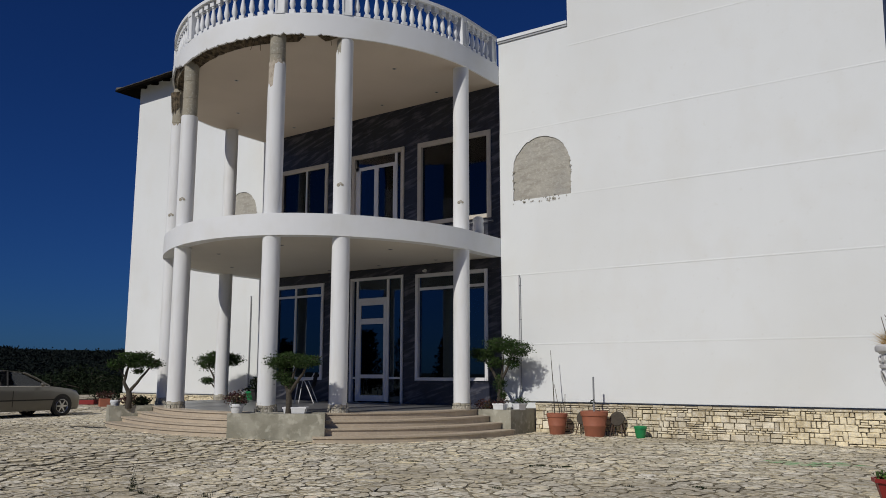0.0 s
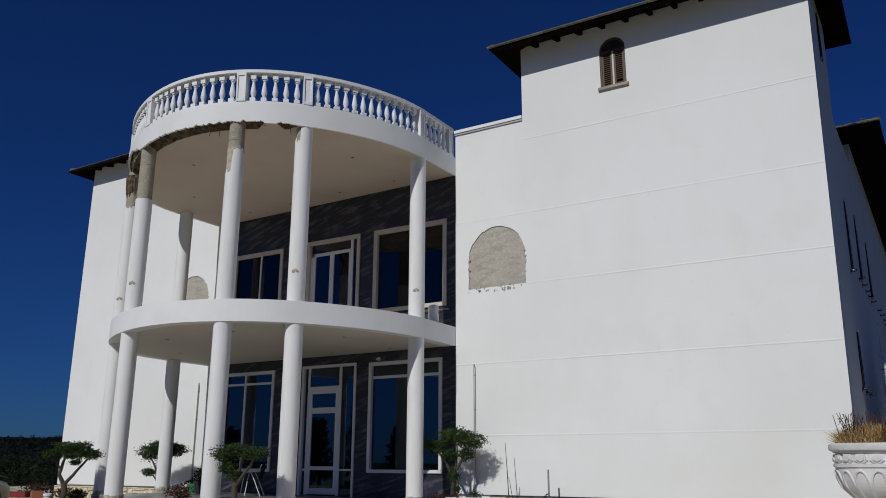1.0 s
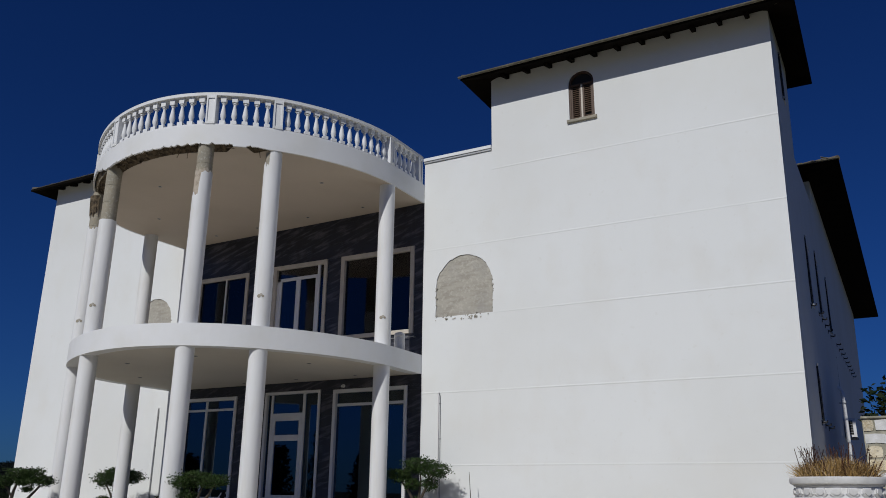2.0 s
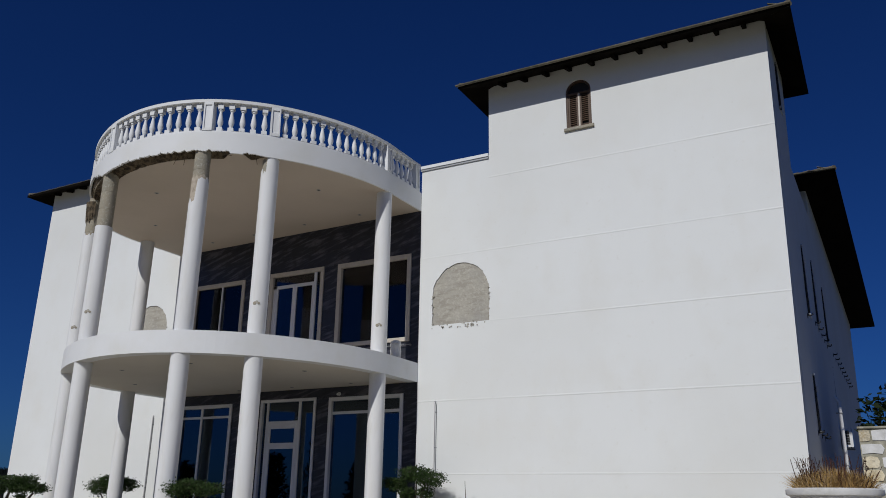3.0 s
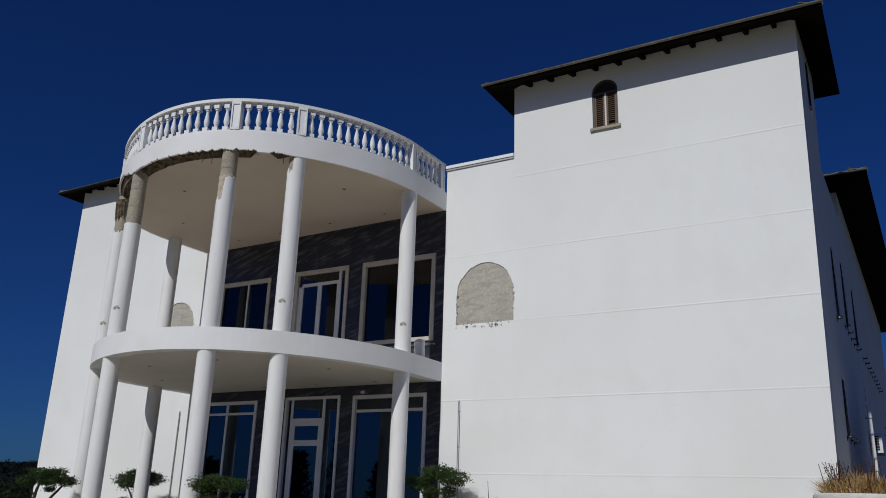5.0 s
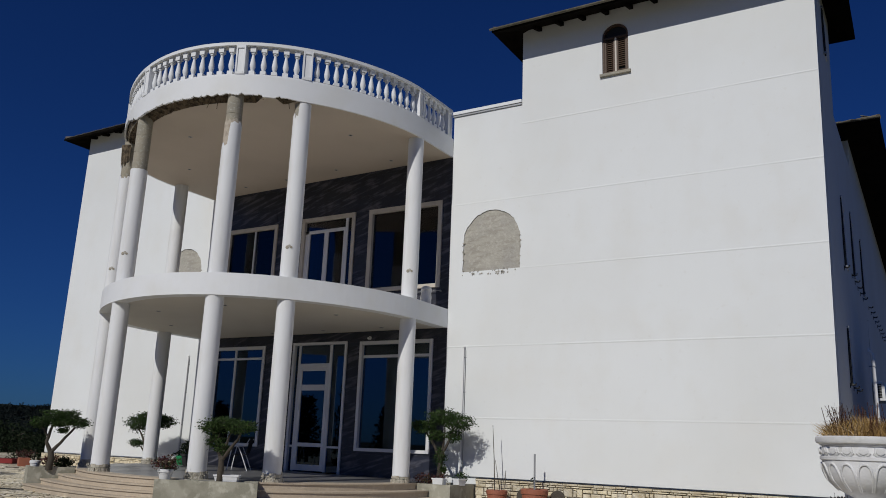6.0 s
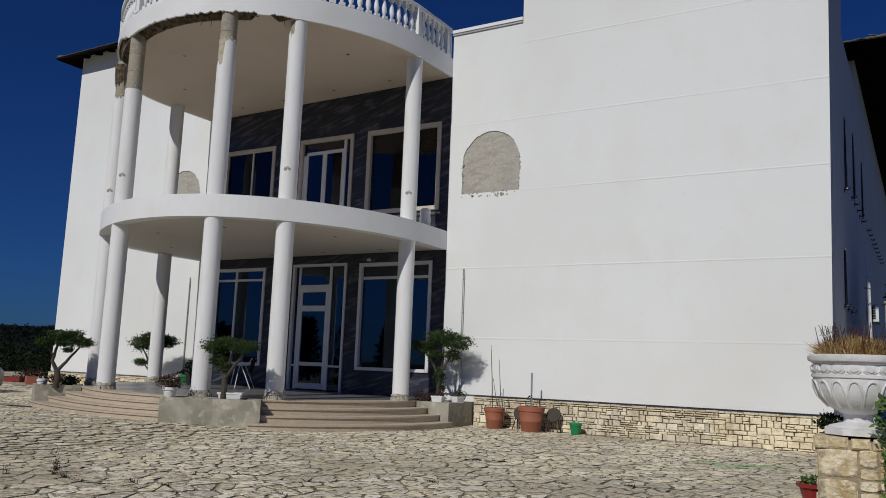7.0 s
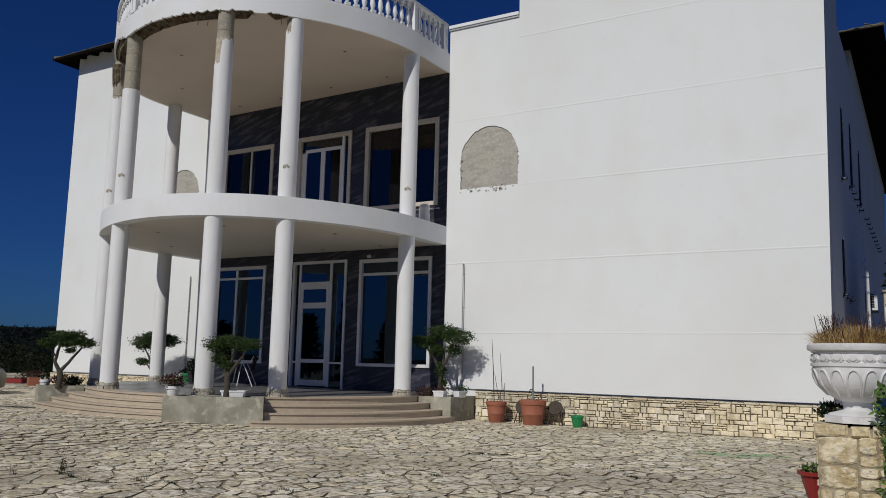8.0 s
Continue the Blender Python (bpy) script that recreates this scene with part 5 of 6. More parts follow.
ZT = PORCH + 0.03
x, y = around(-55.0, 0.40)
trough((x, y, ZT), 0.50, 0.20, 0.13, 30, "white plastic window box on the planter's edge")
x, y = around(-69.0, 0.42)
pot("flower_pot", "small white pot with a reddish plant on the planter's edge", (x, y, ZT), 0.16, 0.20, WHITEP, bands_=False)
shrub((x, y, ZT + 0.13), (0.30, 0.26, 0.18), 420, 0.055, REDLEAF, 41, "reddish leafy plant in a small white pot")
shrub((x - 0.1, y + 0.12, ZT + 0.10), (0.22, 0.2, 0.16), 240, 0.055, OLIVE, 42, "green leafy plant beside the reddish one")
trough((0.60, -1.15, 0.58), 0.30, 0.20, 0.16, 0, "small white plastic flower box on the grey planter")
trough((0.93, -0.75, 0.58), 0.28, 0.20, 0.16, 80, "small white plastic flower box on the grey planter")
shrub((0.52, -0.95, 0.55), (0.22, 0.18, 0.16), 260, 0.05, REDLEAF, 43, "purple-leaved plant in the grey planter")
shrub((0.88, -0.55, 0.58), (0.20, 0.18, 0.16), 260, 0.05, OLIVE, 44, "small green plant in the grey planter")
shrub((0.16, -1.12, 0.55), (0.34, 0.22, 0.15), 420, 0.06, REDLEAF, 45, "low purple-leaved plant in the grey planter")
x, y = around(-129.5, 0.98)
pot("flower_pot", "white flower pot on the corner of the olive planter", (x, y, PORCH + 0.01), 0.13, 0.18, WHITEP, bands_=False)
x, y = around(-128.5, 0.62)
shrub((x, y, PORCH + 0.02), (0.26, 0.26, 0.16), 360, 0.07, REDLEAF, 46, "low reddish plants under the old olive")
x, y = around(-127.5, 0.32)
shrub((x, y, PORCH + 0.02), (0.26, 0.26, 0.13), 380, 0.07, WOODLEAF, 47, "low dark green plants under the old olive")
shrub((-9.0, -0.55, PORCH + 0.1), (0.30, 0.26, 0.22), 380, 0.07, WOODLEAF, 48, "dark leafy plant on the porch by the white wall")
pot("flower_pot", "dark plant pot on the porch floor", (-8.0, -1.2, PORCH + 8.0 * FALL), 0.24, 0.34, RUBBER)
shrub((-8.0, -1.2, PORCH + 0.36), (0.30, 0.28, 0.22), 320, 0.08, WOODLEAF, 49, "dark leafy pot plant on the porch")
rocks = thing("rockery", "small rough stones lying in the planter", "stones", kind="stuff")
g = Geo()
rnd = random.Random(8)
for i in range(26):
    x, y = around(rnd.uniform(-69, -52), rnd.uniform(0.12, 0.42))
    s = rnd.uniform(0.04, 0.09)
    ps = [(x + s * math.cos(a) * rnd.uniform(0.7, 1.2), y + s * math.sin(a) * rnd.uniform(0.7, 1.2)) for a in np.linspace(0, 2 * math.pi, 8)[:-1]]
    g.slab(ps, ZT - 0.11, ZT - 0.05 + s * rnd.uniform(0.3, 0.9))
part("rocks", g, PLANTER, rocks)


def garden_chair(at, turn, label):
    c = thing("garden_chair", label, "chair", at=at, turn=turn, group="porch chairs")
    sl = Geo().box(-0.23, 0.23, -0.22, 0.22, 0.42, 0.44)
    part("seat", sl, RUBBER, c)
    part("backrest", Geo().add([(-0.22, 0.22, 0.46), (0.22, 0.22, 0.46), (0.22, 0.30, 0.84), (-0.22, 0.30, 0.84), (-0.22, 0.235, 0.46), (0.22, 0.235, 0.46), (0.22, 0.315, 0.84), (-0.22, 0.315, 0.84)],
                               [(0, 1, 2, 3), (7, 6, 5, 4), (0, 4, 5, 1), (1, 5, 6, 2), (2, 6, 7, 3), (3, 7, 4, 0)]), RUBBER, c)
    for s in (-1, 1):
        part("arm_frame", Geo().tube([(s * 0.25, -0.26, 0.0), (s * 0.25, -0.20, 0.40), (s * 0.25, -0.16, 0.62), (s * 0.25, -0.10, 0.65), (s * 0.25, 0.20, 0.66), (s * 0.25, 0.31, 0.86)], 0.013, 8), PIPEWHITE, c, "bent pale steel tube")
        part("rear_leg", Geo().tube([(s * 0.24, 0.30, 0.0), (s * 0.24, 0.12, 0.42), (s * 0.24, 0.02, 0.62)], 0.013, 8), PIPEWHITE, c)
    return c


garden_chair((-5.75, -1.45, PORCH + 5.75 * FALL), -60, "garden chair with dark seat and bent pale steel frame")


# ---- fixings on the front walls ----
def conduit(x, z0, z1, label, gap=0.05):
    c = thing("conduit", label, "pipe", at=(x, -0.001, 0))
    part("pipe", Geo().tube([(0, -0.03, z0), (0, -0.03, z1 - 0.04), (0.012, -0.03, z1), (0.035, -0.03, z1 - 0.01)], 0.017, 8), PIPEWHITE, c)
    part("cable", Geo().tube([(gap, -0.015, z0), (gap, -0.015, z1 - 0.1), (gap - 0.02, -0.015, z1 - 0.04)], 0.010, 6), METALGREY, c, "thin grey cable")
    for z in np.linspace(z0 + 0.3, z1 - 0.3, 4):
        part("clip", Geo().box(-0.028, gap + 0.02, -0.006, 0.0, z, z + 0.025), METALGREY, c)


conduit(0.55, 0.78, 4.08, "pale service pipe and cable clipped to the white wall")
conduit(-9.80, 0.80, 4.08, "pale service pipe and cable clipped to the white wall", 0.04)
lamp = thing("wall_camera", "tiny white fixture on the slate wall above a window", "fixture", at=(-2.54, 0.016, 4.42))
part("mount", Geo().lathe([(0.0, 0.0), (0.05, 0.0), (0.05, 0.03), (0.0, 0.03)], 16, caps=False), WHITEP, lamp, m=pose(0, 0, 0, 90, 0, 0))
part("head", Geo().tube([(0, -0.03, 0), (0, -0.10, -0.02)], [0.03, 0.035], 12), WHITEP, lamp)

# recessed ceiling lights
for z, spots in ((SOFF, ((-1.62, -2.7), (-1.75, -0.56), (-3.7, -0.62), (-5.7, -0.58), (-7.4, -0.6), (-5.6, -4.6), (-7.7, -2.7), (-3.6, -4.8))),
                 (SLAB0, ((-1.65, -2.75), (-1.8, -0.52), (-3.85, -0.5), (-5.8, -0.5), (-3.45, -4.8), (-5.9, -4.7), (-7.7, -2.7)))):
    for x, y in spots:
        c = thing("ceiling_light", "small unlit recessed ceiling light", "ceiling light", at=(x, y, z + (sag(x, y) if z == SOFF else 0.0)), group="recessed porch lights")
        part("ring", Geo().lathe([(0.035, -0.003), (0.055, -0.006), (0.06, 0.0), (0.06, 0.012), (0.035, 0.012)], 18, caps=False), METALGREY, c)
        part("lens", Geo().lathe([(0.0, -0.001), (0.034, -0.001), (0.034, 0.01), (0, 0.01)], 16, caps=False), BLACK, c)

# rods and wires hanging out of the broken slab edge
bars = thing("rebar", "rusty wires sticking out of the broken slab edge", "wire")
bars.matrix_basis = SAG
for th, dx, dz in ((-71, -0.28, -0.16), (-69, -0.15, -0.22), (-59, 0.25, -0.06), (-68, -0.26, -0.08), (-49, -0.06, -0.16), (-92, 0.12, -0.06)):
    x, y = around(th, -0.06)
    part("wire", Geo().tube([(x, y, SOFF + 0.06), (x + dx * 0.4, y + 0.05, SOFF + dz * 0.35), (x + dx, y + 0.12, SOFF + dz)], 0.008, 5), RUBBLE, bars)

# balcony things
owl = Geo().lathe([(0.0, 0.0), (0.13, 0.0), (0.145, 0.10), (0.15, 0.24), (0.135, 0.34), (0.15, 0.42), (0.135, 0.50), (0.06, 0.54), (0.0, 0.545)], 20, caps=False)
owl.lathe([(0.0, 0.02), (0.045, 0.015), (0.05, 0.0), (0.0, 0.0)], 12, at=(-0.06, -0.15, 0.42), caps=False).lathe([(0.0, 0.02), (0.045, 0.015), (0.05, 0.0), (0.0, 0.0)], 12, at=(0.06, -0.15, 0.42), caps=False)
whole("garden_statue", owl, URN, "small pale bird-shaped garden statue standing on the balcony", "statue", at=(-0.33, -0.62, SLAB1), turn=25, smooth=50)
rod = thing("balcony_rod", "thin metal safety rod across the balcony window", "rail", at=(0, 0, 0))
part("rod", Geo().tube([(-2.9, -0.06, 5.64), (-0.2, -0.06, 5.64)], 0.014, 8), METALGREY, rod)
for x in (-2.86, -0.24):
    part("bracket", Geo().box(x - 0.02, x + 0.02, -0.06, 0.018, 5.62, 5.66), METALGREY, rod)

# ---- tower window with shutters ----
win = thing("window_5", "small arched tower window with weathered brown louvred shutters", "window", kind="structure")
wx0, wx1, wz0, wz1 = 4.44, 5.14, 11.10, 12.50
part("window_sill", Geo().box(wx0 - 0.06, wx1 + 0.06, -0.07, 0.10, wz0 - 0.09, wz0 - 0.004, 0.01), CONCRETE, win, "grey stone sill")
oa = arch(wx0 + 0.004, wx1 - 0.004, wz0, wz1 - 0.004)
ia = arch(wx0 + 0.05, wx1 - 0.05, wz0 + 0.02, wz1 - 0.05)
g = Geo()
n = len(oa)
v = [(x, 0.03, z) for x, z in oa] + [(x, 0.03, z) for x, z in ia] + [(x, 0.11, z) for x, z in oa] + [(x, 0.11, z) for x, z in ia]
f = []
for i in range(n - 1):
    f += [(i, i + 1, n + i + 1, n + i), (2 * n + i, 2 * n + i + 1, i + 1, i), (n + i, n + i + 1, 3 * n + i + 1, 3 * n + i)]
part("window_frame", g.add(v, f), SHUTTER, win)
part("mullion", Geo().box(4.765, 4.815, 0.035, 0.10, wz0, 12.13, 0.006), TRIM, win, "bleached grey centre post")
part("transom", Geo().box(wx0 + 0.05, wx1 - 0.05, 0.035, 0.10, 12.10, 12.15, 0.006), SHUTTER, win)
for a, b in ((wx0 + 0.052, 4.763), (4.817, wx1 - 0.052)):
    leaf = part("shutter", Geo().box(a, a + 0.045, 0.045, 0.085, wz0 + 0.02, 12.09).box(b - 0.045, b, 0.045, 0.085, wz0 + 0.02, 12.09), SHUTTER, win, "faded brown shutter leaf")
    for i in range(17):
        z = wz0 + 0.06 + i * 0.058
        if b > 4.9 and i == 1:
            continue
        q = [(a + 0.046, 0.05, z), (b - 0.046, 0.05, z), (b - 0.046, 0.085, z + 0.045), (a + 0.046, 0.085, z + 0.045)]
        part("slat", Geo().add(q + [(x, y + 0.007, w - 0.004) for x, y, w in q], [(0, 1, 2, 3), (7, 6, 5, 4), (0, 4, 5, 1), (1, 5, 6, 2), (2, 6, 7, 3), (3, 7, 4, 0)]), SHUTTER, leaf)
part("pane", Geo().panel(arch(wx0 + 0.02, wx1 - 0.02, wz0 + 0.01, wz1 - 0.02), 0.112, 0.118), BLACK, win, "black fanlight above the shutters")

# ---- side wall fittings ----
SIDE = pose(WR, 0, 0, 0, 0, SPLAY)


def on_side(ob, y, z):
    ob.matrix_basis = SIDE @ pose(lean(z), y, z)
    return ob


for i, (y0, y1, z0, z1) in enumerate(SIDE_OPEN):
    w = on_side(thing("window_%d" % (6 + i), "narrow shuttered window in the shaded side wall", "window", kind="structure"), y0, z0)
    W, H = y1 - y0, z1 - z0
    g = Geo().box(-0.14, 0.012, 0, 0.07, 0, H).box(-0.14, 0.012, W - 0.07, W, 0, H).box(-0.14, 0.012, 0.072, W - 0.072, H - 0.07, H).box(-0.14, 0.03, 0.072, W - 0.072, 0, 0.06)
    part("window_frame", g, FRAME, w)
    part("pane", Geo().box(-0.09, -0.08, 0.05, W - 0.05, 0.04, H - 0.05), GLASS, w)
    part("guide", Geo().tube([(0.03, -0.06, -0.1), (0.03, -0.06, H + 0.1)], 0.02, 6), BLACK, w, "dark shutter guide rail")
    part("guide", Geo().tube([(0.03, 0.10, -0.1), (0.03, 0.10, H + 0.1)], 0.02, 6), BLACK, w, "dark shutter guide rail")
    for z in (-0.12, H + 0.08):
        part("guide_end", Geo().box(0.0, 0.07, -0.09, -0.03, z, z + 0.05), METALGREY, w)
for y, z in [(3.3, 6.2)] + [(5.6 + 0.95 * i, 6.45) for i in range(5)] + [(12.0 + 1.1 * i, 6.6) for i in range(9)] + [(2.85, 3.25), (3.8, 3.25), (4.75, 3.25)]:
    br = on_side(thing("wall_bracket", "small black iron hook on the side wall", "bracket", group="iron wall hooks"), y, z)
    part("plate", Geo().box(0.0, 0.012, -0.04, 0.04, -0.06, 0.06), BLACK, br)
    part("hook", Geo().tube([(0.01, 0, 0.02), (0.09, 0.0, 0.0), (0.13, 0.0, 0.02), (0.13, 0.0, 0.06)], 0.020, 6), BLACK, br)
dp = on_side(thing("downpipe", "white plastic downpipe on the side wall", "pipe"), 10.0, 0)
part("pipe", Geo().tube([(0.20, 0, 0.0), (0.20, 0, 4.78), (0.06, 0, 4.95)], 0.06, 12), PIPEWHITE, dp, smooth=50)
for z in (1.2, 2.8, 4.4):
    part("clamp", Geo().box(0.0, 0.27, -0.075, 0.075, z, z + 0.03), METALGREY, dp)
dp2 = on_side(thing("downpipe", "thin grey downpipe running up to the eave", "pipe"), 11.0, 0)
part("pipe", Geo().tube([(0.06, 0, 5.0), (0.06, 0, 11.2)], 0.045, 10), METALGREY, dp2, smooth=50)
for z in (6.0, 8.2, 10.4):
    part("clamp", Geo().box(0.0, 0.12, -0.06, 0.06, z, z + 0.03), METALGREY, dp2)
ac = on_side(thing("air_conditioner", "white outdoor air conditioning unit on the side wall", "air conditioner"), 10.9, 3.42)
part("casing", Geo().box(0.03, 0.36, 0.0, 0.85, 0.0, 0.60), WHITEP, ac)
part("grille_recess", Geo().box(0.10, 0.27, -0.012, -0.002, 0.08, 0.52), BLACK, ac, "dark ventilation grille")
for i in range(5):
    part("slat", Geo().box(0.10, 0.27, -0.022, -0.013, 0.13 + 0.085 * i, 0.142 + 0.085 * i), METALGREY, ac)
for y in (0.15, 0.7):
    part("bracket", Geo().box(0.0, 0.36, y, y + 0.04, -0.05, -0.002), METALGREY, ac)

# ---- gate pillar with its urn ----
PX, PY, PH, PT = 10.456, -11.62, 0.265, 1.095
pil = thing("gate_pillar", "square pillar of rough cream stones with wide mortar joints", "pillar", at=(PX, PY, 0))
part("core", Geo().box(-PH - 0.002, PH + 0.002, -PH - 0.002, PH + 0.002, 0.0, PT - 0.03), PILLARMORTAR, pil, "sandy mortar core")
rnd = random.Random(83)


def rubble_stone(a, b, c, d, front, face):
    """One rough stone in the span a..b, c..d: a wavering outline, a bulging, chipped face."""
    mx, mz, hx, hz = (a + b) / 2, (c + d) / 2, (b - a) / 2, (d - c) / 2
    n, v = 14, []
    ring_ = []
    for k in range(n):
        th = 2 * math.pi * (k + 0.5) / n
        cs, sn = math.cos(th), math.sin(th)
        s = 1 / max(abs(cs), abs(sn)) * rnd.uniform(0.93, 1.04)
        s = min(s, 1.40)
        ring_.append((mx + hx * max(-1, min(1, cs * s)), mz + hz * max(-1, min(1, sn * s))))
    v += [(x, -PH + 0.05, z) for x, z in ring_]
    v += [(x, -PH - front * 0.45, z) for x, z in ring_]
    v += [(mx + (x - mx) * 0.90, -PH - front * rnd.uniform(0.7, 1.2), mz + (z - mz) * 0.86) for x, z in ring_]
    v += [(mx + (x - mx) * 0.45, -PH - front * rnd.uniform(0.8, 1.25), mz + (z - mz) * 0.42) for x, z in ring_]
    f = [tuple(range(3 * n, 4 * n))]
    for r in range(3):
        f += [(r * n + k, r * n + (k + 1) % n, (r + 1) * n + (k + 1) % n, (r + 1) * n + k) for k in range(n)]
    return Geo().add(v, f)


for face in range(4):
    z = 0.0
    spans = []
    while z < PT - 0.13:
        hgt = min(rnd.choice((0.06, 0.13, 0.17, 0.19)), PT - 0.085 - z)
        if PT - 0.085 - z - hgt < 0.05:
            hgt = PT - 0.085 - z
        x = -PH
        while x < PH - 0.01:
            w = min(rnd.choice((0.09, 0.13, 0.16, 0.27)), PH - x)
            if PH - x - w < 0.07:
                w = PH - x
            if w < 0.15 and hgt > 0.15:
                k = z + hgt * rnd.uniform(0.35, 0.65)
                spans += [(x, x + w, z, k), (x, x + w, k, z + hgt)]
            else:
                spans.append((x, x + w, z, z + hgt))
            x += w
        z += hgt
    for a, b, c, d in spans:
        part("stone", rubble_stone(a + 0.006, b - 0.006, c + 0.006, d - 0.006, rnd.uniform(0.010, 0.017), face), PILLARSTONE, pil, m=pose(0, 0, 0, 0, 0, 90 * face))
xs = (-PH - 0.03, -0.05, 0.10, PH + 0.03)
for a, b in zip(xs, xs[1:]):
    for j in range(2):
        gg = Geo().box(a + 0.009, b - 0.009, -PH - 0.03 + j * (PH + 0.03) + 0.006, -PH - 0.03 + (j + 1) * (PH + 0.03) - 0.006, PT - 0.085 + rnd.uniform(-0.01, 0.012), PT - rnd.uniform(0.0, 0.012), 0.014)
        gg.v = [(x + 0.016 * noise.noise((x * 14, z * 14, 1.5)), y + 0.02 * noise.noise((x * 16, z * 16, 4.0)), z + 0.014 * noise.noise((x * 17, y * 17, 8.5)) - 0.006) for x, y, z in gg.v]
        part("cap_stone", gg, PILLARSTONE, pil)

urn = thing("garden_urn", "large white cast-stone urn with carved petals on the pillar", "urn", at=(PX, PY, PT))
urn.scale = (1.0, 1.0, 0.94)
part("plinth", Geo().slab([(s * math.cos(a), s * math.sin(a)) for s, a in ((0.245, radians(22.5 + 45 * k)) for k in range(8))], 0.0, 0.055), URN, urn)
part("plinth_slope", Geo().lathe([(0.215, 0.056), (0.205, 0.068), (0.125, 0.092), (0.105, 0.10)], 32), URN, urn, smooth=40)
prof = [(0.105, 0.10), (0.10, 0.13), (0.112, 0.165), (0.15, 0.185), (0.215, 0.225), (0.268, 0.285), (0.298, 0.36), (0.306, 0.42), (0.306, 0.445), (0.318, 0.450), (0.318, 0.472), (0.300, 0.478), (0.298, 0.555), (0.312, 0.560),
        (0.316, 0.570), (0.336, 0.578), (0.342, 0.595), (0.340, 0.620), (0.325, 0.632), (0.29, 0.632), (0.28, 0.60), (0.0, 0.58)]
part("bowl", Geo().lathe(prof, 72, caps=False), URN, urn, smooth=32)


def bowl_r(z):
    for (r0, z0), (r1, z1) in zip(prof, prof[1:]):
        if z0 <= z <= z1 and z1 > z0:
            return r0 + (r1 - r0) * (z - z0) / (z1 - z0)
    return 0.3


N = 16
for k in range(N):
    a0 = 2 * math.pi * k / N
    path = []
    for i in range(17):
        s = i / 16
        u = -math.cos(math.pi * s)
        z = 0.215 + 0.205 * math.sin(math.pi * s) ** 0.55
        a = a0 + u * math.pi / N * 0.88
        r = bowl_r(z) + 0.004
        path.append((r * math.cos(a), r * math.sin(a), z))
    part("petal", Geo().tube(path, 0.0085, 6), URN, urn, smooth=60)
hexa = [(-0.037, -0.010), (-0.024, -0.024), (0.0, -0.037), (0.024, -0.024), (0.037, -0.010), (0.034, 0.012), (0.030, 0.032), (-0.030, 0.032), (-0.034, 0.012)]
plaq = Geo().panel(hexa, -0.010, 0.008)
plaq.panel([(0.72 * x, 0.72 * z) for x, z in hexa], -0.019, -0.011)
plaq.tube([(1.22 * x, -0.004, 1.12 * z) for x, z in hexa[:5]], 0.0055, 6)
plaq = plaq.mesh("rosette", URN)
for k in range(18):
    a = 360 * (k + 0.5) / 18
    part("rosette", plaq, None, urn, m=pose(0.301 * math.cos(radians(a)), 0.301 * math.sin(radians(a)), 0.516, 0, 0, a + 90))

grass = thing("dry_grass", "dense dry straw-coloured grass filling the urn", "grass", at=(PX, PY, PT + 0.54), kind="stuff")
g = Geo()
rnd = random.Random(5)
for i in range(3600):
    r, a = 0.262 * math.sqrt(rnd.random()), rnd.uniform(0, 2 * math.pi)
    x, y = r * math.cos(a), r * math.sin(a)
    bend = Vector((x * 0.14 + rnd.gauss(0, 0.055), y * 0.14 + rnd.gauss(0, 0.055), 0))
    h = rnd.uniform(0.09, 0.24) * (1.08 - 0.45 * r / 0.285)
    w = rnd.uniform(0.0022, 0.005)
    d = Vector((math.sin(a * 3 + i), math.cos(a * 5 + i), 0)).normalized() * w
    b, m_, t_ = Vector((x, y, 0)), Vector((x, y, h * 0.6)) + bend * 0.35, Vector((x, y, h)) + bend
    g.add([b - d, b + d, m_ + d * 0.8, t_, m_ - d * 0.8], [(0, 1, 2, 4), (4, 2, 3)])
part("blades", g, STRAW, grass)
g = Geo()
for i in range(150):
    r, a = 0.25 * math.sqrt(rnd.random()), rnd.uniform(0, 2 * math.pi)
    b = Vector((r * math.cos(a), r * math.sin(a), 0))
    t_ = b * 1.12 + Vector((rnd.gauss(0, 0.05), rnd.gauss(0, 0.05), rnd.uniform(0.10, 0.30)))
    d = Vector((rnd.uniform(-1, 1), rnd.uniform(-1, 1), 0)).normalized() * 0.004
    g.add([b - d, b + d, t_ + d * 0.6, t_ - d * 0.6], [(0, 1, 2, 3)])
part("stalks", g, DRYSTALK, grass, "dark reddish dead stalks")
g = Geo()
for i in range(7):
    a = rnd.uniform(0, 6.28)
    b = (0.17 * math.cos(a), 0.2 * math.sin(a))
    t_ = (b[0] * 1.5, b[1] * 1.5, rnd.uniform(0.20, 0.27))
    g.tube([(b[0], b[1], 0), t_], [0.003, 0.002], 4)
    leaf_cloud(g, (t_[0], t_[1], t_[2] - 0.02), (0.014, 0.014, 0.045), 16, 0.018, rnd)
part("seed_heads", g, SHUTTER, grass, "brown dry seed heads")

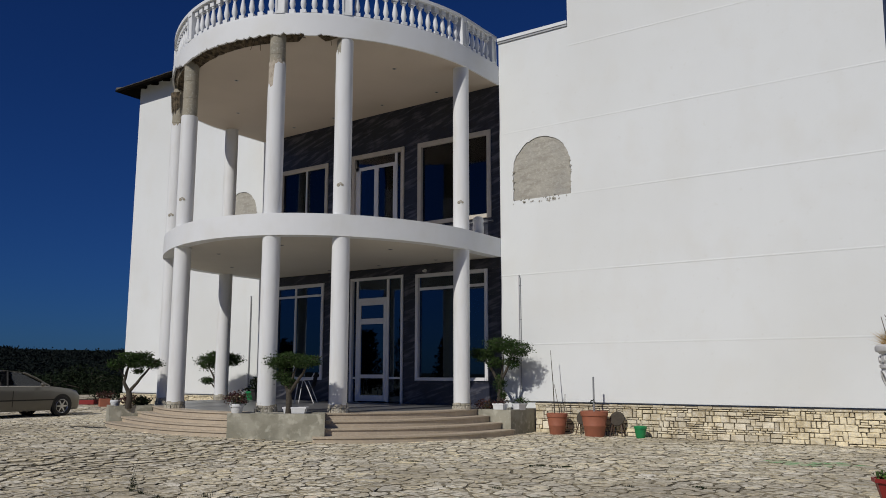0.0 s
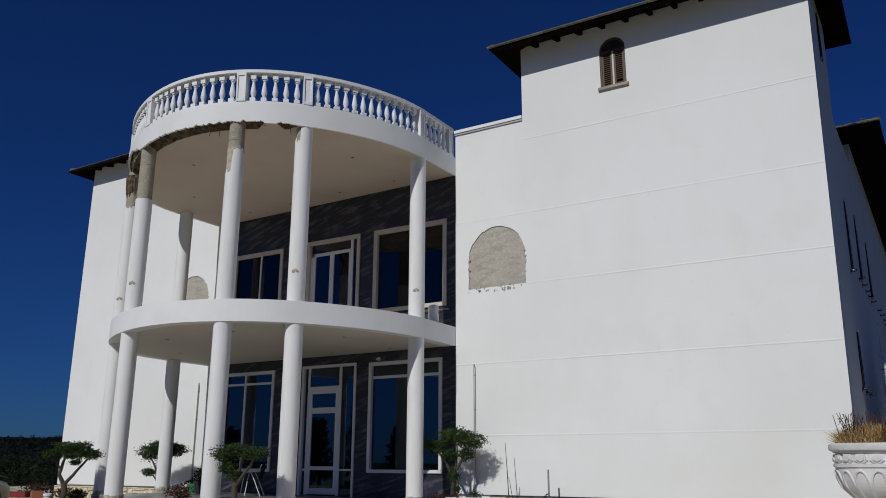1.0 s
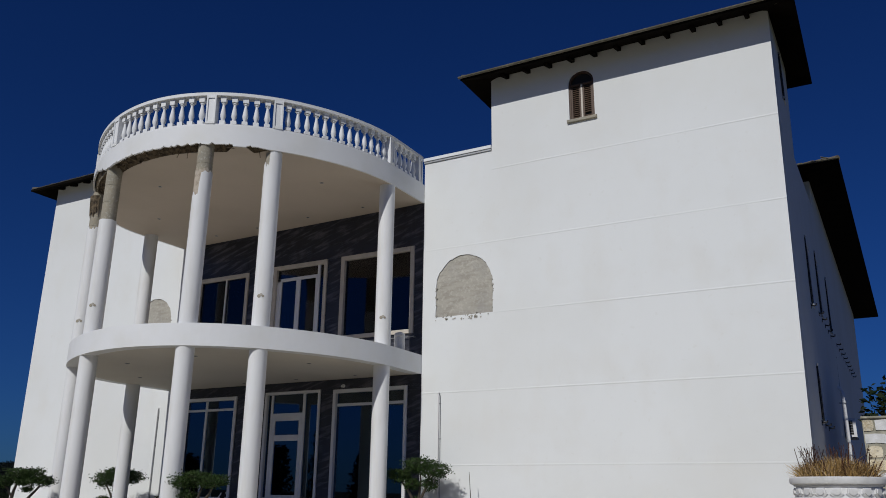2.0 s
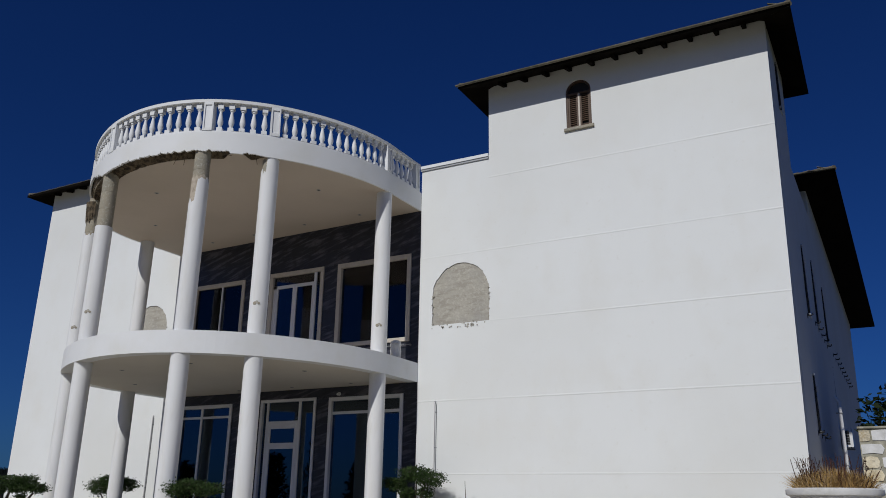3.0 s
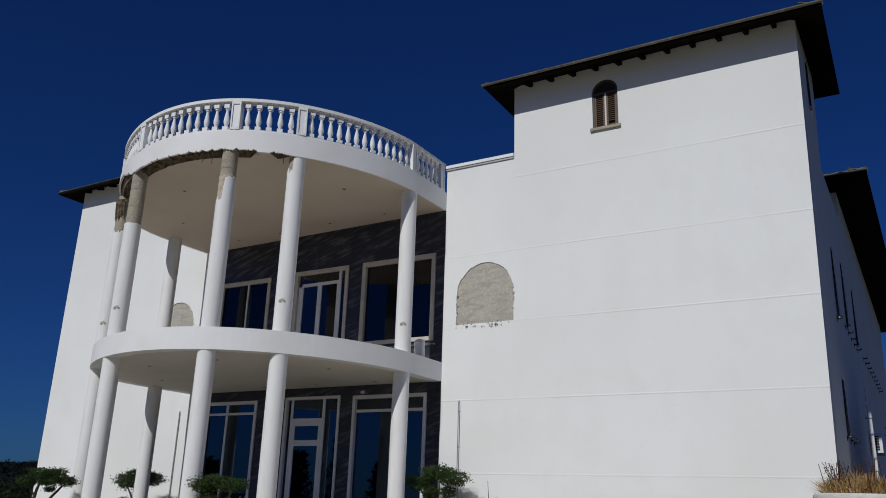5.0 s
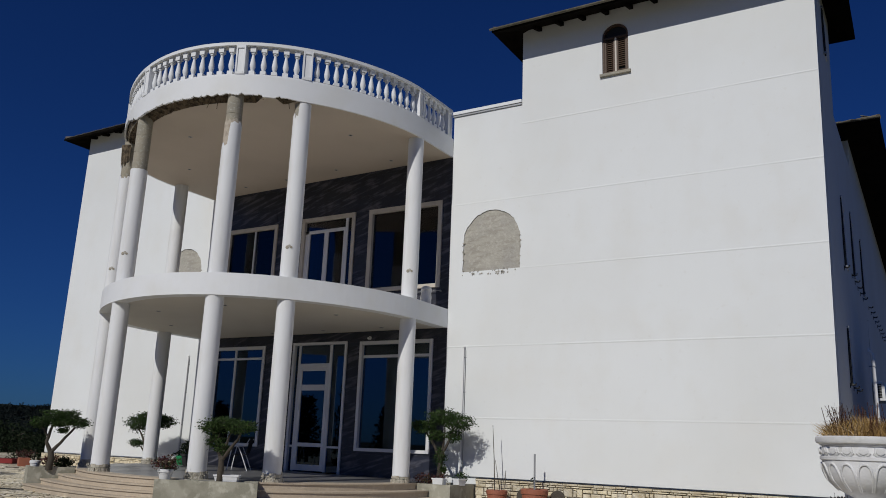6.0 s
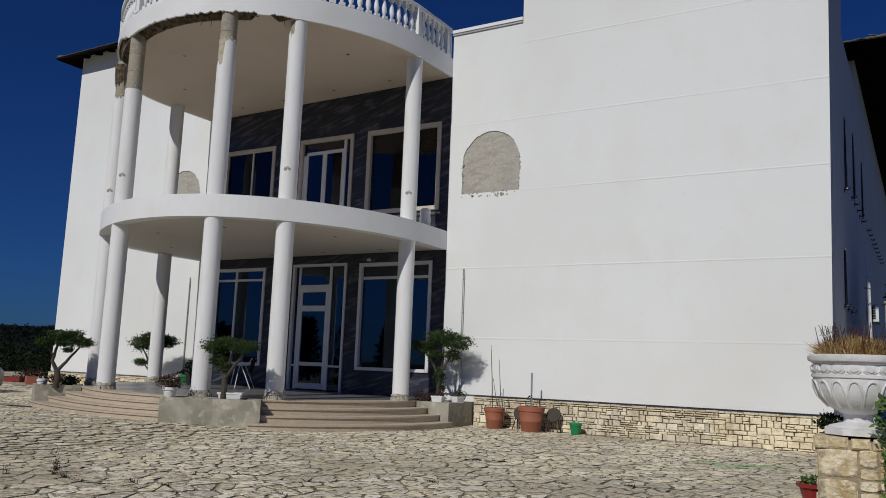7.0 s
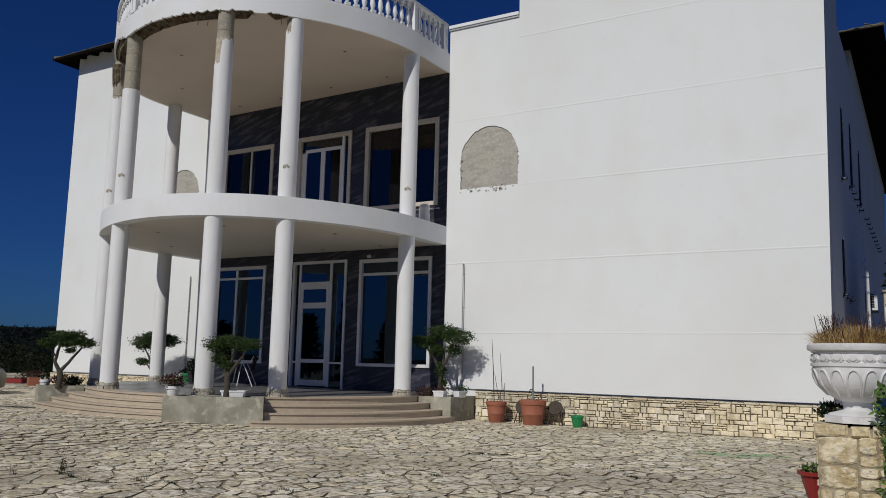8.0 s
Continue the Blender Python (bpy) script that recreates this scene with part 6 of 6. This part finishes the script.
shrub((PX - 0.20, PY + 0.10, PT), (0.11, 0.10, 0.075), 160, 0.045, WOODLEAF, 51, "small dark plant growing on the pillar beside the urn")
ivy = thing("climbing_plant", "bright green climber hanging over the stone pillar", "plant", at=(PX + 0.25, PY - 0.24, 0))
g = Geo()
for z, r in ((1.28, 0.10), (1.12, 0.13), (0.96, 0.12), (0.80, 0.12), (0.62, 0.10), (0.40, 0.09)):
    leaf_cloud(g, (0.02 * math.sin(z * 9), -0.10, z), (r, 0.10, 0.13), 130, 0.055, rnd)
part("leaves", g, IVY, ivy)
part("stem", Geo().tube([(0.03, -0.10, 0), (0.0, -0.11, 0.5), (0.03, -0.10, 0.9), (0.0, -0.10, 1.3)], [0.016, 0.013, 0.01, 0.004], 6), BARK, ivy)

rp = thing("goblet_pot", "dark red plastic goblet planter with a small plant", "flower pot", at=(9.90, -9.35, 0))
part("bowl", Geo().lathe([(0, 0.0), (0.13, 0.0), (0.13, 0.02), (0.05, 0.05), (0.045, 0.13), (0.07, 0.17), (0.135, 0.40), (0.165, 0.41), (0.165, 0.45), (0.15, 0.45), (0.13, 0.39), (0, 0.38)], 8, caps=False), REDP, rp)
part("soil", Geo().lathe([(0, 0.392), (0.128, 0.392)], 12, caps=False), SOIL, rp)
shrub((9.90, -9.35, 0.39), (0.13, 0.12, 0.07), 110, 0.05, IVY, 52, "small green plant in the red goblet pot")

# ---- stone outbuilding past the house corner ----
ob_ = thing("stone_outbuilding", "grey outbuilding wall of rough stones with flaking whitewash", "building", at=(10.29, 3.4, 0))
part("wall_core", Geo().box(0.0, 3.4, 0.035, 0.5, -0.04, 3.36), PLANTER, ob_, "grey cement between the stones")
rnd = random.Random(12)
for r in range(11):
    x, z0 = -rnd.uniform(0, 0.2), r * 0.305
    while x < 3.3:
        w, k = rnd.uniform(0.28, 0.62), rnd.uniform(0.03, 0.08)
        if x + w > 0.1:
            lo = max(x, 0)
            q = [(lo + 0.01 + k * 0.3, z0 + 0.03), ((lo + x + w) / 2, z0 + rnd.uniform(0.01, 0.05)), (x + w - k, z0 + 0.03), (x + w - 0.02, z0 + 0.15), (x + w - k, z0 + 0.25 + rnd.uniform(0, 0.03)), ((lo + x + w) / 2, z0 + 0.28), (lo + 0.02, z0 + 0.24 + rnd.uniform(0, 0.04))]
            part("block", Geo().panel(ragged(q, 0.03, r + x), rnd.uniform(0.0, 0.02), 0.05), URN if rnd.random() < 0.6 else STONE, ob_)
        x += w
part("coping", Geo().box(-0.02, 3.42, -0.02, 0.52, 3.362, 3.42, 0.015), PLANTER, ob_)

# ---- parked car ----
def car(at, turn):
    c = thing("car", "silver saloon car parked on the paving", "car", at=at, turn=turn)
    # stations: x, half width, sill z, shoulder z, top z, top half width
    st = [(2.26, 0.46, 0.34, 0.58, 0.64, 0.38), (2.21, 0.66, 0.25, 0.64, 0.74, 0.54), (2.08, 0.79, 0.21, 0.69, 0.80, 0.64), (1.85, 0.86, 0.20, 0.74, 0.86, 0.70), (1.40, 0.885, 0.20, 0.80, 0.92, 0.74), (0.85, 0.89, 0.20, 0.86, 0.98, 0.76),
          (0.2, 0.88, 0.20, 0.85, 0.97, 0.78), (-0.8, 0.88, 0.20, 0.88, 0.98, 0.78), (-1.6, 0.87, 0.20, 0.90, 1.02, 0.76), (-2.05, 0.82, 0.24, 0.88, 1.02, 0.70), (-2.26, 0.70, 0.34, 0.80, 0.96, 0.60)]
    v, f = [], []
    for x, w, z0, zs, zt, wt in st:
        v += [(x, -w * 0.93, z0), (x, -w, z0 + 0.18), (x, -w, zs - 0.06), (x, -w * 0.97, zs), (x, -wt, zt), (x, 0, zt + 0.03),
              (x, wt, zt), (x, w * 0.97, zs), (x, w, zs - 0.06), (x, w, z0 + 0.18), (x, w * 0.93, z0)]
    for i in range(len(st) - 1):
        for k in range(10):
            f.append((i * 11 + k, i * 11 + k + 1, i * 11 + 12 + k, i * 11 + 11 + k))
        f.append((i * 11 + 10, i * 11, i * 11 + 11, i * 11 + 21))
    f += [tuple(range(11)), tuple((len(st) - 1) * 11 + k for k in range(10, -1, -1))]
    body = part("body", Geo().add(v, f), CARPAINT, c, smooth=38)
    # cabin
    cs = [(0.98, 0.72, 0.97, 0.985), (0.50, 0.67, 0.97, 1.24), (0.10, 0.63, 0.97, 1.41), (-0.5, 0.61, 0.97, 1.47), (-1.1, 0.60, 0.98, 1.42), (-1.75, 0.68, 1.0, 1.04)]
    v, f = [], []
    for x, w, z0, z1 in cs:
        v += [(x, -0.77, z0 - 0.03), (x, -w, z1 - 0.03), (x, -w * 0.7, z1), (x, w * 0.7, z1), (x, w, z1 - 0.03), (x, 0.77, z0 - 0.03)]
    for i in range(len(cs) - 1):
        for k in range(5):
            f.append((i * 6 + k, i * 6 + k + 1, i * 6 + 7 + k, i * 6 + 6 + k))
    part("greenhouse", Geo().add(v, f), CARGLASS, c, "dark car glass", smooth=30)
    roof = [(x, s * w * 0.98, z1 + 0.006) for x, w, z0, z1 in cs[2:5] for s in (-1, 1)]
    part("roof", Geo().add(roof + [(x, y, z - 0.035) for x, y, z in roof], [(0, 1, 3, 2), (2, 3, 5, 4), (6, 8, 9, 7), (8, 10, 11, 9), (0, 2, 8, 6), (2, 4, 10, 8), (1, 7, 9, 3), (3, 9, 11, 5), (0, 6, 7, 1), (4, 5, 11, 10)]), CARPAINT, c)
    for s in (-1, 1):
        part("pillar_strut", Geo().tube([(0.98, s * 0.745, 0.965), (0.50, s * 0.69, 1.225), (0.10, s * 0.645, 1.395)], 0.035, 8), CARPAINT, c)
        part("pillar_strut", Geo().tube([(-1.1, s * 0.615, 1.385), (-1.72, s * 0.70, 1.03)], 0.06, 8), CARPAINT, c)
        part("pillar_strut", Geo().tube([(-0.42, s * 0.625, 1.42), (-0.48, s * 0.775, 0.95)], 0.03, 8), RUBBER, c)
        part("side_mirror", Geo().lathe([(0, -0.07), (0.06, -0.05), (0.085, 0.0), (0.06, 0.05), (0, 0.07)], 12, caps=False), CARPAINT, c, smooth=50, m=pose(0.62, s * 0.93, 1.03))
        part("headlight", Geo().lathe([(0, -0.06), (0.09, -0.04), (0.11, 0.0), (0.09, 0.04), (0, 0.06)], 14, caps=False), CARGLASS, c, m=pose(2.10, s * 0.60, 0.66, 0, 0, 0))
        part("window_trim", Geo().tube([(0.95, s * 0.782, 0.965), (-1.55, s * 0.782, 0.985)], 0.012, 6), ALLOY, c)
        part("door_gap", Geo().box(-0.36, -0.345, s * 0.884 - 0.004, s * 0.884 + 0.004, 0.34, 0.84), BLACK, c)
        part("side_strip", Geo().box(-1.2, 1.3, s * 0.886 - 0.006, s * 0.886 + 0.006, 0.52, 0.56), RUBBER, c)
        for x in (1.38, -1.32):
            wh = part("wheel", Geo().lathe([(0.20, -0.10), (0.30, -0.105), (0.325, -0.07), (0.325, 0.07), (0.30, 0.105), (0.20, 0.10)], 32, caps=False), RUBBER, c, "black tyre", smooth=40, m=pose(x, s * 0.80, 0.325, 90, 0, 0))
            part("rim", Geo().lathe([(0.0, -0.03), (0.17, -0.03), (0.19, -0.085), (0.215, -0.108), (0.225, -0.10), (0.225, 0.10), (0.215, 0.108), (0.19, 0.085), (0.17, 0.03), (0, 0.03)], 28, caps=False), ALLOY, wh)
            for k in range(6):
                for sd in (-1, 1):
                    part("spoke", Geo().add([(0.0, -0.03, sd * 0.10), (0.20, -0.016, sd * 0.095), (0.20, 0.016, sd * 0.095), (0.0, 0.03, sd * 0.10), (0.0, -0.03, sd * 0.07), (0.20, -0.016, sd * 0.065), (0.20, 0.016, sd * 0.065), (0.0, 0.03, sd * 0.07)], [(0, 1, 2, 3), (7, 6, 5, 4), (0, 4, 5, 1), (1, 5, 6, 2), (2, 6, 7, 3), (3, 7, 4, 0)]), ALLOY, wh, m=pose(0, 0, 0, 0, 0, 60 * k))
            # a flat black disc behind the wheel imitates the shade in the arch
            part("arch_shadow", Geo().lathe([(0.0, -0.06), (0.365, -0.06), (0.365, 0.063), (0, 0.063)], 30, caps=False), BLACK, c, "black disc painted in for the wheel arch's shade", m=pose(x, s * 0.826, 0.35, 90, 0, 0))
    part("bumper_trim", Geo().box(2.10, 2.24, -0.6, 0.6, 0.28, 0.34), RUBBER, c)
    return c


fx, fy, hd = -14.5, -3.78, radians(97.0)
car((fx - 1.38 * math.cos(hd) - 0.80 * math.sin(hd), fy - 1.38 * math.sin(hd) + 0.80 * math.cos(hd), yard(-14.8)), 97.0)

# ---- things beside the far edge of the yard ----
redbox = thing("kerb_planter", "low red painted flower trough at the edge of the yard", "planter", at=(-22.4, 1.0, yard(-22.4)), turn=34)
part("trough", Geo().box(-1.4, 1.4, -0.25, 0.25, 0, 0.20, 0.02), REDP, redbox)
part("soil", Geo().box(-1.3, 1.3, -0.18, 0.18, 0.202, 0.22), SOIL, redbox)
pile = thing("terracotta_boxes", "terracotta flower box standing at the edge of the yard", "planter", at=(-19.6, 1.1, yard(-19.6)), turn=-30)
part("box", Geo().box(-0.5, 0.5, -0.2, 0.2, 0.0, 0.32, 0.02), TERRA, pile)
shrub((-19.6, 1.1, yard(-19.6) + 0.3), (0.5, 0.25, 0.16), 260, 0.07, REDLEAF, 61, "reddish plants in terracotta flower boxes")


# ---- trees round about ----
def tree(at, h, r, seed, label, tall=False, n=1500, leaf=0.30, group="dark trees beyond the yard"):
    t = thing("tree", label, "tree", at=at, group=group)
    rnd = random.Random(seed)
    g = Geo().tube([(0, 0, -0.3), (0.05, 0, h * 0.25), (0.0, 0.05, h * 0.55), (0.05, 0, h * 0.85)], [r * 0.11, r * 0.09, r * 0.06, 0.02], 8)
    for k in range(7):
        a, z = rnd.uniform(0, 6.28), h * rnd.uniform(0.25, 0.6)
        g.tube([(0, 0, z), (math.cos(a) * r * 0.35, math.sin(a) * r * 0.35, z + h * 0.12), (math.cos(a) * r * 0.7, math.sin(a) * r * 0.7, z + h * 0.2)], [r * 0.05, r * 0.03, 0.015], 6)
    part("trunk", g, BARK, t)
    g = Geo()
    if tall:
        for k in range(7):
            s = k / 6
            leaf_cloud(g, (0, 0, h * (0.16 + 0.76 * s)), (r * (1 - 0.8 * s), r * (1 - 0.8 * s), h * 0.11), n // 7, leaf, rnd, shell=0.5)
    else:
        for k in range(9):
            a, d = rnd.uniform(0, 6.28), r * rnd.uniform(0.15, 0.6)
            q = r * rnd.uniform(0.38, 0.6)
            leaf_cloud(g, (d * math.cos(a), d * math.sin(a), h * rnd.uniform(0.40, 0.82)), (q, q, q * 0.75), n // 9, leaf, rnd, shell=0.5)
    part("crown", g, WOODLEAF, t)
    return t


def land(x, y):
    return -0.035 - 0.035 * min(max(0.0, -28 - x), 60)


rnd = random.Random(91)
for i in range(17):
    b = radians(55.2 + 10.5 * i / 16 + rnd.uniform(-0.3, 0.3))
    d = (58, 74, 66, 90)[i % 4] + rnd.uniform(-4, 4)
    x, y = 10.86 - d * math.sin(b), -18.6 + d * math.cos(b)
    tree((x, y, land(x, y)), rnd.uniform(1.3, 2.2), rnd.uniform(1.7, 2.5), 200 + i, "dark leafy tree beyond the paved yard", False, 2800, 0.17)
# woods on the slope of the hill
woods = thing("far_woods", "dense dark woods covering the far hillside", "woods", kind="stuff")
g = Geo()
for i in range(3000):
    a = radians(60 + 230 * rnd.random()) if i % 6 == 0 else radians(rnd.uniform(140, 168))
    s = rnd.uniform(0.0, 1.0)
    d = 420 * (0.72 + 0.55 * s)
    if a > radians(186):
        continue
    h = 33 * math.sin(min(1.0, s * 1.25) * math.pi / 2) * (0.62 + 0.38 * noise.noise((math.cos(a) * 5, math.sin(a) * 5, 3.0)))
    leaf_cloud(g, (d * math.cos(a), d * math.sin(a), h - 3.2), (3.6, 3.6, 2.4), 26, 1.25, rnd)
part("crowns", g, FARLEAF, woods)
# a clipped hedge close to the house
hg = thing("hedge", "dark clipped hedge beside the house corner", "hedge", at=(-21.0, 2.45, yard(-21)), turn=25)
g = Geo()
for i in range(5):
    leaf_cloud(g, (-0.8 + 0.4 * i, 0, 0.55), (0.36, 0.45, 0.62), 520, 0.09, rnd)
part("leaves", g, WOODLEAF, hg)
part("stems", Geo().tube([(-0.7, 0, 0), (-0.7, 0, 0.6)], 0.03, 6).tube([(0, 0, 0), (0, 0, 0.6)], 0.03, 6).tube([(0.7, 0, 0), (0.7, 0, 0.6)], 0.03, 6), BARK, hg)
# conifers along the far side of the yard, behind the viewpoint: they stand mirrored in the panes
for i in range(15):
    x = -66 + 5.0 * i + rnd.uniform(-1.5, 1.5)
    tree((x, -46 + rnd.uniform(-4, 4), land(x, -46)), rnd.uniform(4.4, 8.4), rnd.uniform(1.3, 2.0), 300 + i, "tall dark conifer on the far side of the yard", True, 1100, 0.4, "conifers across the yard")
# small fruit tree behind the outbuilding
tree((11.3, 6.2, 0.0), 6.0, 1.4, 401, "slender green tree behind the stone outbuilding", False, 1100, 0.2, "")

# a narrow black strip with thin crossbars let into the paving
drain = thing("drain_channel", "dark strip with thin crossbars let into the paving", "drain", at=(-8.0, -6.8, yard(-8.0)), turn=20)
part("channel", Geo().box(-0.48, 0.48, -0.10, 0.10, -0.04, 0.022), BLACK, drain)
for i in range(16):
    part("bar", Geo().box(-0.46 + 0.06 * i, -0.45 + 0.06 * i, -0.09, 0.09, 0.0225, 0.025), RUBBER, drain)

# ---- weeds in the joints ----
weeds = thing("weeds", "dry weeds and moss growing in the paving joints", "weeds", kind="stuff")
g = Geo()
rnd = random.Random(17)
spots = [(1.70, -12.20, 0.40, 3), (1.74, -12.22, 0.20, 10), (1.30, -12.6, 0.14, 8), (1.95, -12.25, 0.04, 30), (2.1, -12.3, 0.03, 30), (2.3, -12.3, 0.03, 30), (2.9, -12.0, 0.10, 8), (2.85, -12.0, 0.03, 30), (3.3, -11.9, 0.04, 40),
         (4.7, -11.5, 0.05, 30), (7.55, -7.9, 0.045, 60), (6.75, -8.3, 0.035, 40), (4.6, -6.95, 0.02, 30), (4.75, -6.93, 0.02, 30), (4.95, -6.88, 0.02, 30), (5.1, -6.86, 0.02, 30), (3.2, -7.3, 0.02, 30), (7.0, -7.3, 0.04, 30), (5.4, -9.4, 0.04, 30)]
for x, y, h, n in spots:
    for _ in range(n):
        a, b = x + rnd.gauss(0, 0.05 if h < 0.12 else 0.03), y + rnd.gauss(0, 0.02)
        hh, w = h * rnd.uniform(0.4, 1.1), 0.0035
        dx, dy = rnd.gauss(0, 0.30 if h < 0.12 else 0.12) * hh, rnd.gauss(0, 0.2) * hh
        g.add([(a - w, b, 0), (a + w, b, 0), (a + dx * 0.5 + w, b + dy * 0.5, hh * 0.6), (a + dx, b + dy, hh), (a + dx * 0.5 - w, b + dy * 0.5, hh * 0.6)], [(0, 1, 2, 4), (4, 2, 3)])
for (xa, ya), (xb, yb), h, n in (((1.95, -7.64), (3.35, -7.21), 0.022, 300), ((4.5, -6.83), (5.25, -6.61), 0.026, 420), ((-1.45, -12.3), (-1.75, -11.1), 0.02, 260), ((2.25, -12.38), (3.9, -12.08), 0.016, 800), ((5.9, -9.1), (6.6, -8.9), 0.014, 160)):
    for _ in range(n):
        u = rnd.random()
        a, b = xa + (xb - xa) * u, ya + (yb - ya) * u + 0.03 * math.sin(u * 17 + xa)
        if noise.noise((a * 5, b * 5, 3.3)) < -0.12:
            continue
        hh, w = h * rnd.uniform(0.3, 1.1), 0.005
        a, b, dx, dy = a + rnd.gauss(0, 0.012), b + rnd.gauss(0, 0.010), rnd.gauss(0, 0.5) * hh, rnd.gauss(0, 0.4) * hh
        z = yard(a)
        g.add([(a - w, b, z), (a + w, b, z), (a + dx * 0.5 + w, b + dy * 0.5, z + hh * 0.6), (a + dx, b + dy, z + hh), (a + dx * 0.5 - w, b + dy * 0.5, z + hh * 0.6)], [(0, 1, 2, 4), (4, 2, 3)])
leaf_cloud(g, (1.72, -12.21, 0.10), (0.07, 0.03, 0.10), 60, 0.028, rnd)
leaf_cloud(g, (1.70, -12.20, 0.28), (0.02, 0.02, 0.10), 24, 0.02, rnd)
part("blades", g, WOODLEAF, weeds)

# ---- the flagstones that lie nearest, one by one ----
for v, f, mk, px, py, material in singles:
    part("flagstone", Geo().add(v, f).mesh("flagstone", material, 0, BED, mk), None, pave, m=pose(px, py, yard(px)))
